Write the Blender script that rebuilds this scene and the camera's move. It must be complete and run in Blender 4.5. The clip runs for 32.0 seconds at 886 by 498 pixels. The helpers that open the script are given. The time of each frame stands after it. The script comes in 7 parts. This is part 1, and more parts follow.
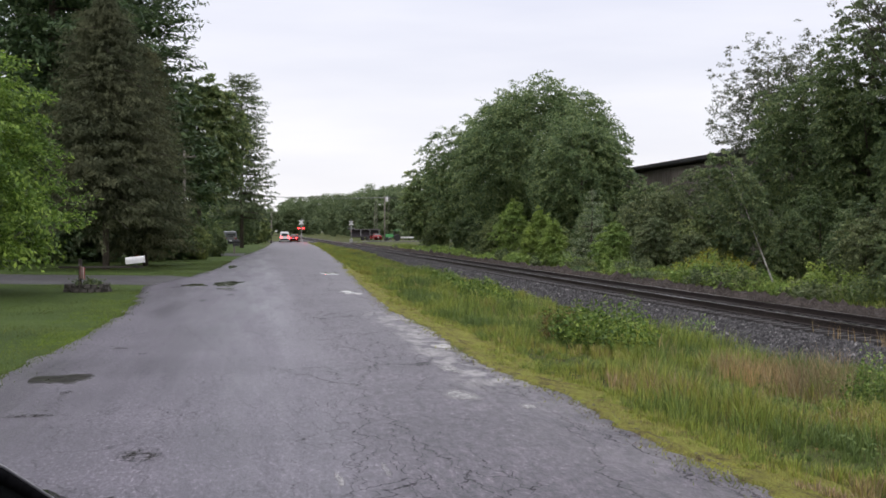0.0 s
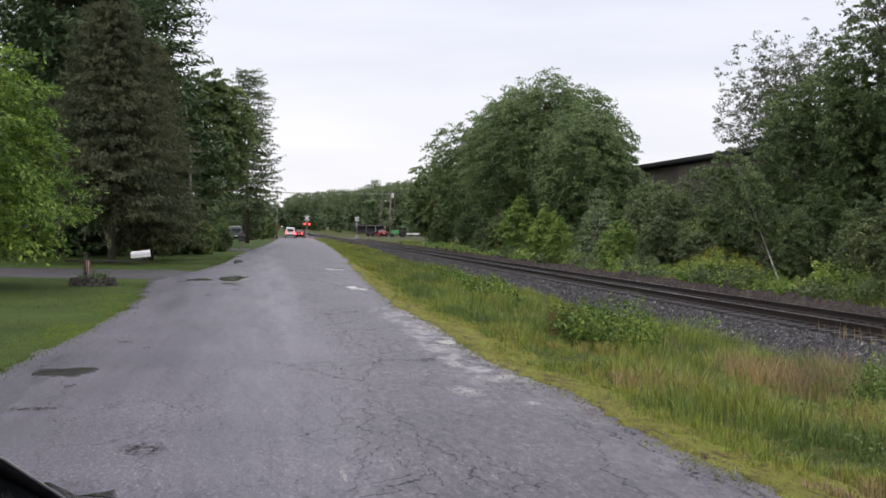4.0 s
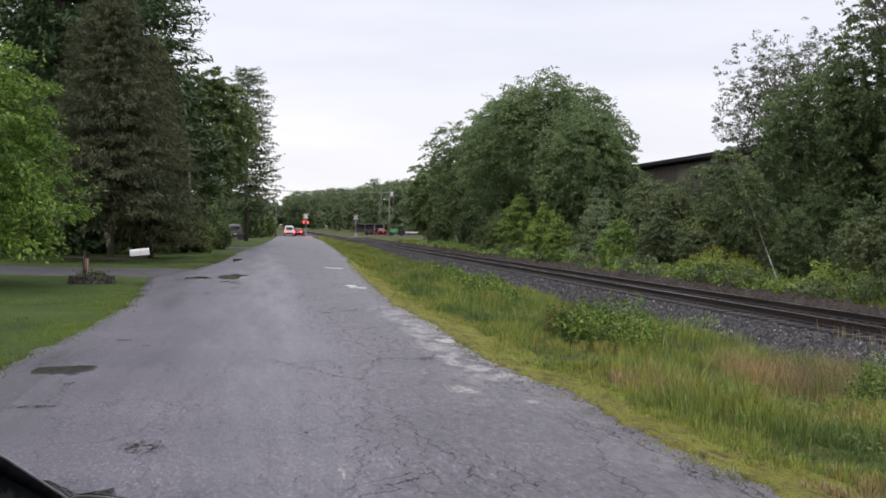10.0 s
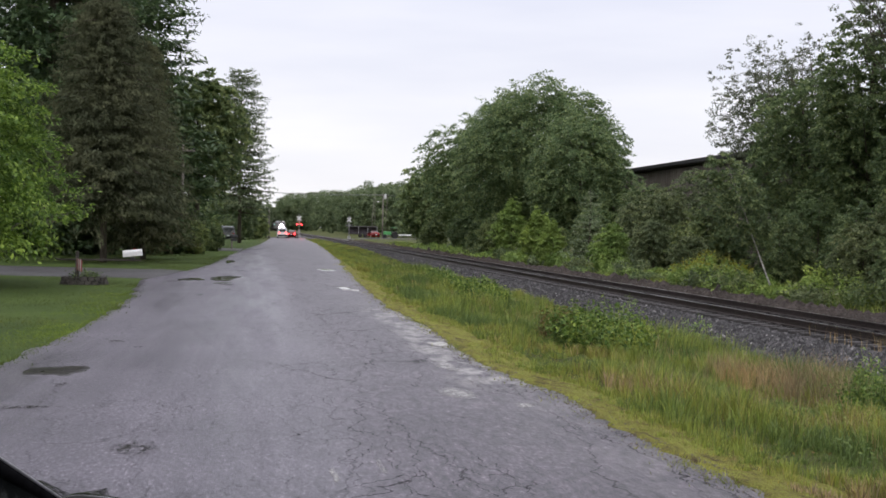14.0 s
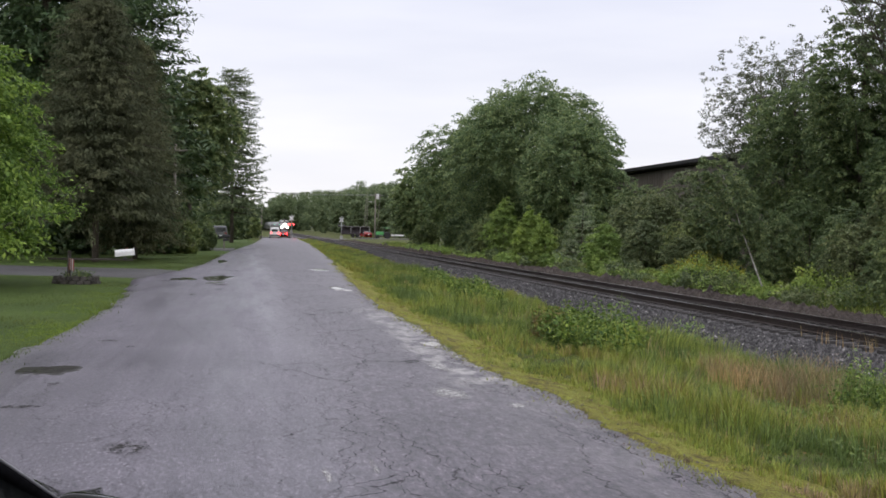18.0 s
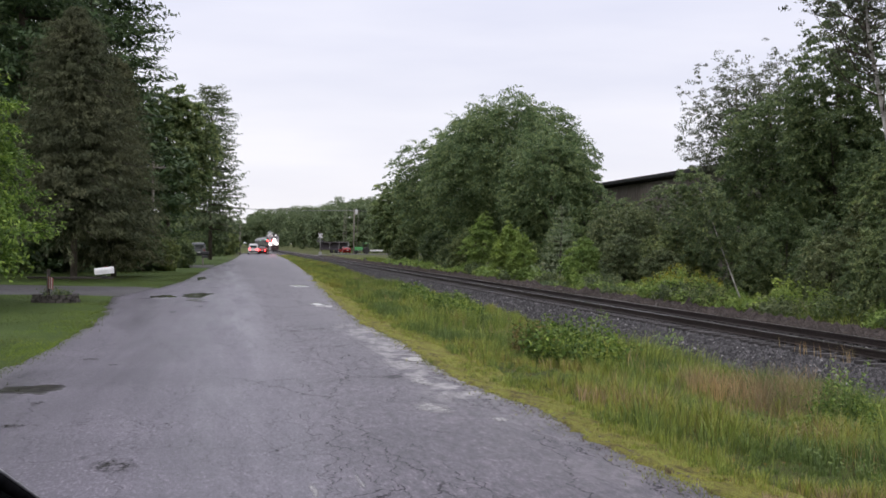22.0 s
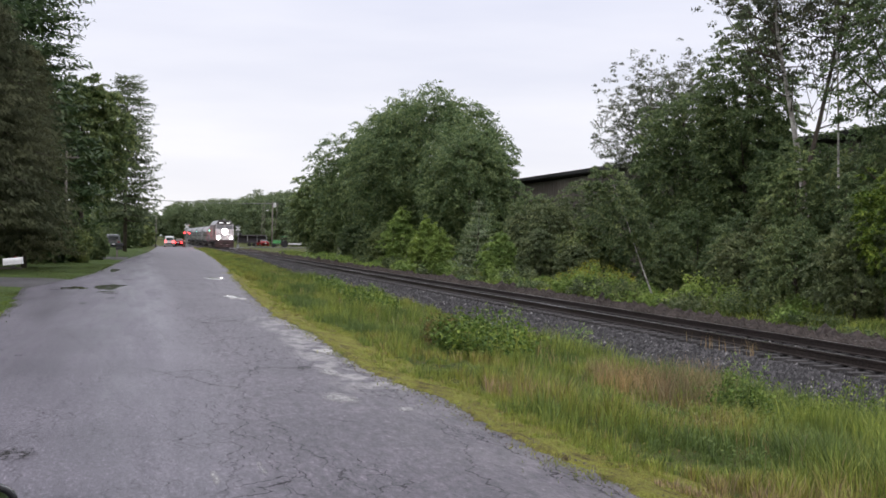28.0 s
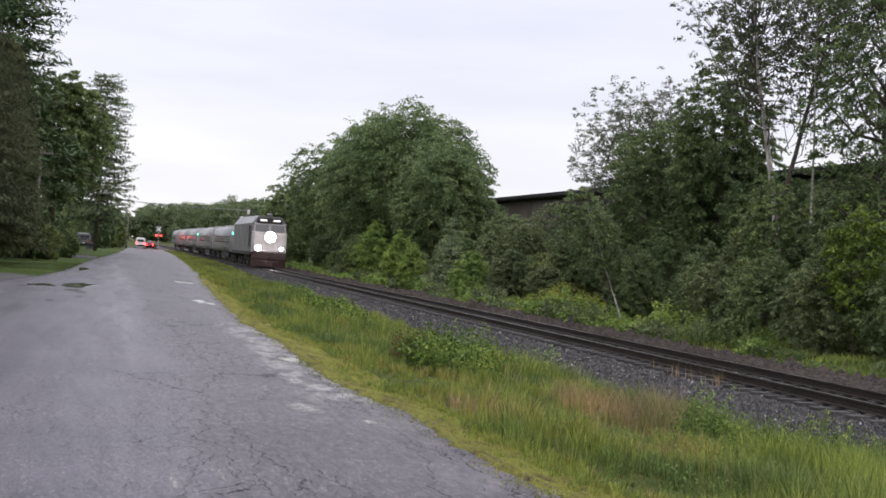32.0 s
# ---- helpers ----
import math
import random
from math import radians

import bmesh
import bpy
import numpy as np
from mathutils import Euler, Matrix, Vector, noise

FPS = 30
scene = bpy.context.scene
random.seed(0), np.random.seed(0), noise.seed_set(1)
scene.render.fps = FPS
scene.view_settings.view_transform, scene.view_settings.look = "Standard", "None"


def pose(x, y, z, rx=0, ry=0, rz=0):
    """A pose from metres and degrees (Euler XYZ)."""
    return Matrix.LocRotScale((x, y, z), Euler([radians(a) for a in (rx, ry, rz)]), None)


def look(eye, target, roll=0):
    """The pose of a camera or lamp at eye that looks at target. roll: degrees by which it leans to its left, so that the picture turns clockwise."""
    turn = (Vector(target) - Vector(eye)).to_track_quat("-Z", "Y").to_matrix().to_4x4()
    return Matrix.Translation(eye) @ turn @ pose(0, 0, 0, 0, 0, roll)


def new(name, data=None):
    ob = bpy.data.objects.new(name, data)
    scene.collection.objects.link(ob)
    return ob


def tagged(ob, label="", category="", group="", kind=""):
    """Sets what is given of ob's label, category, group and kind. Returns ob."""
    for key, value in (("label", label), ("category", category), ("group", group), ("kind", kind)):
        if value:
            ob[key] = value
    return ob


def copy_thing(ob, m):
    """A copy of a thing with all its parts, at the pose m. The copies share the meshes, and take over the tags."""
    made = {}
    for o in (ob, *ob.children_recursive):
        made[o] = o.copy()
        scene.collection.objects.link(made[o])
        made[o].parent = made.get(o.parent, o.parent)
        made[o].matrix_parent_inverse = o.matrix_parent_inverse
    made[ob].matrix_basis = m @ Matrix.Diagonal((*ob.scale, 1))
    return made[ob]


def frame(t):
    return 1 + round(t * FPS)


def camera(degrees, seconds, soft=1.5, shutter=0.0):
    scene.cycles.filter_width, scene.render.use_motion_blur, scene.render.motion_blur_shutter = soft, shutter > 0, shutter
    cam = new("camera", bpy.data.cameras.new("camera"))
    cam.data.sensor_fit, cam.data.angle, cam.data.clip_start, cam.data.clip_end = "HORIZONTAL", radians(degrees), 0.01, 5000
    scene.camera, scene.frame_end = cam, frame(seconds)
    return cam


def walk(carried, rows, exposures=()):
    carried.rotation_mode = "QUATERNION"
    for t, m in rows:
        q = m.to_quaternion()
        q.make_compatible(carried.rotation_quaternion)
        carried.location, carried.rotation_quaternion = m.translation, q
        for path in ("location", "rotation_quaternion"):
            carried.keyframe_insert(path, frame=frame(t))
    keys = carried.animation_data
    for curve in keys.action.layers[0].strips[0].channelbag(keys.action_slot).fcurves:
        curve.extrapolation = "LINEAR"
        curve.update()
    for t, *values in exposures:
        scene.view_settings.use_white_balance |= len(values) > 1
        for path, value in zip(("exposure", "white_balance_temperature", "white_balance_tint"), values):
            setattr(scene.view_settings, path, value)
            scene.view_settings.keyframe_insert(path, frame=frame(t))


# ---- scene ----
cam = camera(40.0, 32.0, soft=1.65)
PATH = [
    (0, (-0.000, 0.000, 1.700), (3.019, 19.769, 1.403), 0.00),
    (0.5, (-0.002, 0.018, 1.694), (3.015, 19.787, 1.407), 0.19),
    (1, (-0.002, 0.010, 1.693), (2.985, 19.784, 1.401), 0.28),
    (1.5, (-0.001, 0.042, 1.689), (2.974, 19.818, 1.390), 0.27),
    (2, (-0.005, 0.022, 1.691), (2.988, 19.794, 1.343), 0.31),
    (2.5, (0.001, 0.049, 1.687), (2.977, 19.824, 1.364), 0.23),
    (3, (-0.001, 0.037, 1.692), (2.936, 19.818, 1.365), 0.44),
    (3.5, (0.002, 0.045, 1.690), (2.927, 19.826, 1.334), 0.41),
    (5.5, (0.005, 0.043, 1.685), (2.967, 19.820, 1.363), 0.44),
    (6, (-0.001, 0.023, 1.695), (2.950, 19.801, 1.358), 0.44),
    (6.5, (0.005, 0.039, 1.687), (2.944, 19.819, 1.361), 0.41),
    (7, (-0.000, 0.011, 1.694), (2.952, 19.790, 1.406), 0.34),
    (7.5, (-0.004, 0.017, 1.696), (2.959, 19.794, 1.412), 0.42),
    (8, (-0.001, 0.029, 1.691), (2.963, 19.806, 1.391), 0.52),
    (8.5, (0.001, 0.034, 1.687), (2.967, 19.810, 1.344), 0.54),
    (9, (-0.001, 0.043, 1.682), (2.928, 19.824, 1.304), 0.59),
    (9.5, (-0.001, 0.052, 1.688), (2.912, 19.835, 1.294), 0.60),
    (10, (0.001, 0.038, 1.690), (2.950, 19.816, 1.316), 0.53),
    (10.5, (0.000, 0.031, 1.688), (2.979, 19.806, 1.365), 0.60),
    (11, (-0.002, 0.025, 1.689), (2.979, 19.800, 1.417), 0.36),
    (11.5, (-0.000, 0.034, 1.687), (2.928, 19.817, 1.427), 1.03),
    (12, (-0.001, 0.026, 1.688), (2.930, 19.808, 1.426), 0.56),
    (12.5, (-0.002, 0.015, 1.694), (2.911, 19.800, 1.440), 0.61),
    (13, (-0.000, 0.028, 1.687), (2.973, 19.804, 1.429), 0.80),
    (13.5, (-0.009, 0.010, 1.692), (3.007, 19.779, 1.383), 0.91),
    (14, (-0.004, 0.028, 1.689), (3.055, 19.790, 1.365), 0.90),
    (14.5, (-0.010, 0.039, 1.687), (3.059, 19.798, 1.310), 1.09),
    (16.5, (-0.015, 0.023, 1.691), (3.041, 19.785, 1.345), 1.17),
    (17, (-0.013, 0.011, 1.690), (3.052, 19.772, 1.358), 1.21),
    (17.5, (-0.010, 0.020, 1.688), (3.111, 19.772, 1.345), 1.18),
    (18, (-0.013, 0.018, 1.689), (3.170, 19.760, 1.372), 1.04),
    (18.5, (-0.025, -0.031, 1.686), (3.095, 19.721, 1.305), 0.59),
    (19, (-0.029, -0.023, 1.689), (2.943, 19.752, 1.347), 0.96),
    (19.5, (-0.025, -0.023, 1.689), (3.087, 19.731, 1.414), 0.74),
    (20, (-0.028, -0.042, 1.691), (3.215, 19.691, 1.446), 1.00),
    (20.5, (-0.036, -0.037, 1.691), (3.240, 19.692, 1.494), 1.79),
    (21, (-0.033, -0.044, 1.689), (3.358, 19.666, 1.523), 0.58),
    (21.5, (-0.043, -0.056, 1.691), (3.311, 19.659, 1.491), 0.38),
    (22, (-0.060, -0.090, 1.702), (3.462, 19.597, 1.629), 0.51),
    (22.5, (-0.059, -0.122, 1.691), (3.957, 19.470, 1.737), 1.15),
    (23, (-0.008, -0.165, 1.693), (4.114, 19.405, 1.729), 2.19),
    (23.5, (0.030, -0.177, 1.664), (3.843, 19.454, 1.390), 2.56),
    (24, (0.031, -0.188, 1.666), (3.869, 19.435, 1.193), 1.41),
    (24.5, (0.034, -0.200, 1.665), (4.100, 19.377, 1.175), 1.21),
    (25, (0.031, -0.215, 1.668), (4.316, 19.311, 1.052), 1.35),
    (25.5, (0.027, -0.212, 1.670), (4.428, 19.286, 0.996), 0.82),
    (27.5, (0.030, -0.247, 1.676), (4.792, 19.176, 1.425), 1.14),
    (28, (0.029, -0.260, 1.677), (4.844, 19.152, 1.534), 1.05),
    (28.5, (0.035, -0.220, 1.669), (4.893, 19.180, 1.559), 0.97),
    (29, (0.039, -0.217, 1.670), (4.938, 19.174, 1.627), 0.99),
    (29.5, (0.041, -0.176, 1.654), (4.989, 19.202, 1.682), 1.16),
    (30, (0.044, -0.176, 1.651), (4.957, 19.211, 1.703), 0.55),
    (30.5, (0.038, -0.177, 1.648), (5.095, 19.173, 1.623), 2.23),
    (31, (0.032, -0.185, 1.651), (5.327, 19.101, 1.591), 3.69),
    (31.5, (0.030, -0.205, 1.657), (5.335, 19.078, 1.651), 3.75),
    (32, (0.037, -0.213, 1.659), (5.281, 19.086, 1.803), 3.94),
]
walk(cam, [(t, look(eye, target, roll)) for t, eye, target, roll in PATH],
     [(0, 0.0, 6500, 10), (21, 0.0, 6450, 10), (22.3, -0.08, 6400, 12.5), (23, -0.14, 6370, 12.5), (23.7, -0.05, 6400, 12), (24.3, 0.0, 6430, 11.5), (25, 0.07, 6450, 10.5),
      (27.5, 0.0, 6460, 10.5), (29, -0.05, 6430, 11), (30.5, -0.04, 6430, 11), (31.3, 0.0, 6470, 10), (32, 0.02, 6500, 10)])

# ---- world and sun: overcast evening ----
SUN_ELEV, SUN_AZ = radians(25), radians(193)
world = bpy.data.worlds.new("world")
scene.world = world
world.use_nodes = True
wn, wl = world.node_tree.nodes, world.node_tree.links
wn.clear()
w_out = wn.new("ShaderNodeOutputWorld")
w_bg = wn.new("ShaderNodeBackground")
w_sky = wn.new("ShaderNodeTexSky")
w_sky.sky_type = "NISHITA"
w_sky.sun_disc = False
w_sky.sun_elevation, w_sky.sun_rotation = SUN_ELEV, SUN_AZ
w_tc = wn.new("ShaderNodeTexCoord")
w_sep = wn.new("ShaderNodeSeparateXYZ")
wl.new(w_tc.outputs["Generated"], w_sep.inputs[0])
w_ramp = wn.new("ShaderNodeValToRGB")          # cloud deck: paler at the horizon, brightest overhead
w_ramp.color_ramp.elements[0].position, w_ramp.color_ramp.elements[0].color = 0.0, (1.0, 0.985, 1.0, 1)
w_ramp.color_ramp.elements[1].position, w_ramp.color_ramp.elements[1].color = 1.0, (1.9, 1.9, 2.0, 1)
for pos, col in ((0.07, (0.935, 0.935, 0.995, 1)), (0.2, (0.85, 0.865, 0.985, 1)), (0.45, (1.15, 1.15, 1.25, 1))):
    w_ramp.color_ramp.elements.new(pos).color = col
wl.new(w_sep.outputs["Z"], w_ramp.inputs[0])
w_map = wn.new("ShaderNodeMapping")
w_map.inputs["Scale"].default_value = (1.5, 1.5, 9.0)
wl.new(w_tc.outputs["Generated"], w_map.inputs[0])
w_noise = wn.new("ShaderNodeTexNoise")
w_noise.inputs["Scale"].default_value, w_noise.inputs["Detail"].default_value = 2.2, 4.0
wl.new(w_map.outputs[0], w_noise.inputs["Vector"])
w_cl = wn.new("ShaderNodeValToRGB")
w_cl.color_ramp.elements[0].position, w_cl.color_ramp.elements[0].color = 0.35, (0.93, 0.935, 0.96, 1)
w_cl.color_ramp.elements[1].position, w_cl.color_ramp.elements[1].color = 0.7, (1.06, 1.05, 1.03, 1)
wl.new(w_noise.outputs[0], w_cl.inputs[0])
w_mul = wn.new("ShaderNodeMix")
w_mul.data_type, w_mul.blend_type = "RGBA", "MULTIPLY"
w_mul.inputs["Factor"].default_value = 1.0
wl.new(w_ramp.outputs[0], w_mul.inputs[6])
wl.new(w_cl.outputs[0], w_mul.inputs[7])
w_gain = wn.new("ShaderNodeMix")               # the clear sky above the deck, scaled to it
w_gain.data_type, w_gain.blend_type = "RGBA", "MULTIPLY"
w_gain.inputs["Factor"].default_value = 1.0
w_gain.inputs[7].default_value = (0.1, 0.1, 0.1, 1)
wl.new(w_sky.outputs[0], w_gain.inputs[6])
w_mix = wn.new("ShaderNodeMix")
w_mix.data_type = "RGBA"
w_mix.inputs["Factor"].default_value = 0.95
wl.new(w_gain.outputs[2], w_mix.inputs[6])
wl.new(w_mul.outputs[2], w_mix.inputs[7])
wl.new(w_mix.outputs[2], w_bg.inputs["Color"])
w_bg.inputs["Strength"].default_value = 1.03
wl.new(w_bg.outputs[0], w_out.inputs["Surface"])

sun = new("sun", bpy.data.lights.new("sun", "SUN"))
sun.data.energy, sun.data.angle, sun.data.color = 0.75, radians(40), (1.0, 0.97, 0.93)
sun.matrix_world = look((-8, -25, 16.7), (0, 10, 0))
scene.view_settings.exposure = 0.0


# ---- materials ----
def nodes_of(name):
    m = bpy.data.materials.new(name)
    m.use_nodes = True
    return m, m.node_tree.nodes, m.node_tree.links, m.node_tree.nodes["Principled BSDF"]


def ramp(n, l, src, stops):
    r = n.new("ShaderNodeValToRGB")
    els = r.color_ramp.elements
    while len(els) < len(stops):
        els.new(0.5)
    for e, (p, c) in zip(els, stops):
        e.position, e.color = p, (*c, 1) if len(c) == 3 else c
    l.new(src, r.inputs[0])
    return r.outputs[0]


def tex(n, l, kind, scale, detail=4.0, stretch=(1, 1, 1), rough=0.55, warp=0.0):
    tc = n.new("ShaderNodeTexCoord")
    mp = n.new("ShaderNodeMapping")
    mp.inputs["Scale"].default_value = stretch
    l.new(tc.outputs["Object"], mp.inputs[0])
    t = n.new("ShaderNodeTex" + kind)
    t.inputs["Scale"].default_value = scale
    if kind == "Noise":
        t.inputs["Detail"].default_value, t.inputs["Roughness"].default_value = detail, rough
        t.inputs["Distortion"].default_value = warp
    l.new(mp.outputs[0], t.inputs["Vector"])
    return t


def mixed(n, l, fac, a, b, how="MIX"):
    m = n.new("ShaderNodeMix")
    m.data_type, m.blend_type = "RGBA", how
    for sock, v in ((m.inputs[0], fac), (m.inputs[6], a), (m.inputs[7], b)):
        if isinstance(v, bpy.types.NodeSocket):
            l.new(v, sock)
        elif isinstance(v, (int, float)):
            sock.default_value = v
        else:
            sock.default_value = (*v, 1)
    return m.outputs[2]


def bumped(n, l, p, height, strength, dist=0.01):
    b = n.new("ShaderNodeBump")
    b.inputs["Strength"].default_value, b.inputs["Distance"].default_value = strength, dist
    l.new(height, b.inputs["Height"])
    l.new(b.outputs[0], p.inputs["Normal"])


def surface(name, dark, light, scale=8.0, rough=0.7, metal=0.0, coarse=0.6, stain=(0.6, 0.58, 0.55), bump=0.3, dist=0.01, stretch=(1, 1, 1), rand=0.0):
    """Grain between two colours, broad stains over it, fine relief."""
    m, n, l, p = nodes_of(name)
    fine = tex(n, l, "Noise", scale, 6.0, stretch)
    wide = tex(n, l, "Noise", coarse, 3.0)
    c = ramp(n, l, fine.outputs[0], ((0.3, dark), (0.7, light)))
    w = ramp(n, l, wide.outputs[0], ((0.35, stain), (0.65, (1, 1, 1))))
    c = mixed(n, l, 0.8, c, w, "MULTIPLY")
    if rand:
        info = n.new("ShaderNodeObjectInfo")
        v = ramp(n, l, info.outputs["Random"], ((0.0, (1 - rand,) * 3), (1.0, (1 + rand,) * 3)))
        c = mixed(n, l, 1.0, c, v, "MULTIPLY")
    l.new(c, p.inputs["Base Color"])
    r = ramp(n, l, fine.outputs[0], ((0.3, (min(1, rough + 0.12),) * 3), (0.7, (max(0, rough - 0.1),) * 3)))
    l.new(r, p.inputs["Roughness"])
    p.inputs["Metallic"].default_value = metal
    if bump:
        bumped(n, l, p, fine.outputs[0], bump, dist)
    return m


def foliage(name, dark, mid, light, translucent=0.25, rough=0.55, drift=0.0, calm=0.0):
    """Leaves: each leaf its own shade between three greens, the whole crown mottled."""
    m, n, l, p = nodes_of(name)
    geo = n.new("ShaderNodeNewGeometry")
    soft = lambda end: tuple(calm * q + (1 - calm) * e for q, e in zip(mid, end))
    c = ramp(n, l, geo.outputs["Random Per Island"], ((0.0, soft(dark)), (0.5, mid), (1.0, soft(light))))
    for scale, lo, hi in ((0.45, (0.76, 0.80, 0.74), (1.15, 1.1, 1.0)), (1.7, (0.78, 0.80, 0.80), (1.18, 1.15, 1.05))):
        wide = tex(n, l, "Noise", scale, 3.0)
        c = mixed(n, l, 1.0, c, ramp(n, l, wide.outputs[0], ((0.35, lo), (0.65, hi))), "MULTIPLY")
    kin = n.new("ShaderNodeObjectInfo")   # no two plants are quite alike
    c = mixed(n, l, 1.0, c, ramp(n, l, kin.outputs["Random"], ((0.0, (0.87, 0.91, 0.95)), (0.5, (1, 1, 1)), (1.0, (1.17, 1.10, 0.98)))), "MULTIPLY")
    if drift:
        far = tex(n, l, "Noise", 0.9, 3.0, (1, 0.55, 1))
        w = ramp(n, l, far.outputs[0], ((0.36, (1 - 0.5 * drift, 1 - 0.42 * drift, 1 - 0.5 * drift)), (0.5, (1, 1, 1)), (0.64, (1 + 0.6 * drift, 1 + 0.42 * drift, 1 + 0.1 * drift))))
        c = mixed(n, l, 1.0, c, w, "MULTIPLY")
    l.new(c, p.inputs["Base Color"])
    p.inputs["Roughness"].default_value = rough
    p.inputs["Specular IOR Level"].default_value = 0.3
    tr = n.new("ShaderNodeBsdfTranslucent")
    l.new(c, tr.inputs["Color"])
    mx = n.new("ShaderNodeMixShader")
    mx.inputs[0].default_value = translucent
    l.new(p.outputs[0], mx.inputs[1])
    l.new(tr.outputs[0], mx.inputs[2])
    l.new(mx.outputs[0], n["Material Output"].inputs["Surface"])
    return m


def glow(name, colour, strength):
    m, n, l, p = nodes_of(name)
    p.inputs["Base Color"].default_value = (*colour, 1)
    p.inputs["Emission Color"].default_value = (*colour, 1)
    p.inputs["Emission Strength"].default_value = strength
    return m


def asphalt_material():
    m, n, l, p = nodes_of("old_asphalt")
    grit = tex(n, l, "Noise", 42.0, 5.0, (1, 0.3, 1), rough=0.75)
    lane = tex(n, l, "Noise", 0.5, 5.0, (1.6, 0.08, 1))
    blot = tex(n, l, "Noise", 1.7, 5.0, (1, 0.2, 1))
    c = ramp(n, l, grit.outputs[0], ((0.34, (0.038, 0.0335, 0.045)), (0.45, (0.078, 0.0695, 0.090)), (0.56, (0.098, 0.088, 0.113)), (0.67, (0.165, 0.152, 0.180))))
    w = ramp(n, l, lane.outputs[0], ((0.36, (0.90, 0.895, 0.905)), (0.64, (1.07, 1.065, 1.065))))
    c = mixed(n, l, 1.0, c, w, "MULTIPLY")
    w = ramp(n, l, blot.outputs[0], ((0.36, (0.86, 0.855, 0.87)), (0.64, (1.09, 1.085, 1.075))))
    c = mixed(n, l, 1.0, c, w, "MULTIPLY")
    bands = tex(n, l, "Noise", 0.55, 4.0, (0.12, 1.0, 1))        # paler bars across the carriageway
    c = mixed(n, l, 1.0, c, ramp(n, l, bands.outputs[0], ((0.38, (0.88, 0.88, 0.885)), (0.62, (1.10, 1.095, 1.09)))), "MULTIPLY")
    chips = tex(n, l, "Noise", 42.0, 6.0, (1, 0.3, 1), rough=0.8)
    c = mixed(n, l, 1.0, c, ramp(n, l, chips.outputs[0], ((0.34, (0.66, 0.66, 0.68)), (0.46, (0.94, 0.94, 0.94)), (0.56, (0.98, 0.98, 0.98)), (0.66, (1.65, 1.62, 1.55)))), "MULTIPLY")
    side = n.new("ShaderNodeSeparateXYZ")      # rougher, darker wheel path towards the verge
    tc0 = n.new("ShaderNodeTexCoord")
    l.new(tc0.outputs["Object"], side.inputs[0])
    wheel = n.new("ShaderNodeMapRange")
    wheel.inputs["From Min"].default_value, wheel.inputs["From Max"].default_value = 0.2, 2.2
    l.new(side.outputs["X"], wheel.inputs["Value"])
    c = mixed(n, l, 1.0, c, ramp(n, l, wheel.outputs[0], ((0.0, (1.02, 1.02, 1.02)), (0.4, (0.89, 0.87, 0.875)), (1.0, (0.83, 0.805, 0.80)))), "MULTIPLY")
    coarse = tex(n, l, "Noise", 13.0, 6.0, (1, 0.32, 1), rough=0.8)
    gaps = ramp(n, l, coarse.outputs[0], ((0.42, (0.38, 0.375, 0.38)), (0.48, (0.92, 0.915, 0.91)), (0.53, (1.0, 0.99, 0.98)), (0.58, (1.55, 1.5, 1.42))))
    c = mixed(n, l, ramp(n, l, wheel.outputs[0], ((0.15, (0.15,) * 3), (0.5, (1, 1, 1)))), c, mixed(n, l, 1.0, c, gaps, "MULTIPLY"))
    # crack network: warped cells, kept only where a broad mask lets them
    tc = n.new("ShaderNodeTexCoord")
    warp = n.new("ShaderNodeTexNoise")
    warp.inputs["Scale"].default_value, warp.inputs["Detail"].default_value = 2.6, 4.0
    l.new(tc.outputs["Object"], warp.inputs["Vector"])
    add = n.new("ShaderNodeVectorMath")
    add.operation = "MULTIPLY_ADD"
    l.new(warp.outputs["Color"], add.inputs[0])
    add.inputs[1].default_value = (0.42, 1.3, 0)
    l.new(tc.outputs["Object"], add.inputs[2])
    heights = []
    sep = n.new("ShaderNodeSeparateXYZ")       # the right-hand wheel path is broken up most
    l.new(tc.outputs["Object"], sep.inputs[0])
    path = ramp(n, l, sep.outputs["X"], ((0.1, (0.5,) * 3), (0.9, (0.85,) * 3)))
    for scale, stretch, wide, lo, hi in ((0.7, (1, 0.16, 1), 0.0050, 0.34, 0.40), (1.7, (1, 0.2, 1), 0.0085, 0.43, 0.50), (3.4, (1, 0.24, 1), 0.016, 0.45, 0.53)):
        mp = n.new("ShaderNodeMapping")
        mp.inputs["Scale"].default_value = stretch
        l.new(add.outputs[0], mp.inputs[0])
        vo = n.new("ShaderNodeTexVoronoi")
        vo.feature, vo.voronoi_dimensions = "DISTANCE_TO_EDGE", "2D"
        vo.inputs["Scale"].default_value = scale
        l.new(mp.outputs[0], vo.inputs["Vector"])
        line = ramp(n, l, vo.outputs["Distance"], ((wide * 0.5, (1, 1, 1)), (wide, (0, 0, 0))))
        keep = ramp(n, l, tex(n, l, "Noise", 0.33, 3.0).outputs[0], ((lo, (0, 0, 0)), (hi, (1, 1, 1))))
        line = mixed(n, l, 1.0, line, keep, "MULTIPLY")
        line = mixed(n, l, 1.0, line, path, "MULTIPLY")
        heights.append(line)
        c = mixed(n, l, line, c, (0.017, 0.0155, 0.018))
    open_crack = mixed(n, l, 1.0, mixed(n, l, 1.0, heights[0], heights[1], "ADD"), heights[2], "ADD")
    l.new(ramp(n, l, open_crack, ((0.0, (0.5,) * 3), (0.8, (0.02,) * 3))), p.inputs["Specular IOR Level"])
    rim = n.new("ShaderNodeAttribute")
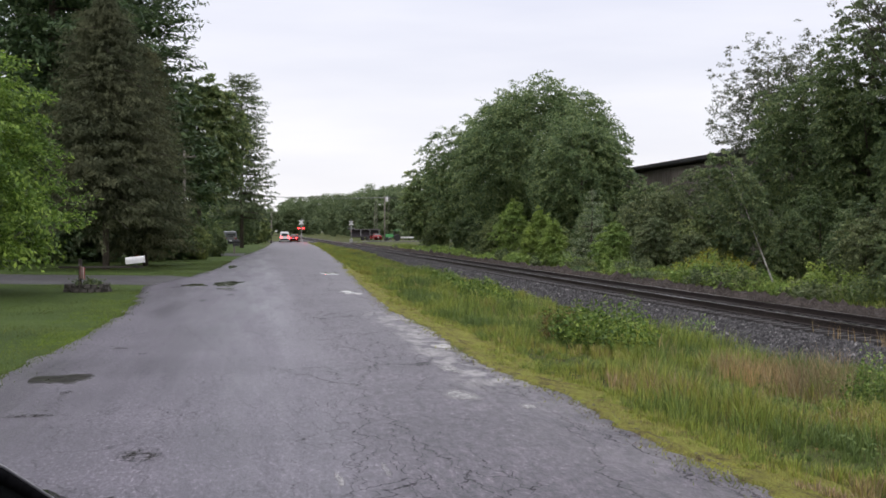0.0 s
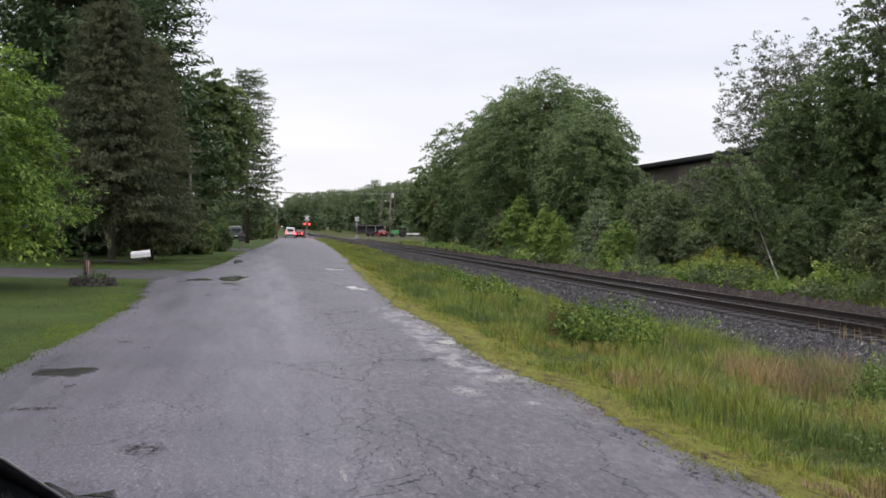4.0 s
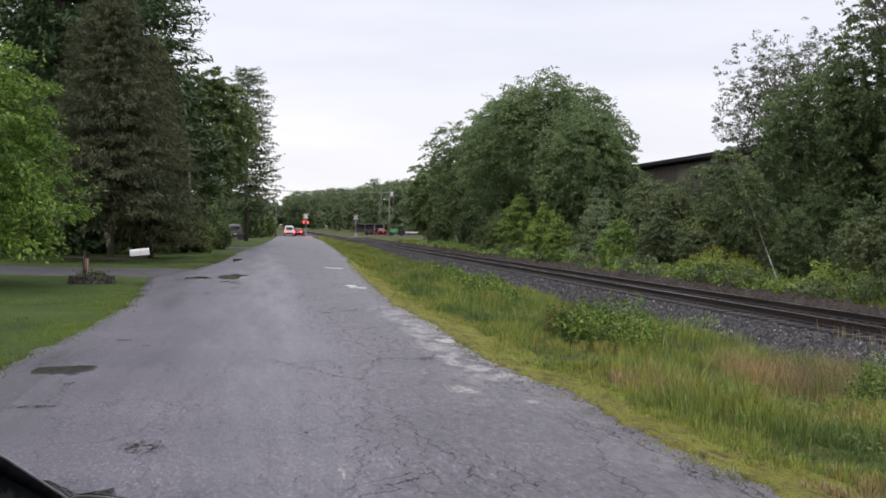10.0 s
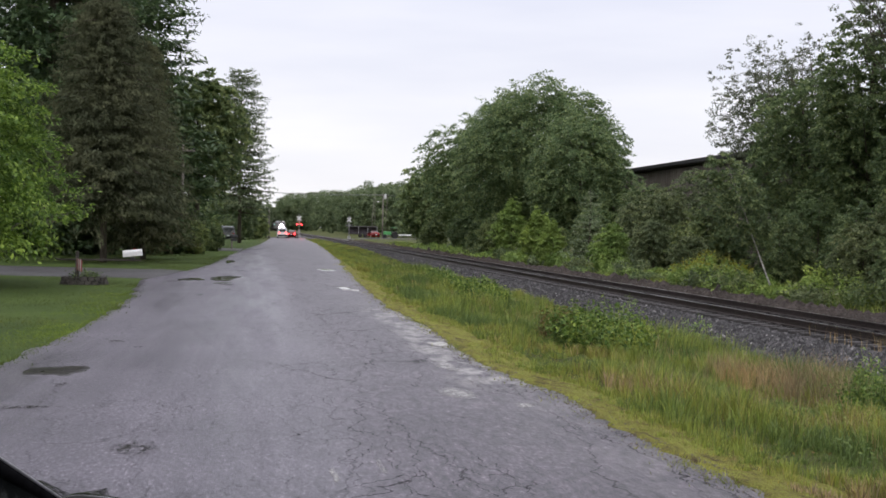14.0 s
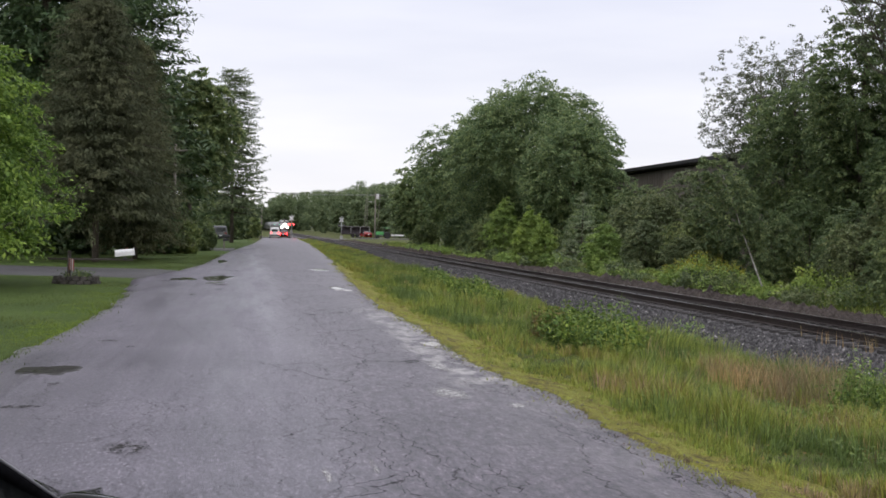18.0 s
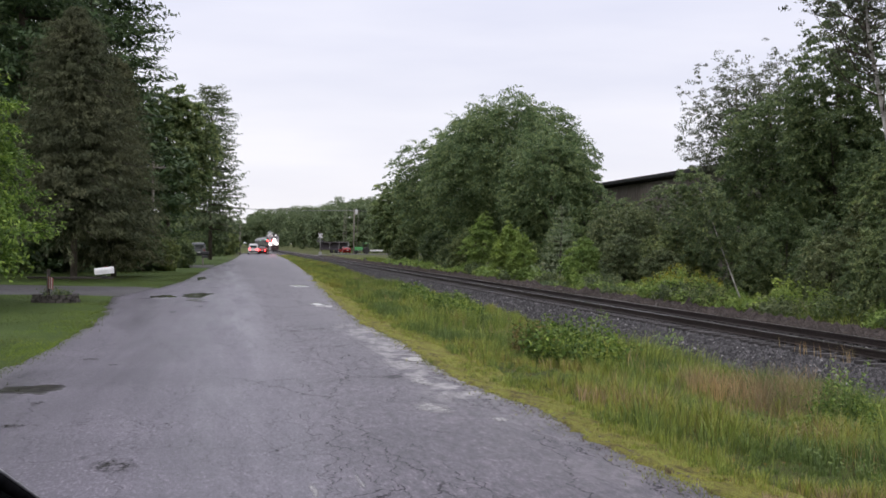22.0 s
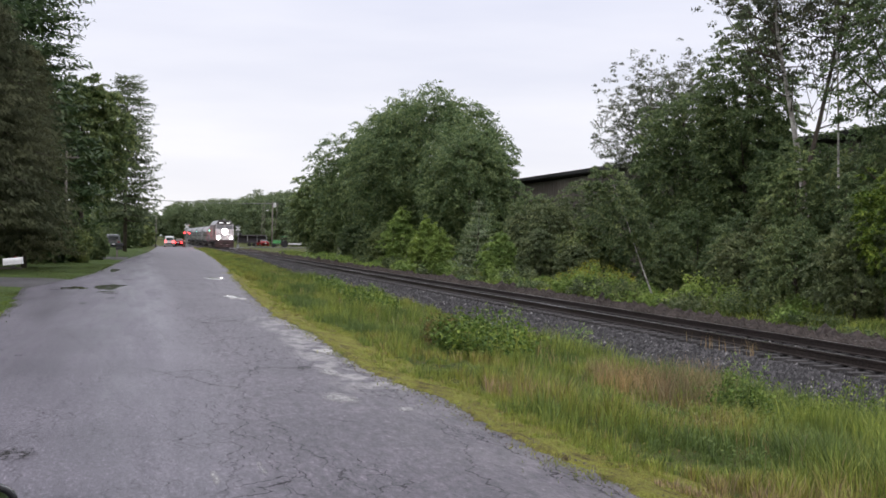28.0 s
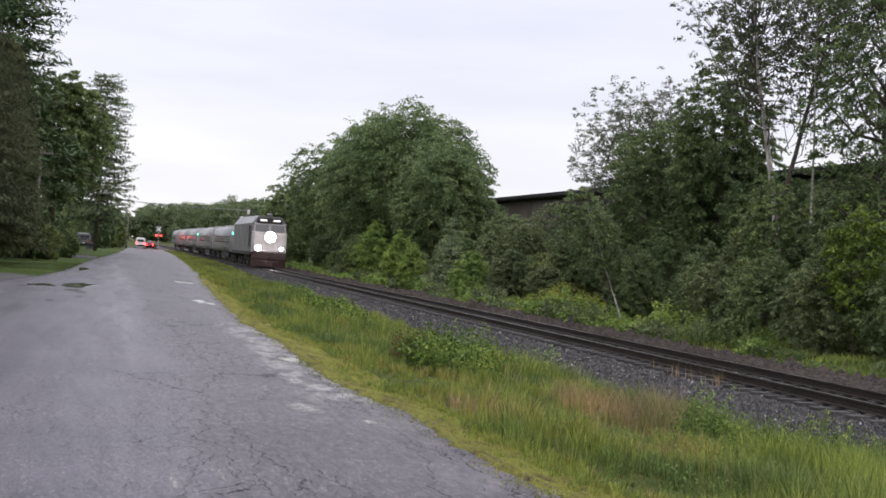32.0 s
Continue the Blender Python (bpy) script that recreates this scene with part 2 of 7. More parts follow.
    rim.attribute_name = "margin"
    worn = tex(n, l, "Noise", 2.4, 6.0, (1.0, 0.45, 1), 0.7)
    crumb = mixed(n, l, 1.0, rim.outputs["Fac"], ramp(n, l, worn.outputs[0], ((0.44, (0, 0, 0)), (0.52, (1, 1, 1)))), "MULTIPLY")
    pale = ramp(n, l, tex(n, l, "Noise", 8.0, 7.0, (1, 0.4, 1), rough=0.8).outputs[0], ((0.38, (0.05, 0.045, 0.046)), (0.45, (0.14, 0.128, 0.131)), (0.60, (0.29, 0.273, 0.268))))
    c = mixed(n, l, crumb, c, pale)
    l.new(c, p.inputs["Base Color"])
    damp = ramp(n, l, tex(n, l, "Noise", 0.8, 4.0, (1.2, 0.1, 1)).outputs[0], ((0.4, (0.31,) * 3), (0.6, (0.48,) * 3)))
    ravel = ramp(n, l, wheel.outputs[0], ((0.0, (0, 0, 0)), (0.5, (1, 1, 1))))      # loose, coarse stone where the wheels run
    l.new(mixed(n, l, ravel, damp, (0.48,) * 3), p.inputs["Roughness"])
    h = mixed(n, l, 0.5, grit.outputs[0], chips.outputs[0])
    h = mixed(n, l, ravel, h, mixed(n, l, 0.65, h, ramp(n, l, coarse.outputs[0], ((0.38, (0, 0, 0)), (0.62, (1, 1, 1))))))
    bumped(n, l, p, mixed(n, l, 0.8, h, heights[0], "SUBTRACT"), 0.4, 0.012)
    return m


def ground_material():
    """Mown lawn on one side of the road, dry mossy soil under the verge, leaf litter far out."""
    m, n, l, p = nodes_of("turf")
    fine = tex(n, l, "Noise", 30.0, 6.0, rough=0.7)
    wide = tex(n, l, "Noise", 0.35, 4.0)
    lawn = ramp(n, l, fine.outputs[0], ((0.36, (0.032, 0.055, 0.014)), (0.64, (0.08, 0.118, 0.03))))
    soil = ramp(n, l, fine.outputs[0], ((0.36, (0.035, 0.040, 0.014)), (0.64, (0.105, 0.12, 0.035))))
    tc = n.new("ShaderNodeTexCoord")
    sep = n.new("ShaderNodeSeparateXYZ")
    l.new(tc.outputs["Object"], sep.inputs[0])
    mr = n.new("ShaderNodeMapRange")
    mr.inputs["From Min"].default_value, mr.inputs["From Max"].default_value = 0.0, 2.0
    l.new(sep.outputs["X"], mr.inputs["Value"])
    c = mixed(n, l, mr.outputs[0], lawn, soil)
    w = ramp(n, l, wide.outputs[0], ((0.35, (0.75, 0.78, 0.7)), (0.65, (1.15, 1.12, 1.0))))
    c = mixed(n, l, 1.0, c, w, "MULTIPLY")
    l.new(c, p.inputs["Base Color"])
    p.inputs["Roughness"].default_value = 0.95
    p.inputs["Specular IOR Level"].default_value = 0.15
    bumped(n, l, p, fine.outputs[0], 0.9, 0.04)
    return m


M_ASPHALT = asphalt_material()
M_TURF = ground_material()
M_DRIVE = surface("worn_drive", (0.026, 0.024, 0.026), (0.064, 0.060, 0.063), 30, 0.6, coarse=0.5, bump=0.4)
M_BALLAST = surface("ballast_bed", (0.022, 0.020, 0.022), (0.088, 0.082, 0.086), 22, 0.85, coarse=0.7, bump=1.0, dist=0.04)
M_CINDER = surface("cinder_path", (0.018, 0.013, 0.0115), (0.076, 0.058, 0.050), 9, 0.9, coarse=0.6, bump=1.0, dist=0.04)
M_TIE = surface("tarred_timber", (0.027, 0.024, 0.025), (0.078, 0.071, 0.071), 14, 0.85, bump=0.6, stretch=(0.6, 6, 1), rand=0.3)
M_RUST = surface("rusty_rail", (0.017, 0.012, 0.011), (0.05, 0.034, 0.029), 20, 0.6, 0.3, bump=0.2)
M_SHINE = surface("polished_rail", (0.16, 0.15, 0.15), (0.32, 0.31, 0.31), 6, 0.3, 0.9, bump=0.0, stretch=(1, 0.1, 1))
M_BARK = surface("grey_brown_bark", (0.045, 0.036, 0.028), (0.15, 0.12, 0.095), 9, 0.9, bump=1.0, dist=0.03, stretch=(3, 3, 0.5))
M_BIRCH = surface("pale_birch_bark", (0.30, 0.28, 0.255), (0.70, 0.68, 0.64), 7, 0.75, bump=0.5, stretch=(1, 1, 3.0), coarse=1.8, stain=(0.22, 0.19, 0.165))
M_DARKWOOD = surface("dark_wet_timber", (0.022, 0.018, 0.015), (0.07, 0.058, 0.048), 12, 0.8, bump=0.5, stretch=(0.5, 5, 5))
M_POLE = surface("weathered_pole", (0.12, 0.105, 0.09), (0.27, 0.245, 0.215), 10, 0.85, bump=0.5, stretch=(4, 4, 0.4))
M_WHITE = surface("white_paint", (0.66, 0.66, 0.68), (0.80, 0.80, 0.82), 12, 0.45, bump=0.05)
M_BLACK = surface("black_metal", (0.015, 0.015, 0.017), (0.04, 0.04, 0.042), 15, 0.5, bump=0.1)
M_STEEL = surface("galvanised_steel", (0.30, 0.31, 0.32), (0.45, 0.46, 0.47), 10, 0.45, 0.6, bump=0.1)
M_CABLE = surface("weathered_cable", (0.16, 0.165, 0.17), (0.27, 0.275, 0.28), 12, 0.6, bump=0.05)
M_STONE = surface("mossy_fieldstone", (0.028, 0.025, 0.022), (0.095, 0.085, 0.075), 9, 0.9, bump=0.8, dist=0.02, rand=0.3)
M_SOIL = surface("garden_soil", (0.03, 0.022, 0.016), (0.075, 0.055, 0.04), 20, 0.95, bump=0.8, dist=0.03)


def puddle_material():
    m, n, l, p = nodes_of("puddle_water")
    p.inputs["Base Color"].default_value = (0.035, 0.033, 0.03, 1)
    p.inputs["Roughness"].default_value = 0.06
    p.inputs["IOR"].default_value = 1.33
    bumped(n, l, p, tex(n, l, "Noise", 9.0, 2.0).outputs[0], 0.01, 0.002)
    return m


M_WATER = puddle_material()
M_MUD = surface("muddy_water", (0.010, 0.008, 0.007), (0.022, 0.019, 0.016), 6, 0.35, coarse=2, bump=0.02)
M_MUD.node_tree.nodes["Principled BSDF"].inputs["Specular IOR Level"].default_value = 0.12
# whitish colour painted in for the sky reflected by two puddles
M_SKYWHITE = surface("whitish_crumbs", (0.3, 0.29, 0.29), (0.62, 0.61, 0.6), 25, 0.6, bump=0.4)


def stain_material(name, colour, lo, hi):
    """A smudge that thins out towards its rim and breaks up in the grit."""
    m, n, l, p = nodes_of(name)
    tc = n.new("ShaderNodeTexCoord")
    mp = n.new("ShaderNodeMapping")
    mp.inputs["Location"].default_value = (-1, -1, 0)
    mp.inputs["Scale"].default_value = (2, 2, 0)
    l.new(tc.outputs["Generated"], mp.inputs[0])
    ln = n.new("ShaderNodeVectorMath")
    ln.operation = "LENGTH"
    l.new(mp.outputs[0], ln.inputs[0])
    rim = ramp(n, l, ln.outputs["Value"], ((0.35, (0.9,) * 3), (0.95, (0, 0, 0))))
    grain = ramp(n, l, tex(n, l, "Noise", 17.0, 7.0, (1, 0.4, 1), 0.78).outputs[0], ((lo, (0, 0, 0)), (hi, (1, 1, 1))))
    l.new(mixed(n, l, 1.0, rim, grain, "MULTIPLY"), p.inputs["Alpha"])
    p.inputs["Base Color"].default_value = (*colour, 1)
    p.inputs["Specular IOR Level"].default_value = 0.15
    p.inputs["Roughness"].default_value = 0.7
    return m


M_STAIN = stain_material("damp_stain", (0.022, 0.021, 0.015), 0.45, 0.60)
M_PALE = stain_material("crumbled_asphalt", (0.35, 0.34, 0.335), 0.40, 0.55)
M_MAPLE = foliage("maple_leaves", (0.104, 0.158, 0.080), (0.192, 0.262, 0.126), (0.330, 0.388, 0.184), 0.47)
M_LIME = foliage("fresh_leaves", (0.052, 0.105, 0.022), (0.132, 0.228, 0.049), (0.275, 0.400, 0.095), 0.38)
M_SHRUB = foliage("shrub_leaves", (0.088, 0.132, 0.068), (0.158, 0.214, 0.106), (0.270, 0.320, 0.158), 0.40)
M_SAPLING = foliage("sapling_leaves", (0.150, 0.235, 0.070), (0.250, 0.360, 0.105), (0.370, 0.475, 0.160), 0.42)
M_GREY = foliage("olive_leaves", (0.092, 0.120, 0.064), (0.158, 0.196, 0.103), (0.258, 0.297, 0.166), 0.38)
M_DULL = foliage("dull_leaves", (0.060, 0.072, 0.048), (0.105, 0.122, 0.080), (0.185, 0.205, 0.140), 0.35)
M_DARK = foliage("shaded_leaves", (0.072, 0.114, 0.056), (0.136, 0.194, 0.090), (0.240, 0.298, 0.138), 0.40)
M_SPRUCE = foliage("spruce_needles", (0.085, 0.094, 0.055), (0.105, 0.113, 0.067), (0.125, 0.128, 0.078), 0.34, 0.95, calm=0.6)
M_LARCH = foliage("larch_needles", (0.085, 0.115, 0.065), (0.135, 0.175, 0.098), (0.20, 0.235, 0.14), 0.3)
M_PINE = foliage("pine_needles", (0.042, 0.072, 0.035), (0.073, 0.122, 0.057), (0.130, 0.184, 0.084), 0.2)
M_BLUE = foliage("blue_spruce_needles", (0.13, 0.18, 0.12), (0.21, 0.275, 0.19), (0.33, 0.40, 0.29), 0.25)
M_FAR = foliage("woodland_leaves", (0.090, 0.130, 0.072), (0.146, 0.195, 0.106), (0.216, 0.268, 0.150), 0.36, calm=0.4)
M_GRASS = foliage("verge_grass", (0.102, 0.160, 0.043), (0.172, 0.238, 0.066), (0.266, 0.320, 0.104), 0.3, 0.6, 0.8)
M_YELLOW = foliage("dry_short_grass", (0.19, 0.218, 0.048), (0.268, 0.290, 0.070), (0.345, 0.358, 0.102), 0.3, 0.7, 0.8)
M_STRAW = foliage("seeding_grass", (0.20, 0.14, 0.083), (0.32, 0.23, 0.14), (0.46, 0.36, 0.235), 0.3, 0.7, 0.8)
M_LAWN = foliage("lawn_grass", (0.050, 0.078, 0.021), (0.084, 0.115, 0.033), (0.128, 0.155, 0.048), 0.25, 0.6)
M_LAWNEDGE = foliage("lush_lawn_edge", (0.105, 0.160, 0.026), (0.155, 0.225, 0.036), (0.215, 0.290, 0.055), 0.3, 0.6)
M_OLIVE = foliage("rank_grass", (0.096, 0.117, 0.027), (0.171, 0.184, 0.045), (0.267, 0.255, 0.077), 0.3, 0.65, 0.8)
M_RUSSET = foliage("reddish_weed_leaves", (0.09, 0.07, 0.03), (0.16, 0.15, 0.045), (0.26, 0.17, 0.07), 0.3, 0.65)
M_WEED = foliage("weed_leaves", (0.040, 0.082, 0.016), (0.112, 0.184, 0.034), (0.270, 0.345, 0.075), 0.3, 0.6)
M_GRIT = surface("road_grit", (0.06, 0.046, 0.036), (0.22, 0.185, 0.155), 30, 0.85, bump=0.2)
M_GOLD = foliage("goldenrod", (0.19, 0.19, 0.03), (0.29, 0.29, 0.045), (0.40, 0.385, 0.07), 0.3, 0.7)


# ---- mesh helpers ----
def part(name, bm, material, parent=None, label=""):
    """Links a bmesh as one mesh object, under a thing or a part if one is given."""
    me = bpy.data.meshes.new(name)
    bm.to_mesh(me)
    bm.free()
    me.materials.append(material)
    ob = new(name, me)
    ob.parent = parent
    return tagged(ob, label) if label else ob


def again(ob, m, parent=None):
    """Another object on the same mesh."""
    o = new(ob.name.split(".")[0], ob.data)
    o.parent = parent or ob.parent
    o.matrix_basis = m
    return o


def empty(name, m, label="", category="", group="", kind=""):
    ob = new(name)
    ob.empty_display_size = 0.2
    ob.matrix_basis = m
    return tagged(ob, label, category, group, kind)


def sheet(name, verts, faces, material, parent=None, smooth=False):
    """A mesh from arrays: verts N x 3, faces M x 3 or M x 4."""
    verts, faces = np.asarray(verts, np.float32), np.asarray(faces, np.int32)
    me = bpy.data.meshes.new(name)
    k = faces.shape[1]
    me.vertices.add(len(verts))
    me.vertices.foreach_set("co", verts.ravel())
    me.loops.add(faces.size)
    me.loops.foreach_set("vertex_index", faces.ravel())
    me.polygons.add(len(faces))
    me.polygons.foreach_set("loop_start", np.arange(0, faces.size, k, dtype=np.int32))
    me.polygons.foreach_set("loop_total", np.full(len(faces), k, np.int32))
    me.polygons.foreach_set("use_smooth", np.full(len(faces), smooth, bool))
    me.update(calc_edges=True)
    me.materials.append(material)
    ob = new(name, me)
    ob.parent = parent
    return ob


def box(bm, size, centre=(0, 0, 0), bevel=0.0, m=None, steps=2):
    """A bevelled box added to bm."""
    r = bmesh.ops.create_cube(bm, size=1.0)
    vs = r["verts"]
    bmesh.ops.scale(bm, vec=size, verts=vs)
    if bevel:
        es = list({e for v in vs for e in v.link_edges})
        r = bmesh.ops.bevel(bm, geom=es, offset=bevel, segments=steps, affect="EDGES", profile=0.5)
        vs = list({v for f in r["faces"] for v in f.verts} | {v for v in vs if v.is_valid})
    bmesh.ops.translate(bm, vec=centre, verts=vs)
    if m is not None:
        bmesh.ops.transform(bm, matrix=m, verts=vs)
    return vs


def tube(bm, pts, radii, sides=8, cap=True):
    """A tapered tube along points."""
    pts = [Vector(p) for p in pts]
    rings = []
    for i, (p, r) in enumerate(zip(pts, radii)):
        d = (pts[min(i + 1, len(pts) - 1)] - pts[max(i - 1, 0)]).normalized()
        a = d.cross(Vector((0.3, 0.9, 0.1)) if abs(d.z) > 0.7 else Vector((0, 0, 1))).normalized()
        b = d.cross(a)
        rings.append([bm.verts.new(p + r * (math.cos(t) * a + math.sin(t) * b)) for t in (2 * math.pi * k / sides for k in range(sides))])
    for r1, r2 in zip(rings, rings[1:]):
        for k in range(sides):
            f = bm.faces.new((r1[k], r1[(k + 1) % sides], r2[(k + 1) % sides], r2[k]))
            f.smooth = True
    if cap:
        bm.faces.new(list(reversed(rings[0])))
        bm.faces.new(rings[-1])


def cyl(bm, r, h, centre=(0, 0, 0), axis="z", sides=20, r2=None, bevel=0.0):
    """A cylinder or cone frustum with its middle at centre."""
    v = {"x": Vector((1, 0, 0)), "y": Vector((0, 1, 0)), "z": Vector((0, 0, 1))}[axis] * h / 2
    c, r2 = Vector(centre), r if r2 is None else r2
    if bevel:
        k = v.normalized() * bevel
        tube(bm, [c - v, c - v + k, c + v - k, c + v], [r - bevel, r, r2, r2 - bevel], sides)
    else:
        tube(bm, [c - v, c + v], [r, r2], sides)


def blob(bm, outline, z0, z1):
    """A flat slab with an irregular outline."""
    low = [bm.verts.new((x, y, z0)) for x, y in outline]
    top = [bm.verts.new((x, y, z1)) for x, y in outline]
    bm.faces.new(top)
    for k in range(len(outline)):
        j = (k + 1) % len(outline)
        bm.faces.new((low[k], low[j], top[j], top[k]))


def ragged(cx, cy, rx, ry, seed, wild=0.3, n=28):
    rng = random.Random(seed)
    ph = [rng.uniform(0, 6.28) for _ in range(9)]
    am = [rng.uniform(0.4, 1.0) for _ in range(9)]
    out = []
    for k in range(n):
        a = 2 * math.pi * k / n
        r = 1 + wild * sum(am[j] * math.sin((j + 2) * a + ph[j]) / (j + 2.5) for j in range(9)) + rng.uniform(-0.06, 0.06)
        out.append((cx + rx * max(0.25, r) * math.cos(a), cy + ry * max(0.25, r) * math.sin(a)))
    return out


# ---- plan of the place: y runs along the railway, x across it ----
TRACK_X, RAIL_Z = 13.35, -0.30


LEFT_Y = (-60, 15, 20, 25, 29, 33, 38.5, 46, 54, 90, 137, 235, 400)
LEFT_X = (-3.2, -3.03, -2.84, -2.78, -2.85, -3.15, -3.5, -2.6, -1.95, -1.05, 0.7, 3.0, 3.0)
EDGE_Y = (-60, 7.5, 8.5, 10.4, 12.2, 13.7, 15.6, 18.5, 21.5, 26, 33, 45, 60, 94, 153, 235, 400)
EDGE_X = (3.7, 3.40, 3.28, 3.19, 3.23, 3.11, 2.94, 3.0, 3.1, 2.92, 3.1, 3.6, 4.3, 5.6, 7.6, 9.6, 9.6)


def road_right(y):
    return float(np.interp(y, EDGE_Y, EDGE_X))


def road_left(y):
    return float(np.interp(y, LEFT_Y, LEFT_X))


def track_x(y):
    return TRACK_X - 0.0005 * max(0.0, y - 480) ** 2


def fall(y):
    return -0.4 * float(np.clip((y - 60) / 140, 0, 1))


def land(x, y):
    """Height of the ground."""
    e, w = road_right(y), road_left(y)
    base = fall(y)
    if x < w:
        d = w - x
        return base - 0.03 + 0.02 * min(d, 1) + 0.10 * float(np.clip((d - 2) / 10, 0, 1))
    if x < e:
        return base - 0.06
    tx = track_x(y)
    low = -0.80
    if x < tx - 4.2:
        k = (x - e) / max(0.5, tx - 4.2 - e)
        return (base - 0.05) * (1 - k) + low * k + 0.04 * math.sin(y * 0.7) * k * (1 - k)
    if x < tx + 3.4:
        return low
    k = float(np.clip((x - tx - 3.4) / 2.5, 0, 1))
    return low + (0.25 + 0.2) * k


def ground_sheet():
    xs = [-3000, -900, -350, -150, -80, -45, -28, -18, -12, -9, -7, -5.5, -4.5, -4, -3.6, -3.3, -3.0, -2.7, -2.3, -1.9, -1.4, -0.8, 0, 1, 2, 2.6, 2.9, 3.2, 3.5,
          3.9, 4.4, 5, 5.8, 6.6, 7.4, 8.2, 9.0, 9.4, 10, 11, 12.5, 14, 15.5, 16.5, 17, 18, 19.3, 21, 24, 30, 40, 60, 100, 200, 500, 1200, 3000]
    ys = [-600, -200, -80, -40, -20, -10, -5] + list(np.arange(0, 100, 2.0)) + list(np.arange(100, 260, 6.0)) + [280, 310, 350, 400, 470, 540, 600, 680, 760, 860, 1000, 1400, 2200, 4000]
    nx, ny = len(xs), len(ys)
    verts = [(x, y, land(x, y)) for y in ys for x in xs]
    faces = [(j * nx + i, j * nx + i + 1, (j + 1) * nx + i + 1, (j + 1) * nx + i) for j in range(ny - 1) for i in range(nx - 1)]
    ob = sheet("ground", verts, faces, M_TURF, smooth=True)
    return tagged(ob, "grassy ground with mown lawn and rough soil verge", "ground", kind="structure")


def road_sheet():
    """The road: a slightly crowned slab with broken edges."""
    ys = list(np.arange(-30, 5, 0.5)) + list(np.arange(5, 45, 0.12)) + list(np.arange(45, 70, 0.5)) + list(np.arange(70, 240, 3.0)) + [240]
    us = [0, 0.004, 0.03, 0.1, 0.25, 0.4, 0.5, 0.6, 0.72, 0.79, 0.82, 0.845, 0.87, 0.895, 0.92, 0.945, 0.97, 0.996, 1]
    verts, faces, worn = [], [], []
    for y in ys:
        rag_l = 0.16 * noise.noise(Vector((0, y * 0.8, 3))) + 0.06 * noise.noise(Vector((0, y * 3.1, 8)))
        rag_r = 0.10 * noise.noise(Vector((5, y * 0.45, 1))) + 0.12 * noise.noise(Vector((5, y * 1.7, 4))) + 0.09 * noise.noise(Vector((5, y * 5.5, 4)))
        a, b = road_left(y) + rag_l, road_right(y) + rag_r
        for k, u in enumerate(us):
            x = a + (b - a) * u
            z = fall(y) + 0.03 * (1 - (2 * u - 1) ** 2) - 0.02 + 0.008 * noise.noise(Vector((x * 0.6, y * 0.3, 0)))
            if k in (0, len(us) - 1):
                z = fall(y) - 0.14
            broken = float(np.clip((x - 2.22 - 0.35 * noise.noise(Vector((2, y * 0.5, 3)))) / 0.12, 0, 1)) * float(np.interp(y, (12.6, 13.6, 23.5, 28), (0, 1, 1, 0)))
            worn.append(max(broken, 0.22 * min(1, max(0, (u - 0.8) / 0.15))))
            verts.append((x, y, z - 0.012 * broken * (k < len(us) - 1)))
    n = len(us)
    for j in range(len(ys) - 1):
        for i in range(n - 1):
            faces.append((j * n + i, j * n + i + 1, (j + 1) * n + i + 1, (j + 1) * n + i))
    ob = sheet("road", verts, faces, M_ASPHALT, smooth=True)
    share = ob.data.attributes.new("margin", "FLOAT", "POINT")      # 1 at the worn verge side, 0 on the carriageway
    share.data.foreach_set("value", np.array(worn, np.float32))
    return tagged(ob, "old grey cracked asphalt road, damp after rain", "road", kind="structure")


def flat_strip(name, quad, z, material, label, category):
    """A thin paved slab laid over the ground, ragged at the sides."""
    (x0, y0), (x1, y1), (x2, y2), (x3, y3) = quad
    verts, faces, n = [], [], 24
    for k in range(n + 1):
        u = k / n
        w = 0.12 * noise.noise(Vector((u * 9, 2, x0))), 0.12 * noise.noise(Vector((u * 9, 7, y0)))
        a = (x0 + (x1 - x0) * u, y0 + (y1 - y0) * u + w[0])
        b = (x3 + (x2 - x3) * u, y3 + (y2 - y3) * u + w[1])
        for v in (0, 0.02, 0.5, 0.98, 1):
            x, y = a[0] + (b[0] - a[0]) * v, a[1] + (b[1] - a[1]) * v
            verts.append((x, y, land(x, y) + z if 0 < v < 1 else land(x, y) - 0.08))
    for k in range(n):
        for j in range(4):
            faces.append((k * 5 + j, k * 5 + j + 1, (k + 1) * 5 + j + 1, (k + 1) * 5 + j))
    return tagged(sheet(name, verts, faces, material, smooth=True), label, category, kind="structure")


ground_sheet()
road_sheet()
flat_strip("driveway", ((-3.2, 39.6), (-24, 42.0), (-24, 49.5), (-2.5, 46.8)), 0.035, M_DRIVE, "worn grey asphalt driveway crossing the lawn", "driveway")
flat_strip("driveway", ((-1.0, 88.0), (-12, 92.0), (-12, 97.0), (-0.9, 99.0)), 0.035, M_DRIVE, "pale gravel driveway beside the shrubs", "driveway")
flat_strip("crossing_road", ((-60, 229.5), (90, 229.5), (90, 237.0), (-60, 237.0)), 0.12, M_DRIVE, "grey asphalt side road over the railway", "road")


def road_height(x, y):
    u = (x - road_left(y)) / (road_right(y) - road_left(y))
    return fall(y) + 0.03 * (1 - (2 * u - 1) ** 2) - 0.02 + 0.008 * noise.noise(Vector((x * 0.6, y * 0.3, 0)))


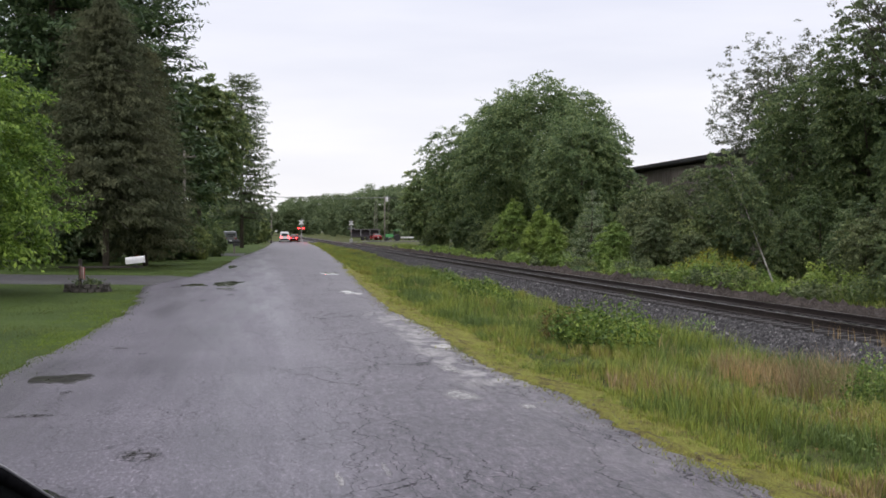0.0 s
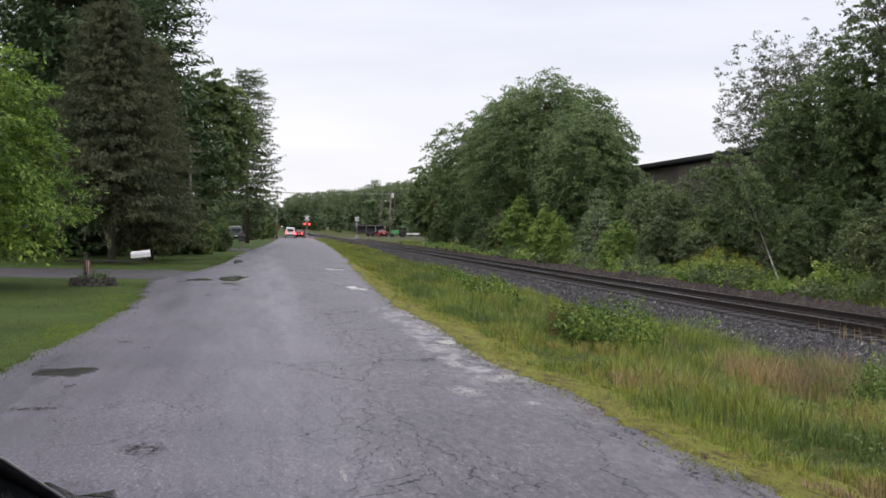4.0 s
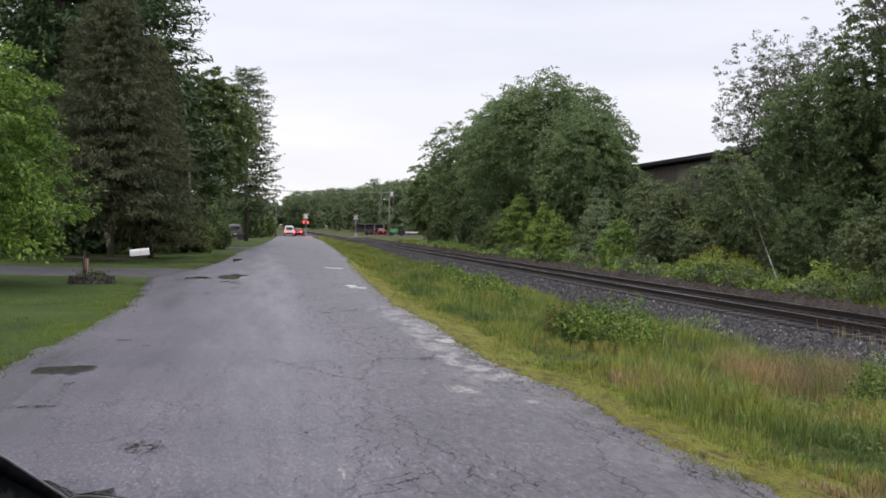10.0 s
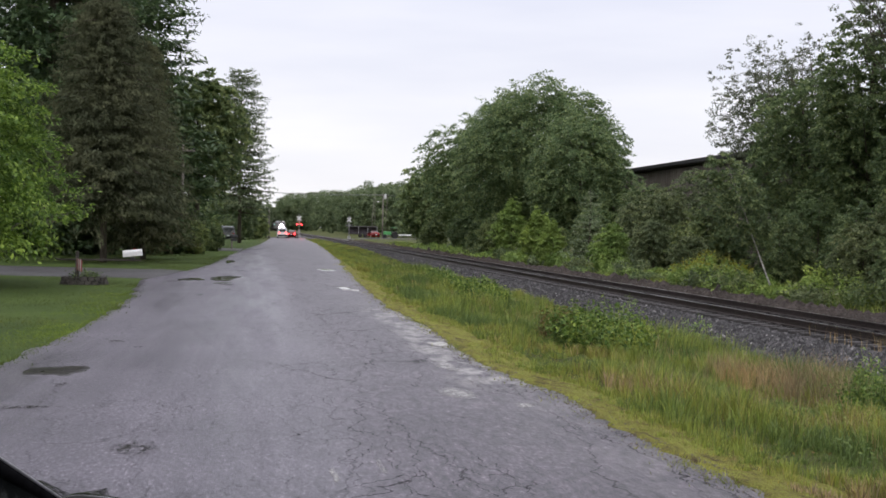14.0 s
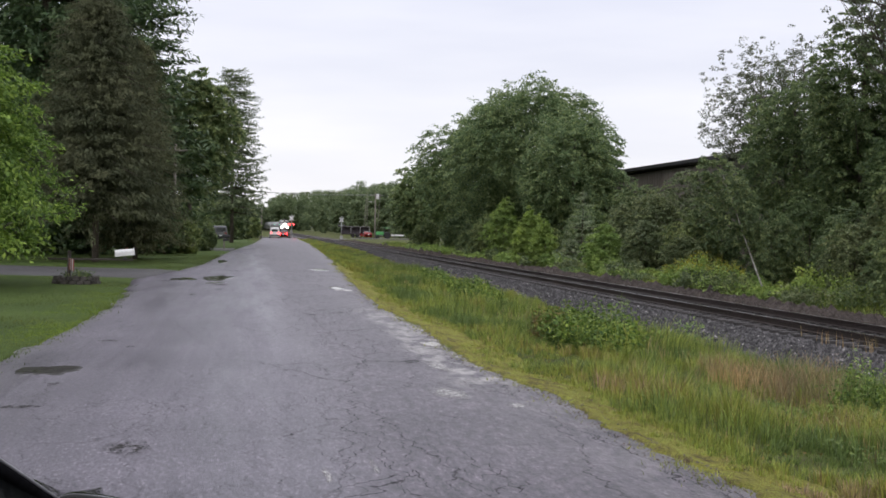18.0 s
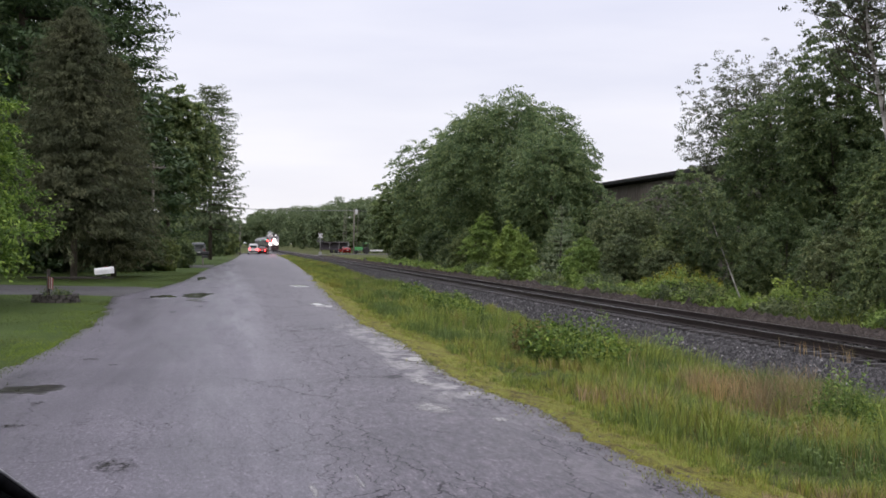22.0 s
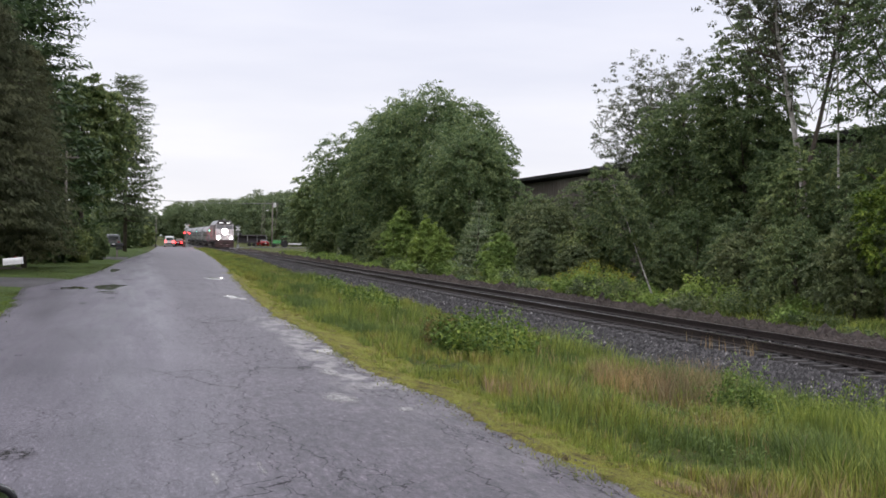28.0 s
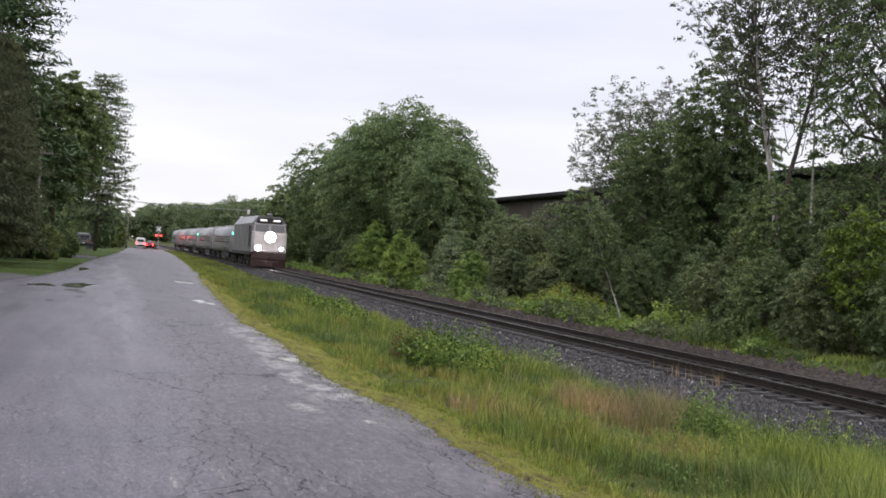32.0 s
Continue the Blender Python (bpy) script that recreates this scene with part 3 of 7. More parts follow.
def puddle(name, cx, cy, rx, ry, seed, material, label, wild=0.35, lift=0.004):
    """A thin film that follows the road, feathering into it at a ragged rim."""
    rim = ragged(0, 0, rx, ry, seed, wild, 56)
    verts, faces, n = [(cx, cy, road_height(cx, cy) + lift)], [], 56
    for u in (0.35, 0.7, 0.93, 1.0):
        for x, y in rim:
            a, b = cx + x * u, cy + y * u
            z = road_height(cx, cy) if material is M_WATER and u < 1 else road_height(a, b)      # water lies level
            verts.append((a, b, z + (lift if u < 1 else -0.006)))
    v = np.array(verts)
    tris = [(0, 1 + k, 1 + (k + 1) % n) for k in range(n)]
    for r in range(3):
        a, b = 1 + r * n, 1 + (r + 1) * n
        for k in range(n):
            j = (k + 1) % n
            tris += [(a + k, b + k, b + j), (a + k, b + j, a + j)]
    ob = sheet(name, v, tris, material, smooth=True)
    return tagged(ob, label, "puddle" if material in (M_WATER, M_MUD) else "stain", kind="structure")


for cx, cy, rx, ry, s in ((-0.92, 39.7, 0.46, 1.9, 2), (-1.92, 38.7, 0.36, 1.0, 3), (-1.15, 58.5, 0.2, 2.8, 4), (2.5, 34.1, 0.22, 0.7, 5),
                          (2.85, 48.5, 0.32, 1.4, 7), (-0.9, 36.2, 0.3, 0.35, 23)):
    puddle("puddle", cx, cy, rx, ry, s, M_WATER, "shallow rainwater puddle in the asphalt", 0.5, 0.010)
for cx, cy, rx, ry, s in ((-2.1, 11.6, 0.3, 0.12, 11), (-0.88, 9.4, 0.22, 0.34, 12), (-1.55, 17.2, 0.09, 0.1, 13), (-1.3, 30.2, 0.10, 0.55, 14), (-2.0, 13.2, 0.07, 0.2, 15), (-0.5, 46.2, 0.22, 0.6, 16), (-0.76, 35.3, 0.26, 0.5, 17), (-0.73, 32.6, 0.14, 0.4, 18), (-2.3, 37.6, 0.4, 0.4, 19), (-1.97, 18.1, 0.16, 0.2, 20)):
    puddle("damp_stain", cx, cy, rx, ry, s, M_STAIN, "dark damp hollow in the asphalt", 0.6, 0.004)
puddle("muddy_puddle", -2.23, 14.5, 0.36, 0.46, 1, M_MUD, "muddy brown puddle drying in the asphalt", 0.4, 0.006)
# two wet spots; their bright sky reflection is put into the colour
puddle("asphalt_patch", 2.6, 33.4, 0.22, 0.55, 44, M_SKYWHITE, "puddle at the asphalt edge, its sky reflection painted whitish", 0.6, 0.006)
puddle("asphalt_patch", 2.72, 17.9, 0.17, 0.22, 6, M_SKYWHITE, "puddle at the asphalt edge, its sky reflection painted whitish", 0.6, 0.006)
for cx, cy, rx, ry, s in ((2.35, 15.0, 0.16, 0.5, 33), (2.1, 12.4, 0.22, 0.5, 34), (2.6, 11.6, 0.09, 0.22, 32), (0.55, 8.3, 0.035, 0.3, 37), (0.9, 8.5, 0.03, 0.28, 38)):
    puddle("asphalt_patch", cx, cy, rx, ry, s, M_PALE, "pale scuff on the asphalt", 0.75, 0.003)


# ---- railway ----
def rail_profile():
    half = [(0.07, 0.0), (0.07, 0.012), (0.012, 0.03), (0.01, 0.12), (0.036, 0.135), (0.036, 0.165), (0.03, 0.172)]
    return [(x, z) for x, z in half] + [(-x, z) for x, z in reversed(half)]


def sweep_rail(parent, off, ys):
    prof = rail_profile()
    k = len(prof)
    verts, faces = [], []
    for y in ys:
        x0 = track_x(y) + off
        verts += [(x0 + px, y, RAIL_Z - 0.172 + pz) for px, pz in prof]
    for j in range(len(ys) - 1):
        for i in range(k):
            faces.append((j * k + i, j * k + (i + 1) % k, (j + 1) * k + (i + 1) % k, (j + 1) * k + i))
    rail = sheet("rail", verts, faces, M_RUST, parent)
    head = [(-0.028, 0.1735), (0.028, 0.1735)]
    v2 = [(track_x(y) + off + px, y, RAIL_Z - 0.172 + pz) for y in ys for px, pz in head]
    f2 = [(2 * j, 2 * j + 1, 2 * j + 3, 2 * j + 2) for j in range(len(ys) - 1)]
    h = sheet("running_surface", v2, f2, M_SHINE, rail)
    tagged(h, "worn bright steel top of the rail")
    return rail


def ballast():
    """A trapezoid bank of stone along the track."""
    ys = list(np.arange(-20, 120, 1.5)) + list(np.arange(120, 300, 8)) + list(range(300, 1100, 25))
    prof = [(-4.6, -1.0), (-4.2, -0.80), (-3.2, -0.70), (-2.2, -0.60), (-1.6, -0.585), (-1.3, -0.56), (0, -0.535), (1.3, -0.53), (1.6, -0.53), (2.3, -0.56), (3.1, -0.64), (3.6, -0.75), (4.0, -1.0)]
    k = len(prof)
    verts, faces = [], []
    for y in ys:
        for i, (px, pz) in enumerate(prof):
            w = 0.06 * noise.noise(Vector((px, y * 0.7, 0)))
            verts.append((track_x(y) + px + w * 2, y, pz + (w if abs(px) > 1.8 else 0)))
    for j in range(len(ys) - 1):
        for i in range(k - 1):
            faces.append((j * k + i, j * k + i + 1, (j + 1) * k + i + 1, (j + 1) * k + i))
    ob = sheet("ballast_bed", verts, faces, M_BALLAST, smooth=True)
    return tagged(ob, "bank of dark grey crushed stone under the railway", "ballast", kind="structure")


def ballast_height(px):
    return np.interp(px, (-4.2, -3.2, -2.2, -1.55, -1.3, 0, 1.3, 1.6, 2.3, 3.1, 3.6), (-0.80, -0.70, -0.60, -0.585, -0.56, -0.535, -0.53, -0.53, -0.56, -0.64, -0.75))


def scattered_stones(count, seed):
    """Loose ballast stones as small lumps, joined."""
    rng = np.random.default_rng(seed)
    y = 14 + 190 * rng.random(count) ** 2.6
    px = np.where(rng.random(count) < 0.78, rng.uniform(-4.1, -1.42, count), rng.uniform(-1.3, 2.2, count))
    s = rng.uniform(0.022, 0.055, count) * (1 + y / 160)
    z = ballast_height(px) + s * 0.3
    base = np.array([(1, 0, 0), (0, 1, 0), (-1, 0, 0), (0, -1, 0), (0, 0, 0.8)], float)
    base[:4, 2] = -0.25                        # the underside is sunk in the bed
    tri = np.array([(0, 1, 4), (1, 2, 4), (2, 3, 4), (3, 0, 4)])
    v = base[None] * s[:, None, None] * rng.uniform(0.6, 1.3, (count, 5, 3))
    a = rng.uniform(0, 6.28, count)
    ca, sa = np.cos(a)[:, None], np.sin(a)[:, None]
    v = np.stack([ca * v[..., 0] - sa * v[..., 1], sa * v[..., 0] + ca * v[..., 1], v[..., 2]], -1)
    v += np.stack([TRACK_X + px, y, z], -1)[:, None]
    f = (tri[None] + 5 * np.arange(count)[:, None, None]).reshape(-1, 3)
    return v.reshape(-1, 3), f


def stone_material():
    m, n, l, p = nodes_of("crushed_stone")
    geo = n.new("ShaderNodeNewGeometry")
    c = ramp(n, l, geo.outputs["Random Per Island"], ((0.0, (0.009, 0.0085, 0.009)), (0.55, (0.044, 0.041, 0.043)), (0.97, (0.108, 0.101, 0.104)), (1.0, (0.36, 0.345, 0.335))))
    c = mixed(n, l, 0.6, c, ramp(n, l, tex(n, l, "Noise", 25.0).outputs[0], ((0.3, (0.6, 0.6, 0.6)), (0.7, (1.2, 1.2, 1.2)))), "MULTIPLY")
    l.new(c, p.inputs["Base Color"])
    p.inputs["Roughness"].default_value = 0.8
    return m


def railway():
    ballast()
    v, f = scattered_stones(60000, 5)
    tagged(sheet("ballast_stones", v, f, stone_material()), "loose dark grey crushed stones beside the rails", "stones", kind="stuff")
    ys = list(np.arange(10, 60, 0.3)) + list(np.arange(60, 130, 1.0)) + list(np.arange(130, 480, 10))
    qs = np.linspace(1.7, 4.7, 13)
    verts, faces = [], []
    for y in ys:
        for q in qs:
            w = noise.noise(Vector((q * 1.3, y * 0.8, 9))) + 0.7 * noise.noise(Vector((q * 4.1, y * 3.3, 2)))
            z = float(np.interp(q, (1.7, 2.0, 3.0, 4.2, 4.7), (-0.66, -0.575, -0.56, -0.56, -0.85)))
            verts.append((track_x(y) + q + 0.08 * w, y, z + 0.075 * w))
    for k in range(len(ys) - 1):
        for q in range(12):
            faces.append((k * 13 + q, k * 13 + q + 1, k * 13 + q + 14, k * 13 + q + 13))
    tagged(sheet("cinder_strip", verts, faces, M_CINDER, smooth=True), "bare dark brown dirt strip along the railway", "dirt", kind="structure")
    v, f = scattered_stones(8000, 15)
    base = np.repeat(v.reshape(-1, 5, 3).mean(1), 5, 0)
    rng = np.random.default_rng(3)
    big = rng.uniform(1.0, 3.4, len(v) // 5)
    big[::14] *= 2.4                           # a few torn-up lumps among the clods
    k = np.repeat(big, 5)[:, None]
    v = (v - base) * k * np.array([1, 1, 0.7]) + base
    v[:, 0] = v[:, 0] - base[:, 0] + TRACK_X + np.repeat(rng.uniform(1.9, 4.4, len(v) // 5), 5)
    v[:, 2] = v[:, 2] - base[:, 2] - 0.545
    tagged(sheet("dirt_clods", v, f, M_CINDER), "dark clods and debris on the dirt beside the railway", "clods", kind="stuff")
    tr = empty("railway_track", pose(0, 0, 0), "single railway track with rusty rails on dark timber ties", "railway track", kind="structure")
    ys = list(np.arange(-20, 130, 3.0)) + list(np.arange(130, 480, 20)) + list(range(480, 1101, 20))
    sweep_rail(tr, -0.753, ys)
    sweep_rail(tr, 0.753, ys)
    return tr


TRACK = railway()

# ---- foliage and trees ----
def unit(v):
    return v / np.maximum(np.linalg.norm(v, axis=-1, keepdims=True), 1e-9)


def leaves(points, aims, sizes, rng, slim=0.55, plain=False, spray=False):
    """One folded, pointed leaf (or spray of leaves) a point, its blade roughly facing its aim; a plain one is a single triangle; a spray points outward."""
    n = len(points)
    nrm = unit(aims + 0.75 * rng.normal(size=(n, 3)))
    a = unit(np.cross(nrm, rng.normal(size=(n, 3))))
    b = np.cross(nrm, a)
    if spray:
        a = unit(aims + 0.55 * rng.normal(size=(n, 3)) - np.array([0, 0, 0.05]))
        b = unit(np.cross(a, np.array([0, 0, 1.0]) + 0.55 * rng.normal(size=(n, 3))))
        nrm = np.cross(a, b)
    s = sizes[:, None]
    if plain:
        v = np.stack([points + a * s * 1.05, points - a * s * 0.7 + b * s * slim * 1.2, points - a * s * 0.7 - b * s * slim * 1.2], 1)
        return v.reshape(-1, 3), np.arange(3 * n, dtype=np.int32).reshape(-1, 3)
    v = np.stack([points - a * s, points - b * s * slim + nrm * s * 0.12, points + a * s, points + b * s * slim + nrm * s * 0.12], 1)
    return v.reshape(-1, 3), np.arange(4 * n, dtype=np.int32).reshape(-1, 4)


def crown_points(rng, clumps, radii, per, spread):
    """Points of a crown: flattened clumps round given centres."""
    c = np.repeat(clumps, per, 0)
    r = np.repeat(radii, per)[:, None]
    d = unit(rng.normal(size=(len(c), 3)))
    k = rng.random((len(c), 1)) ** 0.45
    off = d * k * r * np.array([1.0, 1.0, 0.52]) * spread
    return c + off, unit(off + np.array([0, 0, 0.35]) * r)


def fronds(rng, centres, radii, outward, per):
    """Points of a crown in drooping, flattened leaf plates, each reaching outward from its centre."""
    n = len(centres)
    nrm = unit(outward * 0.45 + np.array([0, 0, 0.8]) + 0.3 * rng.normal(size=(n, 3)))
    a = unit(outward - nrm * np.sum(outward * nrm, 1, keepdims=True) + 1e-4)
    b = np.cross(nrm, a)
    i = np.repeat(np.arange(n), per)
    m = n * per
    rho, th = rng.random(m) ** 0.6, rng.uniform(0, 2 * math.pi, m)
    u, v = rho * np.cos(th) * 1.25, rho * np.sin(th) * 0.85
    r = radii[i][:, None]
    off = r * (a[i] * u[:, None] + b[i] * v[:, None] + nrm[i] * (0.14 * rng.normal(size=m))[:, None])
    off[:, 2] -= 0.18 * radii[i] * rho ** 2
    return centres[i] + off, unit(off + 0.5 * r * a[i])


def broadleaf(name, h, rx, base, clumps, per, size, material, seed, label, bark=None, trunk_r=None, category="tree", lean=(0, 0), hollow=0.5, stems=1, squash=1.0, top=0.0, limb_n=14, clump=(0.16, 0.30), plain=True, cut=None, spray=True, fine=5.0):
    """A tree or shrub: tapered trunk, forked limbs, and a crown of leaf clumps with gaps. top: narrower (+) or wider (-) upwards."""
    rng = np.random.default_rng(seed)
    bark = bark or M_BARK
    trunk_r = trunk_r or 0.018 * h + 0.03
    t = empty(name, pose(0, 0, 0), label, category)
    rz = (h - base) / 2
    cz = base + rz
    lx, ly = lean
    clumps, per = int(clumps * fine), max(8, int(per / fine))
    d = unit(rng.normal(size=(clumps, 3)))
    k = hollow + (1 - hollow) * rng.random((clumps, 1)) ** 0.6
    k *= 1 + 0.07 * (rng.random((clumps, 1)) < 0.12)
    ph = rng.uniform(0, 6.28, 6)
    az, el = np.arctan2(d[:, 1], d[:, 0]), d[:, 2]
    lump = 1 + 0.13 * np.sin(3 * az + ph[0]) * np.cos(2 * el + ph[1]) + 0.10 * np.sin(5 * az + 4 * el + ph[2])
    cc = d * k * lump[:, None] * np.array([rx, rx * squash, rz]) * 0.86
    if top:
        cc[:, :2] *= (1 - top * (cc[:, 2:] / rz))
    cc += np.array([0, 0, cz])
    cc[:, 0] += lx * cc[:, 2] / h
    cc[:, 1] += ly * cc[:, 2] / h
    if cut is not None:                       # the crown hangs no lower than this
        d, clumps = d[cc[:, 2] > cut], int((cc[:, 2] > cut).sum())
        cc = cc[cc[:, 2] > cut]
    rad = rng.uniform(*clump, clumps) * min(rx, rz * 1.3) * (1.0 if fine == 1 else 0.95 * fine ** -0.5)
    if fine == 1:
        pts, aims = crown_points(rng, cc, rad, per, 1.0)
    else:
        pts, aims = fronds(rng, cc, rad, d, per)
    pts[:, 2] = np.maximum(pts[:, 2], 0.05)
    v, f = leaves(pts, aims, size * rng.uniform(0.6, 1.25, len(pts)), rng, 0.46 if spray else 0.55, plain, spray)
    bm = bmesh.new()
    for s in range(stems):
        ox, oy = (0, 0) if s == 0 else rng.uniform(-0.12, 0.12, 2) * rx
        zs = np.linspace(-0.15, cz + rz * 0.55, 7)
        wob = np.cumsum(rng.normal(0, 0.03 * h / 7, (7, 2)), 0)
        line = [(ox * (1 + z / h) + wob[i, 0] + lx * z / h, oy * (1 + z / h) + wob[i, 1] + ly * z / h, z) for i, z in enumerate(zs)]
        if s == 0:
            axis = np.array(line)
        tube(bm, line, [trunk_r * (1.25 if i == 0 else 1) * (1 - 0.8 * i / 6) for i in range(7)], 8)
    twigs = bmesh.new() if bark is M_BIRCH else bm
    for i in rng.choice(clumps, min(limb_n, clumps), replace=False):
        e = cc[i]
        z0 = float(np.clip(e[2] - 0.45 * np.hypot(e[0], e[1]) - 0.5, 0.2 * h, cz + 0.3 * rz))
        s0 = np.array([np.interp(z0, axis[:, 2], axis[:, 0]), np.interp(z0, axis[:, 2], axis[:, 1]), z0])
        mid = (s0 + e) / 2 + np.array([0, 0, -0.06 * h * rng.random()])
        r0 = trunk_r * 0.30 * (1 - 0.5 * z0 / h)
        tube(twigs, [s0, mid, e], [r0, r0 * 0.6, r0 * 0.2], 5, False)
    if twigs is not bm:
        tagged(part("branch_spray", twigs, M_BARK, t, "thin dark branches"), kind="stuff")
    part("trunk", bm, bark, t)
    sheet("crown", v, f, material, t)
    return t


def conifer(name, h, r, base, material, seed, label, whorls=26, arms=9, sprays=16, size=0.3, droop=0.25, pointy=1.0, gaps=0.15, hang=0.15, tilt=0.12):
    """A conifer: straight trunk, whorls of drooping boughs, flat needle sprays along every bough."""
    rng = np.random.default_rng(seed)
    t = empty(name, pose(0, 0, 0), label, "tree")
    bm = bmesh.new()
    tube(bm, [(0, 0, -0.2), (0, 0, 0.35 * h), (0.03 * r, 0, 0.7 * h), (0, 0, h * 0.985)], [0.011 * h + 0.03, 0.009 * h + 0.02, 0.005 * h + 0.015, 0.01], 8)
    P, A, S = [], [], []
    for w in range(whorls):
        u = (w + rng.random() * 0.6) / whorls
        z = base + (h - base) * u
        reach = r * (1 - u) ** pointy * rng.uniform(0.82, 1.12) + 0.12
        for k in range(arms):
            if rng.random() < gaps:
                continue
            a = rng.uniform(0, 6.28)
            L = reach * rng.uniform(0.6, 1.12)
            d = np.array([math.cos(a), math.sin(a), 0])
            q = np.linspace(0.18, 1, sprays) + rng.uniform(-0.04, 0.04, sprays)
            side = np.array([-d[1], d[0], 0])
            pos = np.array([0, 0, z]) + d * (q * L)[:, None] + side * (rng.normal(0, 0.14, sprays) * L * (1.15 - q))[:, None]
            pos[:, 2] += -droop * L * q ** 1.4 + 0.10 * L * q ** 3 + rng.normal(0, 0.06, sprays) - 0.02
            pos[:, 2] += rng.normal(0, tilt) * L * q
            P.append(pos)
            A.append(np.tile(d * 0.8 + side * rng.normal(0, 0.4) + np.array([0, 0, -hang]), (sprays, 1)))
            S.append(np.full(sprays, size) * rng.uniform(0.6, 1.3, sprays) * (0.55 + 0.45 * (1 - u)))
            if k < 3 and w % 2 == 0:
                tube(bm, [(0, 0, z), tuple(np.array([0, 0, z]) + d * L * 0.5 + np.array([0, 0, -droop * L * 0.35])), tuple(np.array([0, 0, z - droop * L * 0.8]) + d * L * 0.9)], [0.03 + 0.004 * h * (1 - u), 0.02, 0.008], 4, False)
    part("trunk", bm, M_BARK, t)
    v, f = leaves(np.concatenate(P), np.concatenate(A), np.concatenate(S) * 1.15, rng, 0.30, True, True)
    v[:, 2] = np.maximum(v[:, 2], 0.03)
    sheet("crown", v, f, material, t)
    return t


def plant(t, x, y, turn=0.0, size=1.0, sink=0.05):
    t.matrix_basis = pose(x, y, land(x, y) - sink, 0, 0, turn) @ Matrix.Diagonal((size, size, size, 1))
    return t

# near side of the road
plant(broadleaf("deciduous_tree", 8.5, 4.7, -2.6, 1000, 75, 0.08, M_LIME, 21, "bright green leafy tree with hanging lower branches on the lawn", hollow=0.3, top=0.3, clump=(0.07, 0.14), plain=False, cut=1.05, fine=1.4), -8.75, 33.5)
plant(conifer("spruce_tree", 11.8, 3.9, 2.5, M_SPRUCE, 22, "dark brownish spruce tree with drooping boughs on the lawn", 74, 24, 60, 0.10, 0.24, 0.46, 0.05, 0.9), -6.5, 54.5)
plant(conifer("spruce_tree", 10.6, 2.5, 1.0, M_SPRUCE, 37, "brownish olive spruce standing close behind another", 60, 18, 46, 0.105, 0.24, 0.4, 0.05, 0.9), -5.35, 60.5)
plant(conifer("pine_tree", 24.0, 6.0, 1.5, M_PINE, 23, "tall dark green pine behind the spruce", 72, 18, 38, 0.26, 0.12, 0.36, 0.02), -10.8, 67)
plant(conifer("pine_tree", 25.0, 6.0, 2.0, M_PINE, 24, "tall dark green pine with ragged upper boughs", 76, 19, 40, 0.26, 0.08, 0.34, 0.02), -11.2, 104, size=1.4)
plant(conifer("pine_tree", 22.0, 5.6, 1.0, M_PINE, 25, "tall dark green pine at the back of the lawn", 52, 13, 28, 0.32, 0.12, 0.4, 0.05), -17.0, 60)
plant(conifer("pine_tree", 26.0, 5.2, 2.0, M_PINE, 30, "tall dark green pine deep in the roadside wood", 56, 14, 30, 0.32, 0.1, 0.36, 0.05), -13.0, 82)
plant(broadleaf("deciduous_tree", 16.6, 4.8, 3.4, 220, 170, 0.21, M_MAPLE, 26, "tall dense dark green roadside tree", hollow=0.4, top=0.15), -5.2, 112)
plant(conifer("larch_tree", 19.8, 4.4, 3.4, M_LARCH, 27, "tall airy grey-green larch with layered boughs beside the road", 46, 15, 46, 0.20, 0.14, 0.24, 0.2, 0.5, 0.2), -1.75, 141)
plant(broadleaf("deciduous_tree", 15.0, 5.5, 1.0, 160, 140, 0.26, M_MAPLE, 28, "dense dark green tree in the roadside wood", hollow=0.4), -13.0, 98)
plant(broadleaf("deciduous_tree", 9.0, 4.5, 0.3, 120, 120, 0.22, M_MAPLE, 29, "dark green undergrowth tree behind the pines", hollow=0.3), -12.0, 84)
for k, (x, y, h, r, m) in enumerate(((-6.3, 72, 3.0, 1.9, M_PINE), (-4.9, 74, 2.8, 1.5, M_PINE), (-3.6, 75, 2.2, 1.0, M_MAPLE), (-8.6, 69, 3.2, 2.2, M_PINE), (-11.0, 66, 3.2, 2.4, M_PINE), (-14.0, 63, 3.2, 2.6, M_PINE), (-17.5, 60, 3.2, 2.8, M_PINE), (-21.5, 58, 3.2, 2.8, M_PINE), (-9.6, 76, 4.5, 2.6, M_PINE), (-6.6, 80, 4.0, 2.2, M_PINE), (-7.5, 90, 4.2, 2.4, M_MAPLE),
                                     (-3.0, 86, 2.0, 1.0, M_SHRUB), (-5.6, 104, 3.4, 1.8, M_MAPLE), (-7.0, 121, 4.0, 1.7, M_MAPLE), (-6.5, 135, 4.4, 2.3, M_MAPLE), (-6.6, 149, 5.0, 2.2, M_MAPLE), (-9.0, 126, 5.0, 2.6, M_MAPLE), (-6.0, 176, 7.5, 3.4, M_MAPLE), (-1.8, 184, 5.4, 2.4, M_SHRUB),
                                     (0.2, 196, 5.2, 2.2, M_MAPLE), (-4.0, 205, 8.0, 3.5, M_MAPLE), (1.0, 214, 4.0, 1.6, M_SHRUB))):
    plant(broadleaf("shrub", h, r, -0.25, 80, 110, 0.08 + 0.0007 * y, m, 60 + k, "dense dark green shrub at the wood's edge" if m is M_PINE else "leafy green shrub beside the road", category="shrub", stems=3, trunk_r=0.04), x, y)

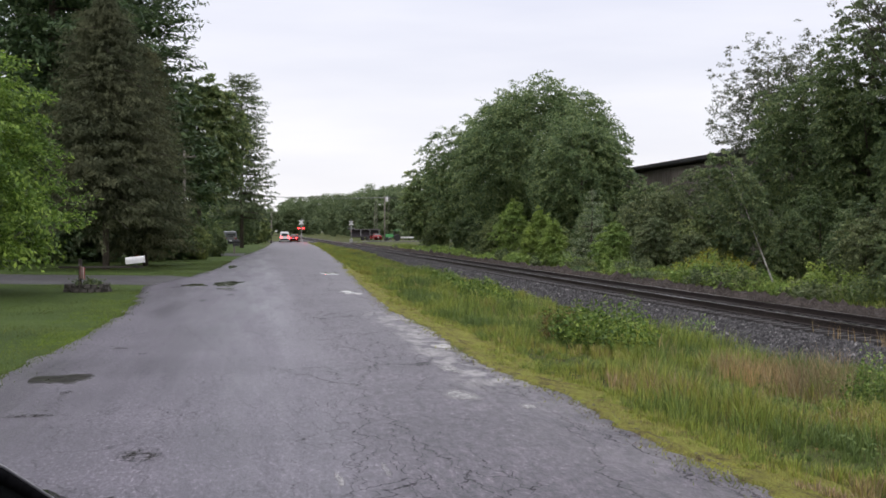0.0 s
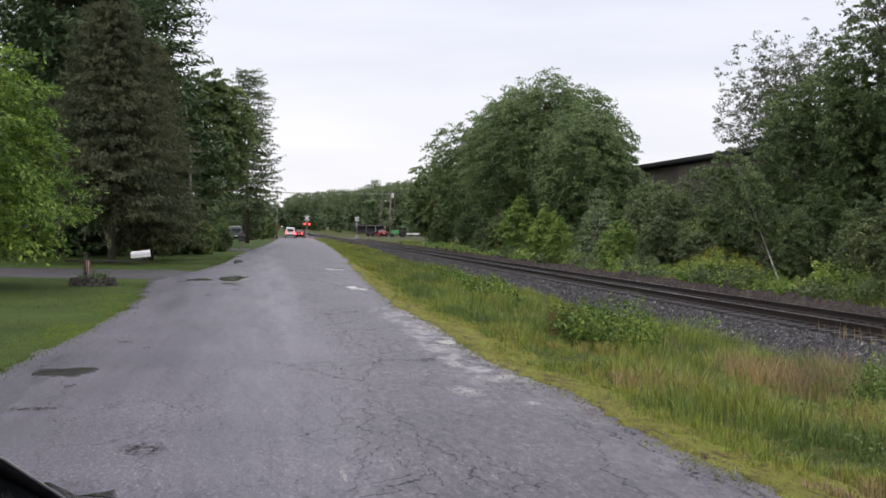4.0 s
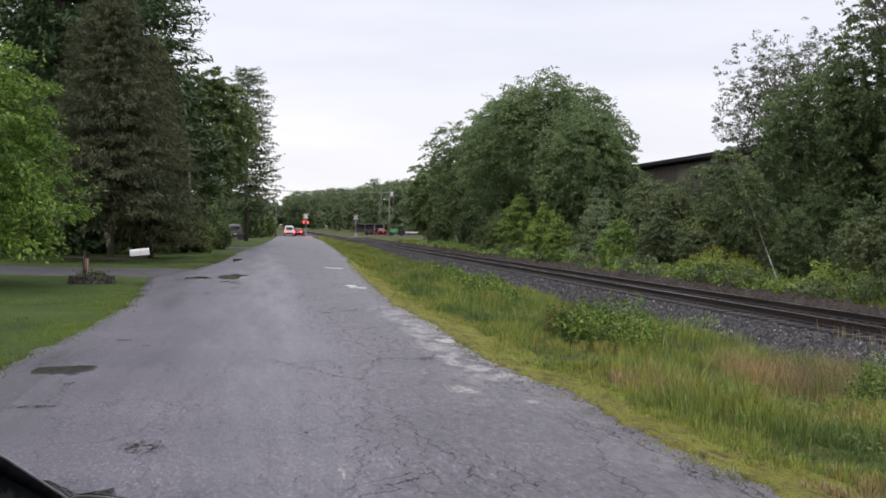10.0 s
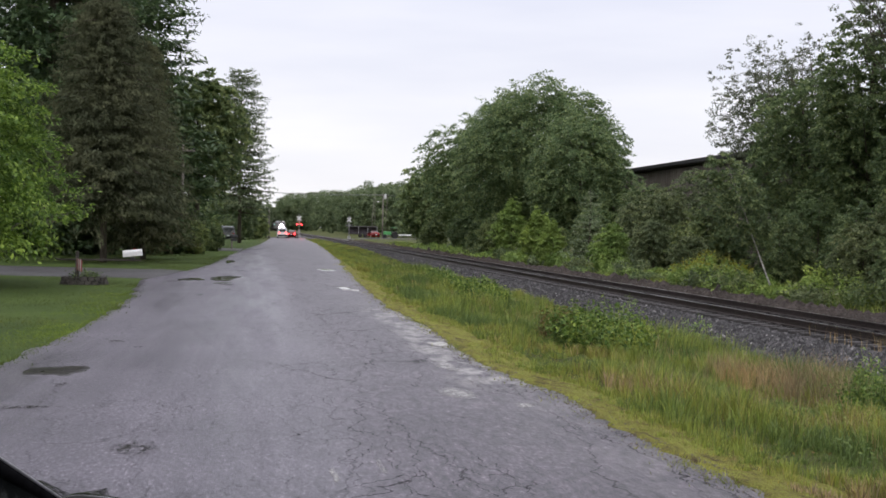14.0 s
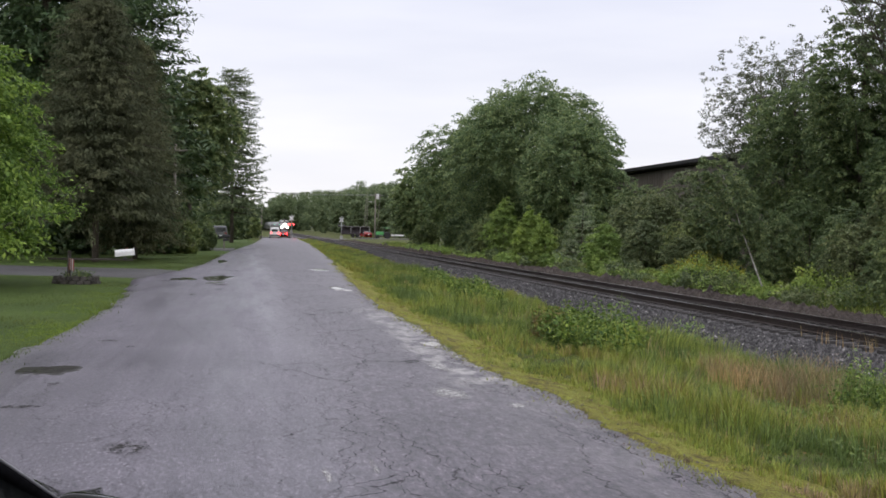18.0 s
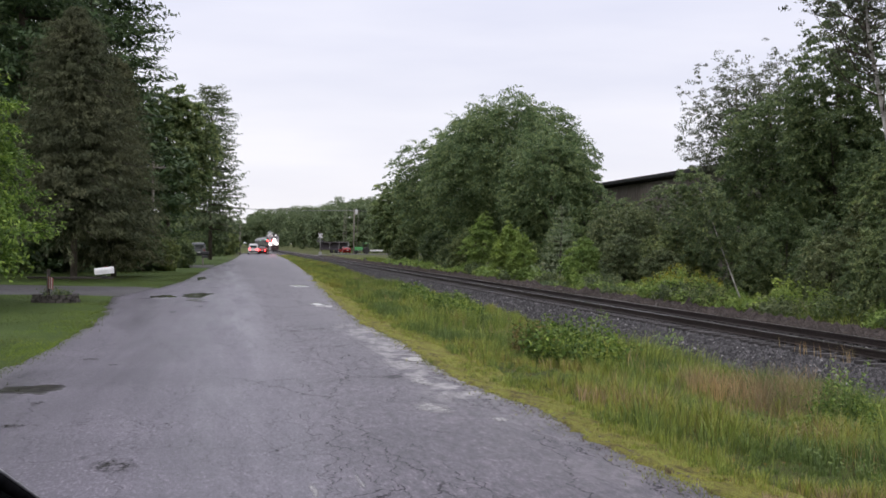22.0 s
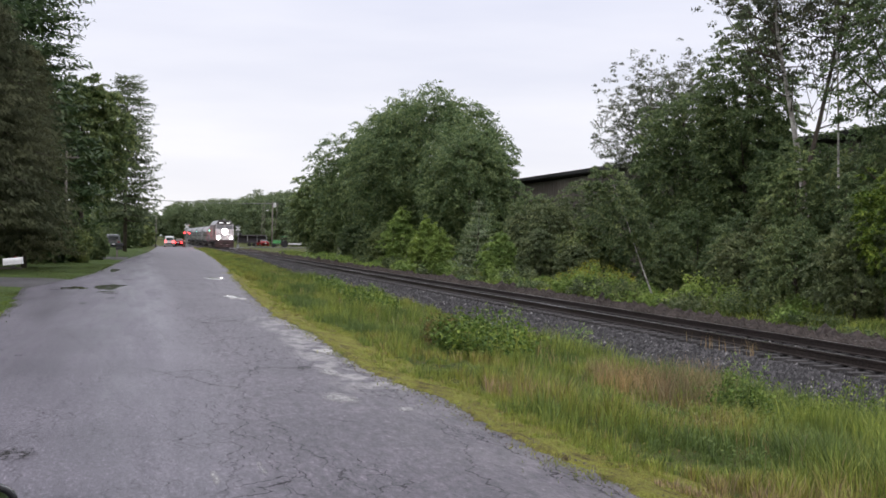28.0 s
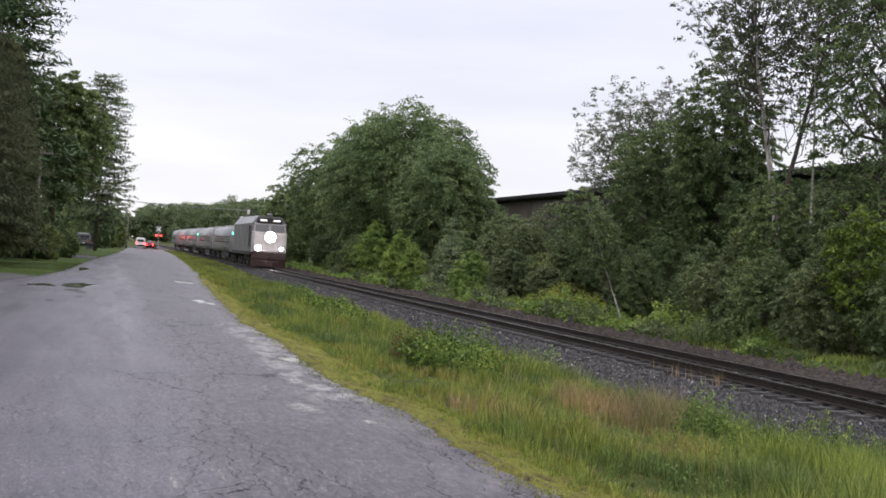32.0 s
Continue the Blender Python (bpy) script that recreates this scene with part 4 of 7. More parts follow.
# the road runs on between trees behind the parked car
screen = plant(broadleaf("deciduous_tree", 10.5, 4.6, 0.4, 120, 130, 0.2, M_MAPLE, 71, "leafy green roadside tree behind the parked car", hollow=0.4), -9.5, -52)
for x, y, turn, k in ((-3.5, -64, 80, 1.0), (3.0, -72, 150, 1.1), (8.5, -60, 210, 0.95), (-16, -46, 300, 1.1)):
    copy_thing(screen, pose(x, y, land(x, y) - 0.05, 0, 0, turn) @ Matrix.Diagonal((k, k, k, 1)))

# beyond the railway: a belt of trees and shrubs
plant(broadleaf("maple_tree", 16.0, 8.1, 0.6, 460, 290, 0.135, M_MAPLE, 31, "large rounded dark green maple beside the railway", hollow=0.55, top=-0.04, fine=9), 24.7, 105)
plant(broadleaf("maple_tree", 14.6, 7.0, 0.3, 320, 220, 0.155, M_MAPLE, 32, "rounded dark green maple in the railway belt", hollow=0.45, top=-0.05, fine=8), 23.4, 125)
plant(broadleaf("maple_tree", 11.6, 4.7, 0.4, 240, 240, 0.12, M_MAPLE, 33, "dark green maple with dense layered leaves", hollow=0.45, fine=8), 24.0, 89)
plant(broadleaf("maple_tree", 10.5, 4.4, 0.2, 150, 150, 0.22, M_MAPLE, 34, "smaller dark green maple at the belt's end", hollow=0.45), 21.0, 147)
plant(conifer("spruce_tree", 4.7, 1.7, 0.1, M_BLUE, 35, "small blue-green spruce among the shrubs", 13, 12, 26, 0.085, -0.05, 0.85, 0.05, 0.0, 0.05), 19.6, 70)
for k, (x, y, h, r, m, sz) in enumerate(((18.9, 89, 4.9, 1.6, M_SAPLING, 0.15), (18.6, 79, 4.0, 1.35, M_SAPLING, 0.13), (18.3, 74, 3.2, 1.0, M_SAPLING, 0.12), (19.4, 97, 3.6, 1.8, M_SHRUB, 0.16),
                                         (19.2, 64, 2.8, 1.4, M_SAPLING, 0.11), (20.2, 60, 3.0, 1.5, M_GREY, 0.11), (21.8, 63, 4.8, 2.0, M_GREY, 0.13), (21.2, 56, 3.4, 1.7, M_SHRUB, 0.11), (20.0, 54, 2.2, 1.2, M_GREY, 0.10),
                                         (22.4, 55, 5.4, 1.7, M_SHRUB, 0.13), (20.4, 45, 3.2, 1.4, M_SHRUB, 0.10), (21.2, 40, 3.6, 1.7, M_SHRUB, 0.10), (19.9, 37.5, 2.8, 1.4, M_GREY, 0.09), (19.8, 34.0, 3.2, 1.6, M_SHRUB, 0.09),
                                         (19.7, 30.5, 3.1, 1.5, M_GREY, 0.09), (20.6, 27.5, 3.4, 1.7, M_SHRUB, 0.09), (22.0, 32, 4.8, 2.0, M_DARK, 0.10), (20.5, 24, 3.4, 1.8, M_SHRUB, 0.09), (22.5, 47, 4.2, 1.9, M_DARK, 0.10), (22.2, 35.2, 5.2, 1.5, M_SHRUB, 0.10), (21.6, 37.6, 4.6, 1.4, M_GREY, 0.10),
                                         (20.2, 116, 4.0, 2.0, M_SHRUB, 0.18), (19.6, 134, 3.4, 1.8, M_SHRUB, 0.2), (19.0, 104, 2.4, 1.3, M_SHRUB, 0.16), (20.5, 84, 3.0, 1.6, M_MAPLE, 0.15), (20.8, 74, 3.4, 1.6, M_SHRUB, 0.13), (25.6, 78, 5.9, 2.6, M_SHRUB, 0.15), (26.2, 70, 6.4, 2.7, M_GREY, 0.14), (23.8, 72, 5.0, 2.3, M_GREY, 0.14), (22.6, 79, 4.2, 2.0, M_MAPLE, 0.15))):
    plant(broadleaf("shrub", h, r, -0.2, 95, 180, sz * 0.62, m, 100 + k, {M_SAPLING: "light green bushy sapling beside the railway", M_GREY: "grey-green olive-like shrub beside the railway"}.get(m, "dense green shrub beside the railway"),
                    category="shrub", stems=3, trunk_r=0.035, hollow=0.4, squash=1.1, top=0.6 if m is M_SAPLING else 0.25), x, y)
plant(broadleaf("birch_sapling", 5.4, 1.3, 1.3, 80, 110, 0.07, M_SHRUB, 41, "slender leaning birch sapling with a white trunk", M_BIRCH, 0.038, lean=(-2.2, 0.0)), 18.9, 42.6)
plant(broadleaf("aspen_tree", 13.2, 3.4, 2.6, 1000, 22, 0.062, M_DULL, 42, "airy tree with sparse small leaves against the sky", M_BARK, 0.13, hollow=0.2, stems=2, limb_n=90, clump=(0.05, 0.10), spray=False, fine=1), 26.9, 62)
plant(broadleaf("aspen_tree", 12.8, 2.8, 2.6, 900, 20, 0.062, M_DULL, 52, "slim airy tree with sparse small leaves", M_BARK, 0.11, hollow=0.2, stems=2, limb_n=70, clump=(0.05, 0.10), fine=1), 26.6, 56)
plant(broadleaf("deciduous_tree", 10.0, 3.2, 0.6, 210, 180, 0.09, M_DARK, 43, "dense dark green tree behind the shrubs", hollow=0.4), 25.0, 53)
plant(broadleaf("deciduous_tree", 9.6, 2.8, 0.8, 180, 180, 0.09, M_DARK, 44, "dense dark green tree behind the shrubs", hollow=0.4), 26.0, 48.5)
plant(broadleaf("deciduous_tree", 6.9, 2.6, 0.5, 150, 160, 0.085, M_DARK, 53, "dark green understorey tree behind the shrubs", hollow=0.4), 25.6, 43)
plant(broadleaf("deciduous_tree", 6.4, 2.4, 0.3, 120, 130, 0.10, M_SHRUB, 54, "dark green understorey tree behind the shrubs", hollow=0.4), 25.4, 38)
plant(broadleaf("deciduous_tree", 6.2, 2.5, 0.3, 120, 130, 0.10, M_SHRUB, 56, "dark green understorey tree behind the shrubs", hollow=0.4), 25.4, 32.5)
plant(broadleaf("deciduous_tree", 6.7, 2.6, 0.3, 140, 160, 0.085, M_DARK, 57, "dark green understorey tree beside the shed", hollow=0.4), 26.6, 36.0)
plant(broadleaf("deciduous_tree", 6.6, 2.4, 0.3, 120, 130, 0.10, M_SHRUB, 58, "dark green understorey tree beside the shed", hollow=0.4), 26.8, 40.5)
plant(broadleaf("deciduous_tree", 13.4, 2.9, 1.5, 340, 110, 0.085, M_DARK, 55, "dense dark green tree among the birches", hollow=0.35, clump=(0.1, 0.22), fine=2.5), 25.6, 48.0)
plant(broadleaf("birch_tree", 16.5, 3.2, 7.0, 560, 16, 0.08, M_DULL, 45, "tall pale-trunked birch with thin upper leaves", M_BIRCH, 0.15, lean=(-2.8, 0.0), hollow=0.1, limb_n=70, clump=(0.05, 0.11), fine=1), 24.15, 40.1)
plant(broadleaf("birch_tree", 16.0, 2.8, 8.5, 380, 13, 0.08, M_DULL, 46, "tall slim birch with thin upper leaves", M_BIRCH, 0.055, lean=(-0.4, 0.0), hollow=0.1, limb_n=60, clump=(0.05, 0.11), fine=1), 23.35, 37.1)
plant(broadleaf("aspen_tree", 15.5, 2.8, 7.0, 420, 16, 0.08, M_DULL, 47, "tall dark forked tree with an open crown", M_BARK, 0.13, lean=(4.0, 0.0), hollow=0.1, stems=1, limb_n=60, clump=(0.05, 0.11), fine=1), 22.0, 39.2)
plant(broadleaf("deciduous_tree", 15.6, 3.3, 2.6, 380, 90, 0.075, M_DARK, 48, "tall dark leafy tree over the shrubs", hollow=0.25, clump=(0.11, 0.2), fine=2.5, limb_n=40), 24.5, 34.8)
plant(broadleaf("sapling_tree", 5.8, 1.1, 1.2, 80, 110, 0.07, M_MAPLE, 49, "bright green young tree among the shrubs", trunk_r=0.05), 21.0, 36)
plant(broadleaf("sapling_tree", 4.6, 1.1, 0.8, 80, 120, 0.065, M_WEED, 50, "bright green vine-covered young tree", trunk_r=0.05), 19.9, 29.2)


def far_woods():
    """Woodland on the horizon: many trees, trunks and leaf sprays, in one mesh."""
    rng = np.random.default_rng(77)
    V, F, n0 = [], [], 0
    spots = []
    for _ in range(80):                        # right of the line, running away
        y = 285 + 420 * rng.random() ** 1.4
        x = track_x(y) + 11 + rng.random() * (8 + 0.10 * (y - 250)) + (14 if y < 330 else 0)
        spots.append((x, y, rng.uniform(8, 11.5)))
    for _ in range(110):                       # the wooded ridge behind, beyond the far curve
        yaw = rng.uniform(-0.6, 10.0)
        y = rng.uniform(560, 660) if yaw < 4.6 else rng.uniform(330, 420)
        rise = np.interp(yaw, (0.0, 0.7, 1.75, 4.1, 5.4, 10), (1.0, 1.2, 1.8, 2.02, 2.38, 2.3)) - 0.28 * rng.random() ** 2
        spots.append((y * math.tan(radians(yaw)), y, 2.0 + y * math.tan(radians(rise))))
    for _ in range(26):                       # left of the line behind the crossing road
        y = 262 + 260 * rng.random()
        spots.append((0.0098 * y - 2 - 22 * rng.random() ** 1.5, y, rng.uniform(9, 14)))
    for _ in range(22):                       # the pines behind the utility pole
        y = rng.uniform(268, 300)
        spots.append((rng.uniform(31, 60), y, rng.uniform(10.5, 13)))
    for x, y, h in spots:
        r = h * rng.uniform(0.2, 0.3)
        k = 60
        d = unit(rng.normal(size=(k, 3)))
        c = d * (0.45 + 0.45 * rng.random((k, 1))) * np.array([r, r, h * 0.5]) + np.array([x, y, h * 0.5 - 0.6])
        pts, aims = crown_points(rng, c, rng.uniform(0.28, 0.46, k) * r, 56, 1.0)
        v, f = leaves(pts, aims, rng.uniform(0.22, 0.44, len(pts)), rng, 0.55, True)
        V.append(v), F.append(f + n0)
        n0 += len(v)
    ob = sheet("far_woods", np.concatenate(V), np.concatenate(F), M_FAR)
    return tagged(ob, "distant green mixed woodland along the horizon", "woods", kind="stuff")


far_woods()


def far_trunks():
    """Pale bare stems that show at the edge of the far wood."""
    rng = np.random.default_rng(78)
    bm = bmesh.new()
    for _ in range(5):
        y = rng.uniform(255, 300)
        x, h, r = rng.uniform(22, 34), rng.uniform(6, 11), rng.uniform(0.06, 0.10)
        z = land(x, y)
        tube(bm, [(x, y, z - 0.2), (x + rng.normal(0, 0.2), y, z + 0.5 * h), (x + rng.normal(0, 0.4), y, z + h)], [r, 0.8 * r, 0.4 * r], 6)
    return tagged(part("far_trunks", bm, M_POLE), "pale bare tree stems at the wood's edge", "trunks", kind="stuff")


far_trunks()


# ---- grass ----
def blades(pts, heights, widths, rng, lean=0.35, short=False):
    """Grass blades: two-segment tapered strips, bent over; short ones are single spikes."""
    n = len(pts)
    a = rng.uniform(0, 6.28, n)
    side = np.stack([np.cos(a), np.sin(a), np.zeros(n)], 1) * widths[:, None]
    b = rng.uniform(0, 6.28, n)
    tip = np.stack([np.cos(b), np.sin(b), np.zeros(n)], 1) * (heights * lean * rng.random(n))[:, None]
    up = np.zeros((n, 3))
    up[:, 2] = heights
    if short:
        v = np.stack([pts - side * 1.1, pts + side * 1.1, pts + up + tip], 1)
        return v.reshape(-1, 3), np.arange(3 * n).reshape(-1, 3)
    mid = pts + up * 0.55 + tip * 0.35
    end = pts + up * 0.97 + tip
    v = np.stack([pts - side, pts + side, mid + side * 0.7, mid - side * 0.7, end + side * 0.12, end - side * 0.12], 1).reshape(-1, 3)
    k = 6 * np.arange(n)[:, None]
    f = np.concatenate([k + np.array([0, 1, 2, 3]), k + np.array([3, 2, 4, 5])], 0)
    return v, f


def meadow(name, n, region, height, width, material, seed, label, tuft=0.25, lean=0.4, keep=None):
    """Tufts of blades over a stretch; region(rng, n) gives x and y."""
    rng = np.random.default_rng(seed)
    x, y = region(rng, n // 6)
    x, y = np.repeat(x, 6) + rng.normal(0, tuft * 0.5, len(x) * 6), np.repeat(y, 6) + rng.normal(0, tuft * 0.5, len(y) * 6)
    if keep is not None:
        ok = keep(x, y)
        x, y = x[ok], y[ok]
    z = np.array([land(a, b) for a, b in zip(x, y)])
    z = np.where((x > 9.2) & (x < 12.6), np.maximum(z, ballast_height(x - TRACK_X)), z) - 0.02
    if height < 0.1:                          # creeping over the asphalt's edge
        z = np.array([max(q, road_height(a, b) - 0.008) if road_left(b) < a < road_right(b) else q for a, b, q in zip(x, y, z)])
    patch = np.array([noise.noise(Vector((a * 0.5, b * 0.35, seed))) for a, b in zip(x, y)])
    h = height * (0.75 + 0.7 * patch) * rng.uniform(0.55, 1.2, len(x))
    v, f = blades(np.stack([x, y, z], 1), np.maximum(h, height * 0.25), width * rng.uniform(0.6, 1.3, len(x)) * (1 + y / 45), rng, lean, height < 0.2)
    return tagged(sheet(name, v, f, material), label, "grass", kind="stuff")


def edge_r(y):
    return np.interp(y, EDGE_Y, EDGE_X)


def edge_l(y):
    return np.interp(y, LEFT_Y, LEFT_X)


def straw_spots(x, y):
    return np.array([noise.noise(Vector((a * 0.4, b * 0.22, 14))) > -0.08 for a, b in zip(x, y)])


def verge(lo, hi, y0, y1, power=1.0):
    """A stretch of the strip between road and railway: lo and hi are shares of its width."""
    def region(rng, n):
        y = y0 + (y1 - y0) * rng.random(n) ** power
        e = edge_r(y) + np.array([0.24 * noise.noise(Vector((q * 0.55, 3, 1))) + 0.16 * noise.noise(Vector((q * 1.9, 7, 2))) for q in y])
        return e + (np.interp(y, (0, 70, 130), (9.4, 9.4, 11.2)) - e) * (lo + (hi - lo) * rng.random(n)), y
    return region


def mixed_grass_material():
    """Blades whose tuft is blue-green, green, yellowing or straw-coloured."""
    m, n, l, p = nodes_of("mixed_verge_grass")
    at = n.new("ShaderNodeAttribute")
    at.attribute_name = "tone"
    c = ramp(n, l, at.outputs["Fac"], ((0.0, (0.092, 0.140, 0.040)), (0.3, (0.138, 0.190, 0.040)), (0.5, (0.225, 0.275, 0.052)), (0.68, (0.260, 0.250, 0.056)), (0.84, (0.270, 0.190, 0.105)), (1.0, (0.43, 0.34, 0.23))))
    geo = n.new("ShaderNodeNewGeometry")
    c = mixed(n, l, 1.0, c, ramp(n, l, geo.outputs["Random Per Island"], ((0.0, (0.42, 0.44, 0.42)), (1.0, (1.55, 1.5, 1.5)))), "MULTIPLY")
    l.new(c, p.inputs["Base Color"])
    p.inputs["Roughness"].default_value = 0.55
    p.inputs["Specular IOR Level"].default_value = 0.3
    tr = n.new("ShaderNodeBsdfTranslucent")
    l.new(c, tr.inputs["Color"])
    mx = n.new("ShaderNodeMixShader")
    mx.inputs[0].default_value = 0.22
    l.new(p.outputs[0], mx.inputs[1])
    l.new(tr.outputs[0], mx.inputs[2])
    l.new(mx.outputs[0], n["Material Output"].inputs["Surface"])
    return m


M_MIXGRASS = mixed_grass_material()


def tussocks(name, count, per, region, rise, wide, seed, label, tone=None):
    """Separate tufts of arching blades; rise(share of the verge's width) is their height, tone their colour."""
    rng = np.random.default_rng(seed)
    x, y = region(rng, count)
    e = edge_r(y)
    s = np.clip((x - e) / (9.4 - e), 0, 1)
    big = np.array([noise.noise(Vector((a * 0.55, b * 0.32, 4 + seed))) for a, b in zip(x, y)])
    hue = np.array([noise.noise(Vector((a * 0.8, b * 0.45, 24 + seed))) for a, b in zip(x, y)])
    h = rise(s) * np.clip(0.85 + 1.7 * big, 0.3, 1.8) * rng.uniform(0.75, 1.2, count)
    if tone is None:
        tn = 0.33 + 0.62 * hue + rng.normal(0, 0.07, count) + 0.38 * np.clip(1 - s / 0.14, 0, 1)
    else:
        tn = tone + 0.2 * hue + rng.normal(0, 0.07, count)
    z = np.array([land(a, b) for a, b in zip(x, y)])
    z = np.where((x > 9.0) & (x < 12), np.maximum(z, ballast_height(x - TRACK_X)), z) - 0.02
    i = np.repeat(np.arange(count), per)
    m = len(i)
    az = rng.uniform(0, 2 * math.pi, m)
    q = rng.random(m) ** 0.7
    out = np.stack([np.cos(az), np.sin(az), np.zeros(m)], 1)
    hb = h[i] * rng.uniform(0.55, 1.1, m)
    root = np.stack([x[i], y[i], z[i]], 1) + out * (q * (0.04 + 0.28 * h[i]))[:, None]
    side = np.stack([-np.sin(az), np.cos(az), np.zeros(m)], 1) * (wide * rng.uniform(0.6, 1.3, m) * (1 + y[i] / 50))[:, None]
    bend = (hb * (0.15 + 0.55 * q * rng.random(m)))[:, None] * unit(out + 0.5 * rng.normal(size=(m, 3)) * np.array([1, 1, 0]))
    up = np.zeros((m, 3))
    up[:, 2] = hb
    mid = root + 0.6 * up + 0.35 * bend
    tip = root + up * 0.94 + bend
    v = np.stack([root - side, root + side, mid - 0.75 * side, mid + 0.75 * side, tip], 1).reshape(-1, 3)
    f = (5 * np.arange(m)[:, None, None] + np.array([(0, 1, 2), (1, 3, 2), (2, 3, 4)])[None]).reshape(-1, 3)
    ob = sheet(name, v, f, M_MIXGRASS)
    t = ob.data.attributes.new("tone", "FLOAT", "POINT")
    t.data.foreach_set("value", np.repeat(np.clip(tn[i] + rng.normal(0, 0.1, m), 0, 0.9), 5).astype(np.float32))
    return tagged(ob, label, "grass", kind="stuff")


def grass_rise(s):
    return np.interp(s, (0, 0.07, 0.13, 0.22, 0.5, 0.85, 1.0), (0.05, 0.08, 0.20, 0.28, 0.34, 0.42, 0.30))


def moss_strip():
    """Low moss and dead thatch that creeps from the verge over the broken asphalt edge."""
    m, n, l, p = nodes_of("edge_moss")
    a = tex(n, l, "Noise", 4.5, 6.0, (1, 0.6, 1), rough=0.7)
    b = tex(n, l, "Noise", 40.0, 5.0, rough=0.75)
    c = ramp(n, l, a.outputs[0], ((0.32, (0.08, 0.055, 0.036)), (0.41, (0.145, 0.125, 0.05)), (0.48, (0.210, 0.200, 0.055)), (0.66, (0.255, 0.272, 0.064))))
    c = mixed(n, l, 1.0, c, ramp(n, l, b.outputs[0], ((0.36, (0.45, 0.45, 0.4)), (0.6, (1.2, 1.2, 1.1)))), "MULTIPLY")
    l.new(c, p.inputs["Base Color"])
    p.inputs["Roughness"].default_value, p.inputs["Specular IOR Level"].default_value = 0.95, 0.1
    bumped(n, l, p, b.outputs[0], 1.0, 0.03)
    ys = list(np.arange(5.5, 30, 0.10)) + list(np.arange(30, 62, 0.3))
    us = np.linspace(0, 1, 11)
    verts, faces = [], []
    for y in ys:
        e = road_right(y)
        x0 = e - 0.10 + 0.16 * noise.noise(Vector((1, y * 0.7, 5))) + 0.13 * noise.noise(Vector((1, y * 2.9, 2))) + 0.07 * noise.noise(Vector((3, y * 8.0, 2)))
        x1 = e + 0.95 + 0.3 * noise.noise(Vector((8, y * 0.6, 5)))
        for u in us:
            x = x0 + (x1 - x0) * u
            base = max(land(x, y), road_height(x, y) if x < e + 0.1 else -9)
            lump = 0.022 * noise.noise(Vector((x * 3.5, y * 3.0, 1))) + 0.012 * noise.noise(Vector((x * 11, y * 9, 6)))
            verts.append((x, y, base + (-0.03 if u in (0, 1) else 0.018 + lump)))
    k = len(us)
    faces = [(j * k + i, j * k + i + 1, (j + 1) * k + i + 1, (j + 1) * k + i) for j in range(len(ys) - 1) for i in range(k - 1)]
    return tagged(sheet("verge_moss", verts, faces, m, smooth=True), "yellow-green moss and brown thatch along the asphalt edge", "moss", kind="structure")


moss_strip()
tussocks("edge_tufts", 1900, 20, verge(0.005, 0.14, 5.5, 50, 1.7), lambda s: 0.05 + 0.5 * s, 0.0028, 13, "low yellow-green tufts on the mossy asphalt edge", 0.55)
meadow("verge_turf", 30000, verge(0.12, 1.03, 6, 62, 1.7), 0.12, 0.0045, M_GRASS, 1, "low green grass covering the verge", 0.35, 1.2)
meadow("verge_turf", 12000, verge(0.06, 1.03, 6, 62, 1.7), 0.11, 0.0045, M_OLIVE, 11, "low olive and yellowing grass covering the verge", 0.3, 1.1)
tussocks("tall_grass", 4600, 38, verge(0.07, 1.02, 5.5, 62, 1.8), grass_rise, 0.0036, 12, "tussocks of uncut green and yellowing grass in the verge")
meadow("verge_grass", 36000, verge(0.04, 1.02, 55, 225, 1.3), 0.26, 0.009, M_GRASS, 2, "green uncut grass along the far verge", 0.3, 0.7)
meadow("verge_grass", 14000, verge(0.04, 1.02, 50, 225, 1.3), 0.26, 0.009, M_OLIVE, 13, "yellowing uncut grass along the far verge", 0.3, 0.7)
meadow("short_dry_grass", 60000, verge(0.005, 0.13, 5, 60, 1.6), 0.045, 0.004, M_YELLOW, 3, "short yellow-green grass along the asphalt edge", 0.3, 1.2)
meadow("short_dry_grass", 9000, verge(-0.02, 0.25, 55, 200, 1.3), 0.12, 0.009, M_YELLOW, 4, "short yellow-green grass along the far road edge", 0.4, 0.9)
meadow("seeding_grass", 7500, verge(0.62, 1.0, 14.5, 22.5, 1.0), 0.64, 0.003, M_STRAW, 5, "tall reddish straw-coloured seeding grass", 0.35, 0.8, straw_spots)
meadow("seeding_grass", 3600, verge(0.3, 1.0, 9, 70, 1.2), 0.38, 0.0035, M_STRAW, 6, "scattered tan grass stalks in the verge", 0.2, 0.5)


def rail_stalks(rng, n):
    return 11.95 + 0.45 * rng.random(n), 21.5 + 4.0 * rng.random(n)


meadow("seeding_grass", 54, rail_stalks, 0.44, 0.0045, M_STRAW, 31, "few tan grass stalks growing beside the rail", 0.15, 0.4)


def ballast_toe(rng, n):
    y = 10.5 + 8.5 * rng.random(n)
    return 8.1 + 1.5 * rng.random(n) + 0.25 * np.sin(y * 2.1), y


meadow("verge_grass", 9000, ballast_toe, 0.46, 0.005, M_GRASS, 33, "rank olive-green grass at the foot of the ballast", 0.3, 0.6)


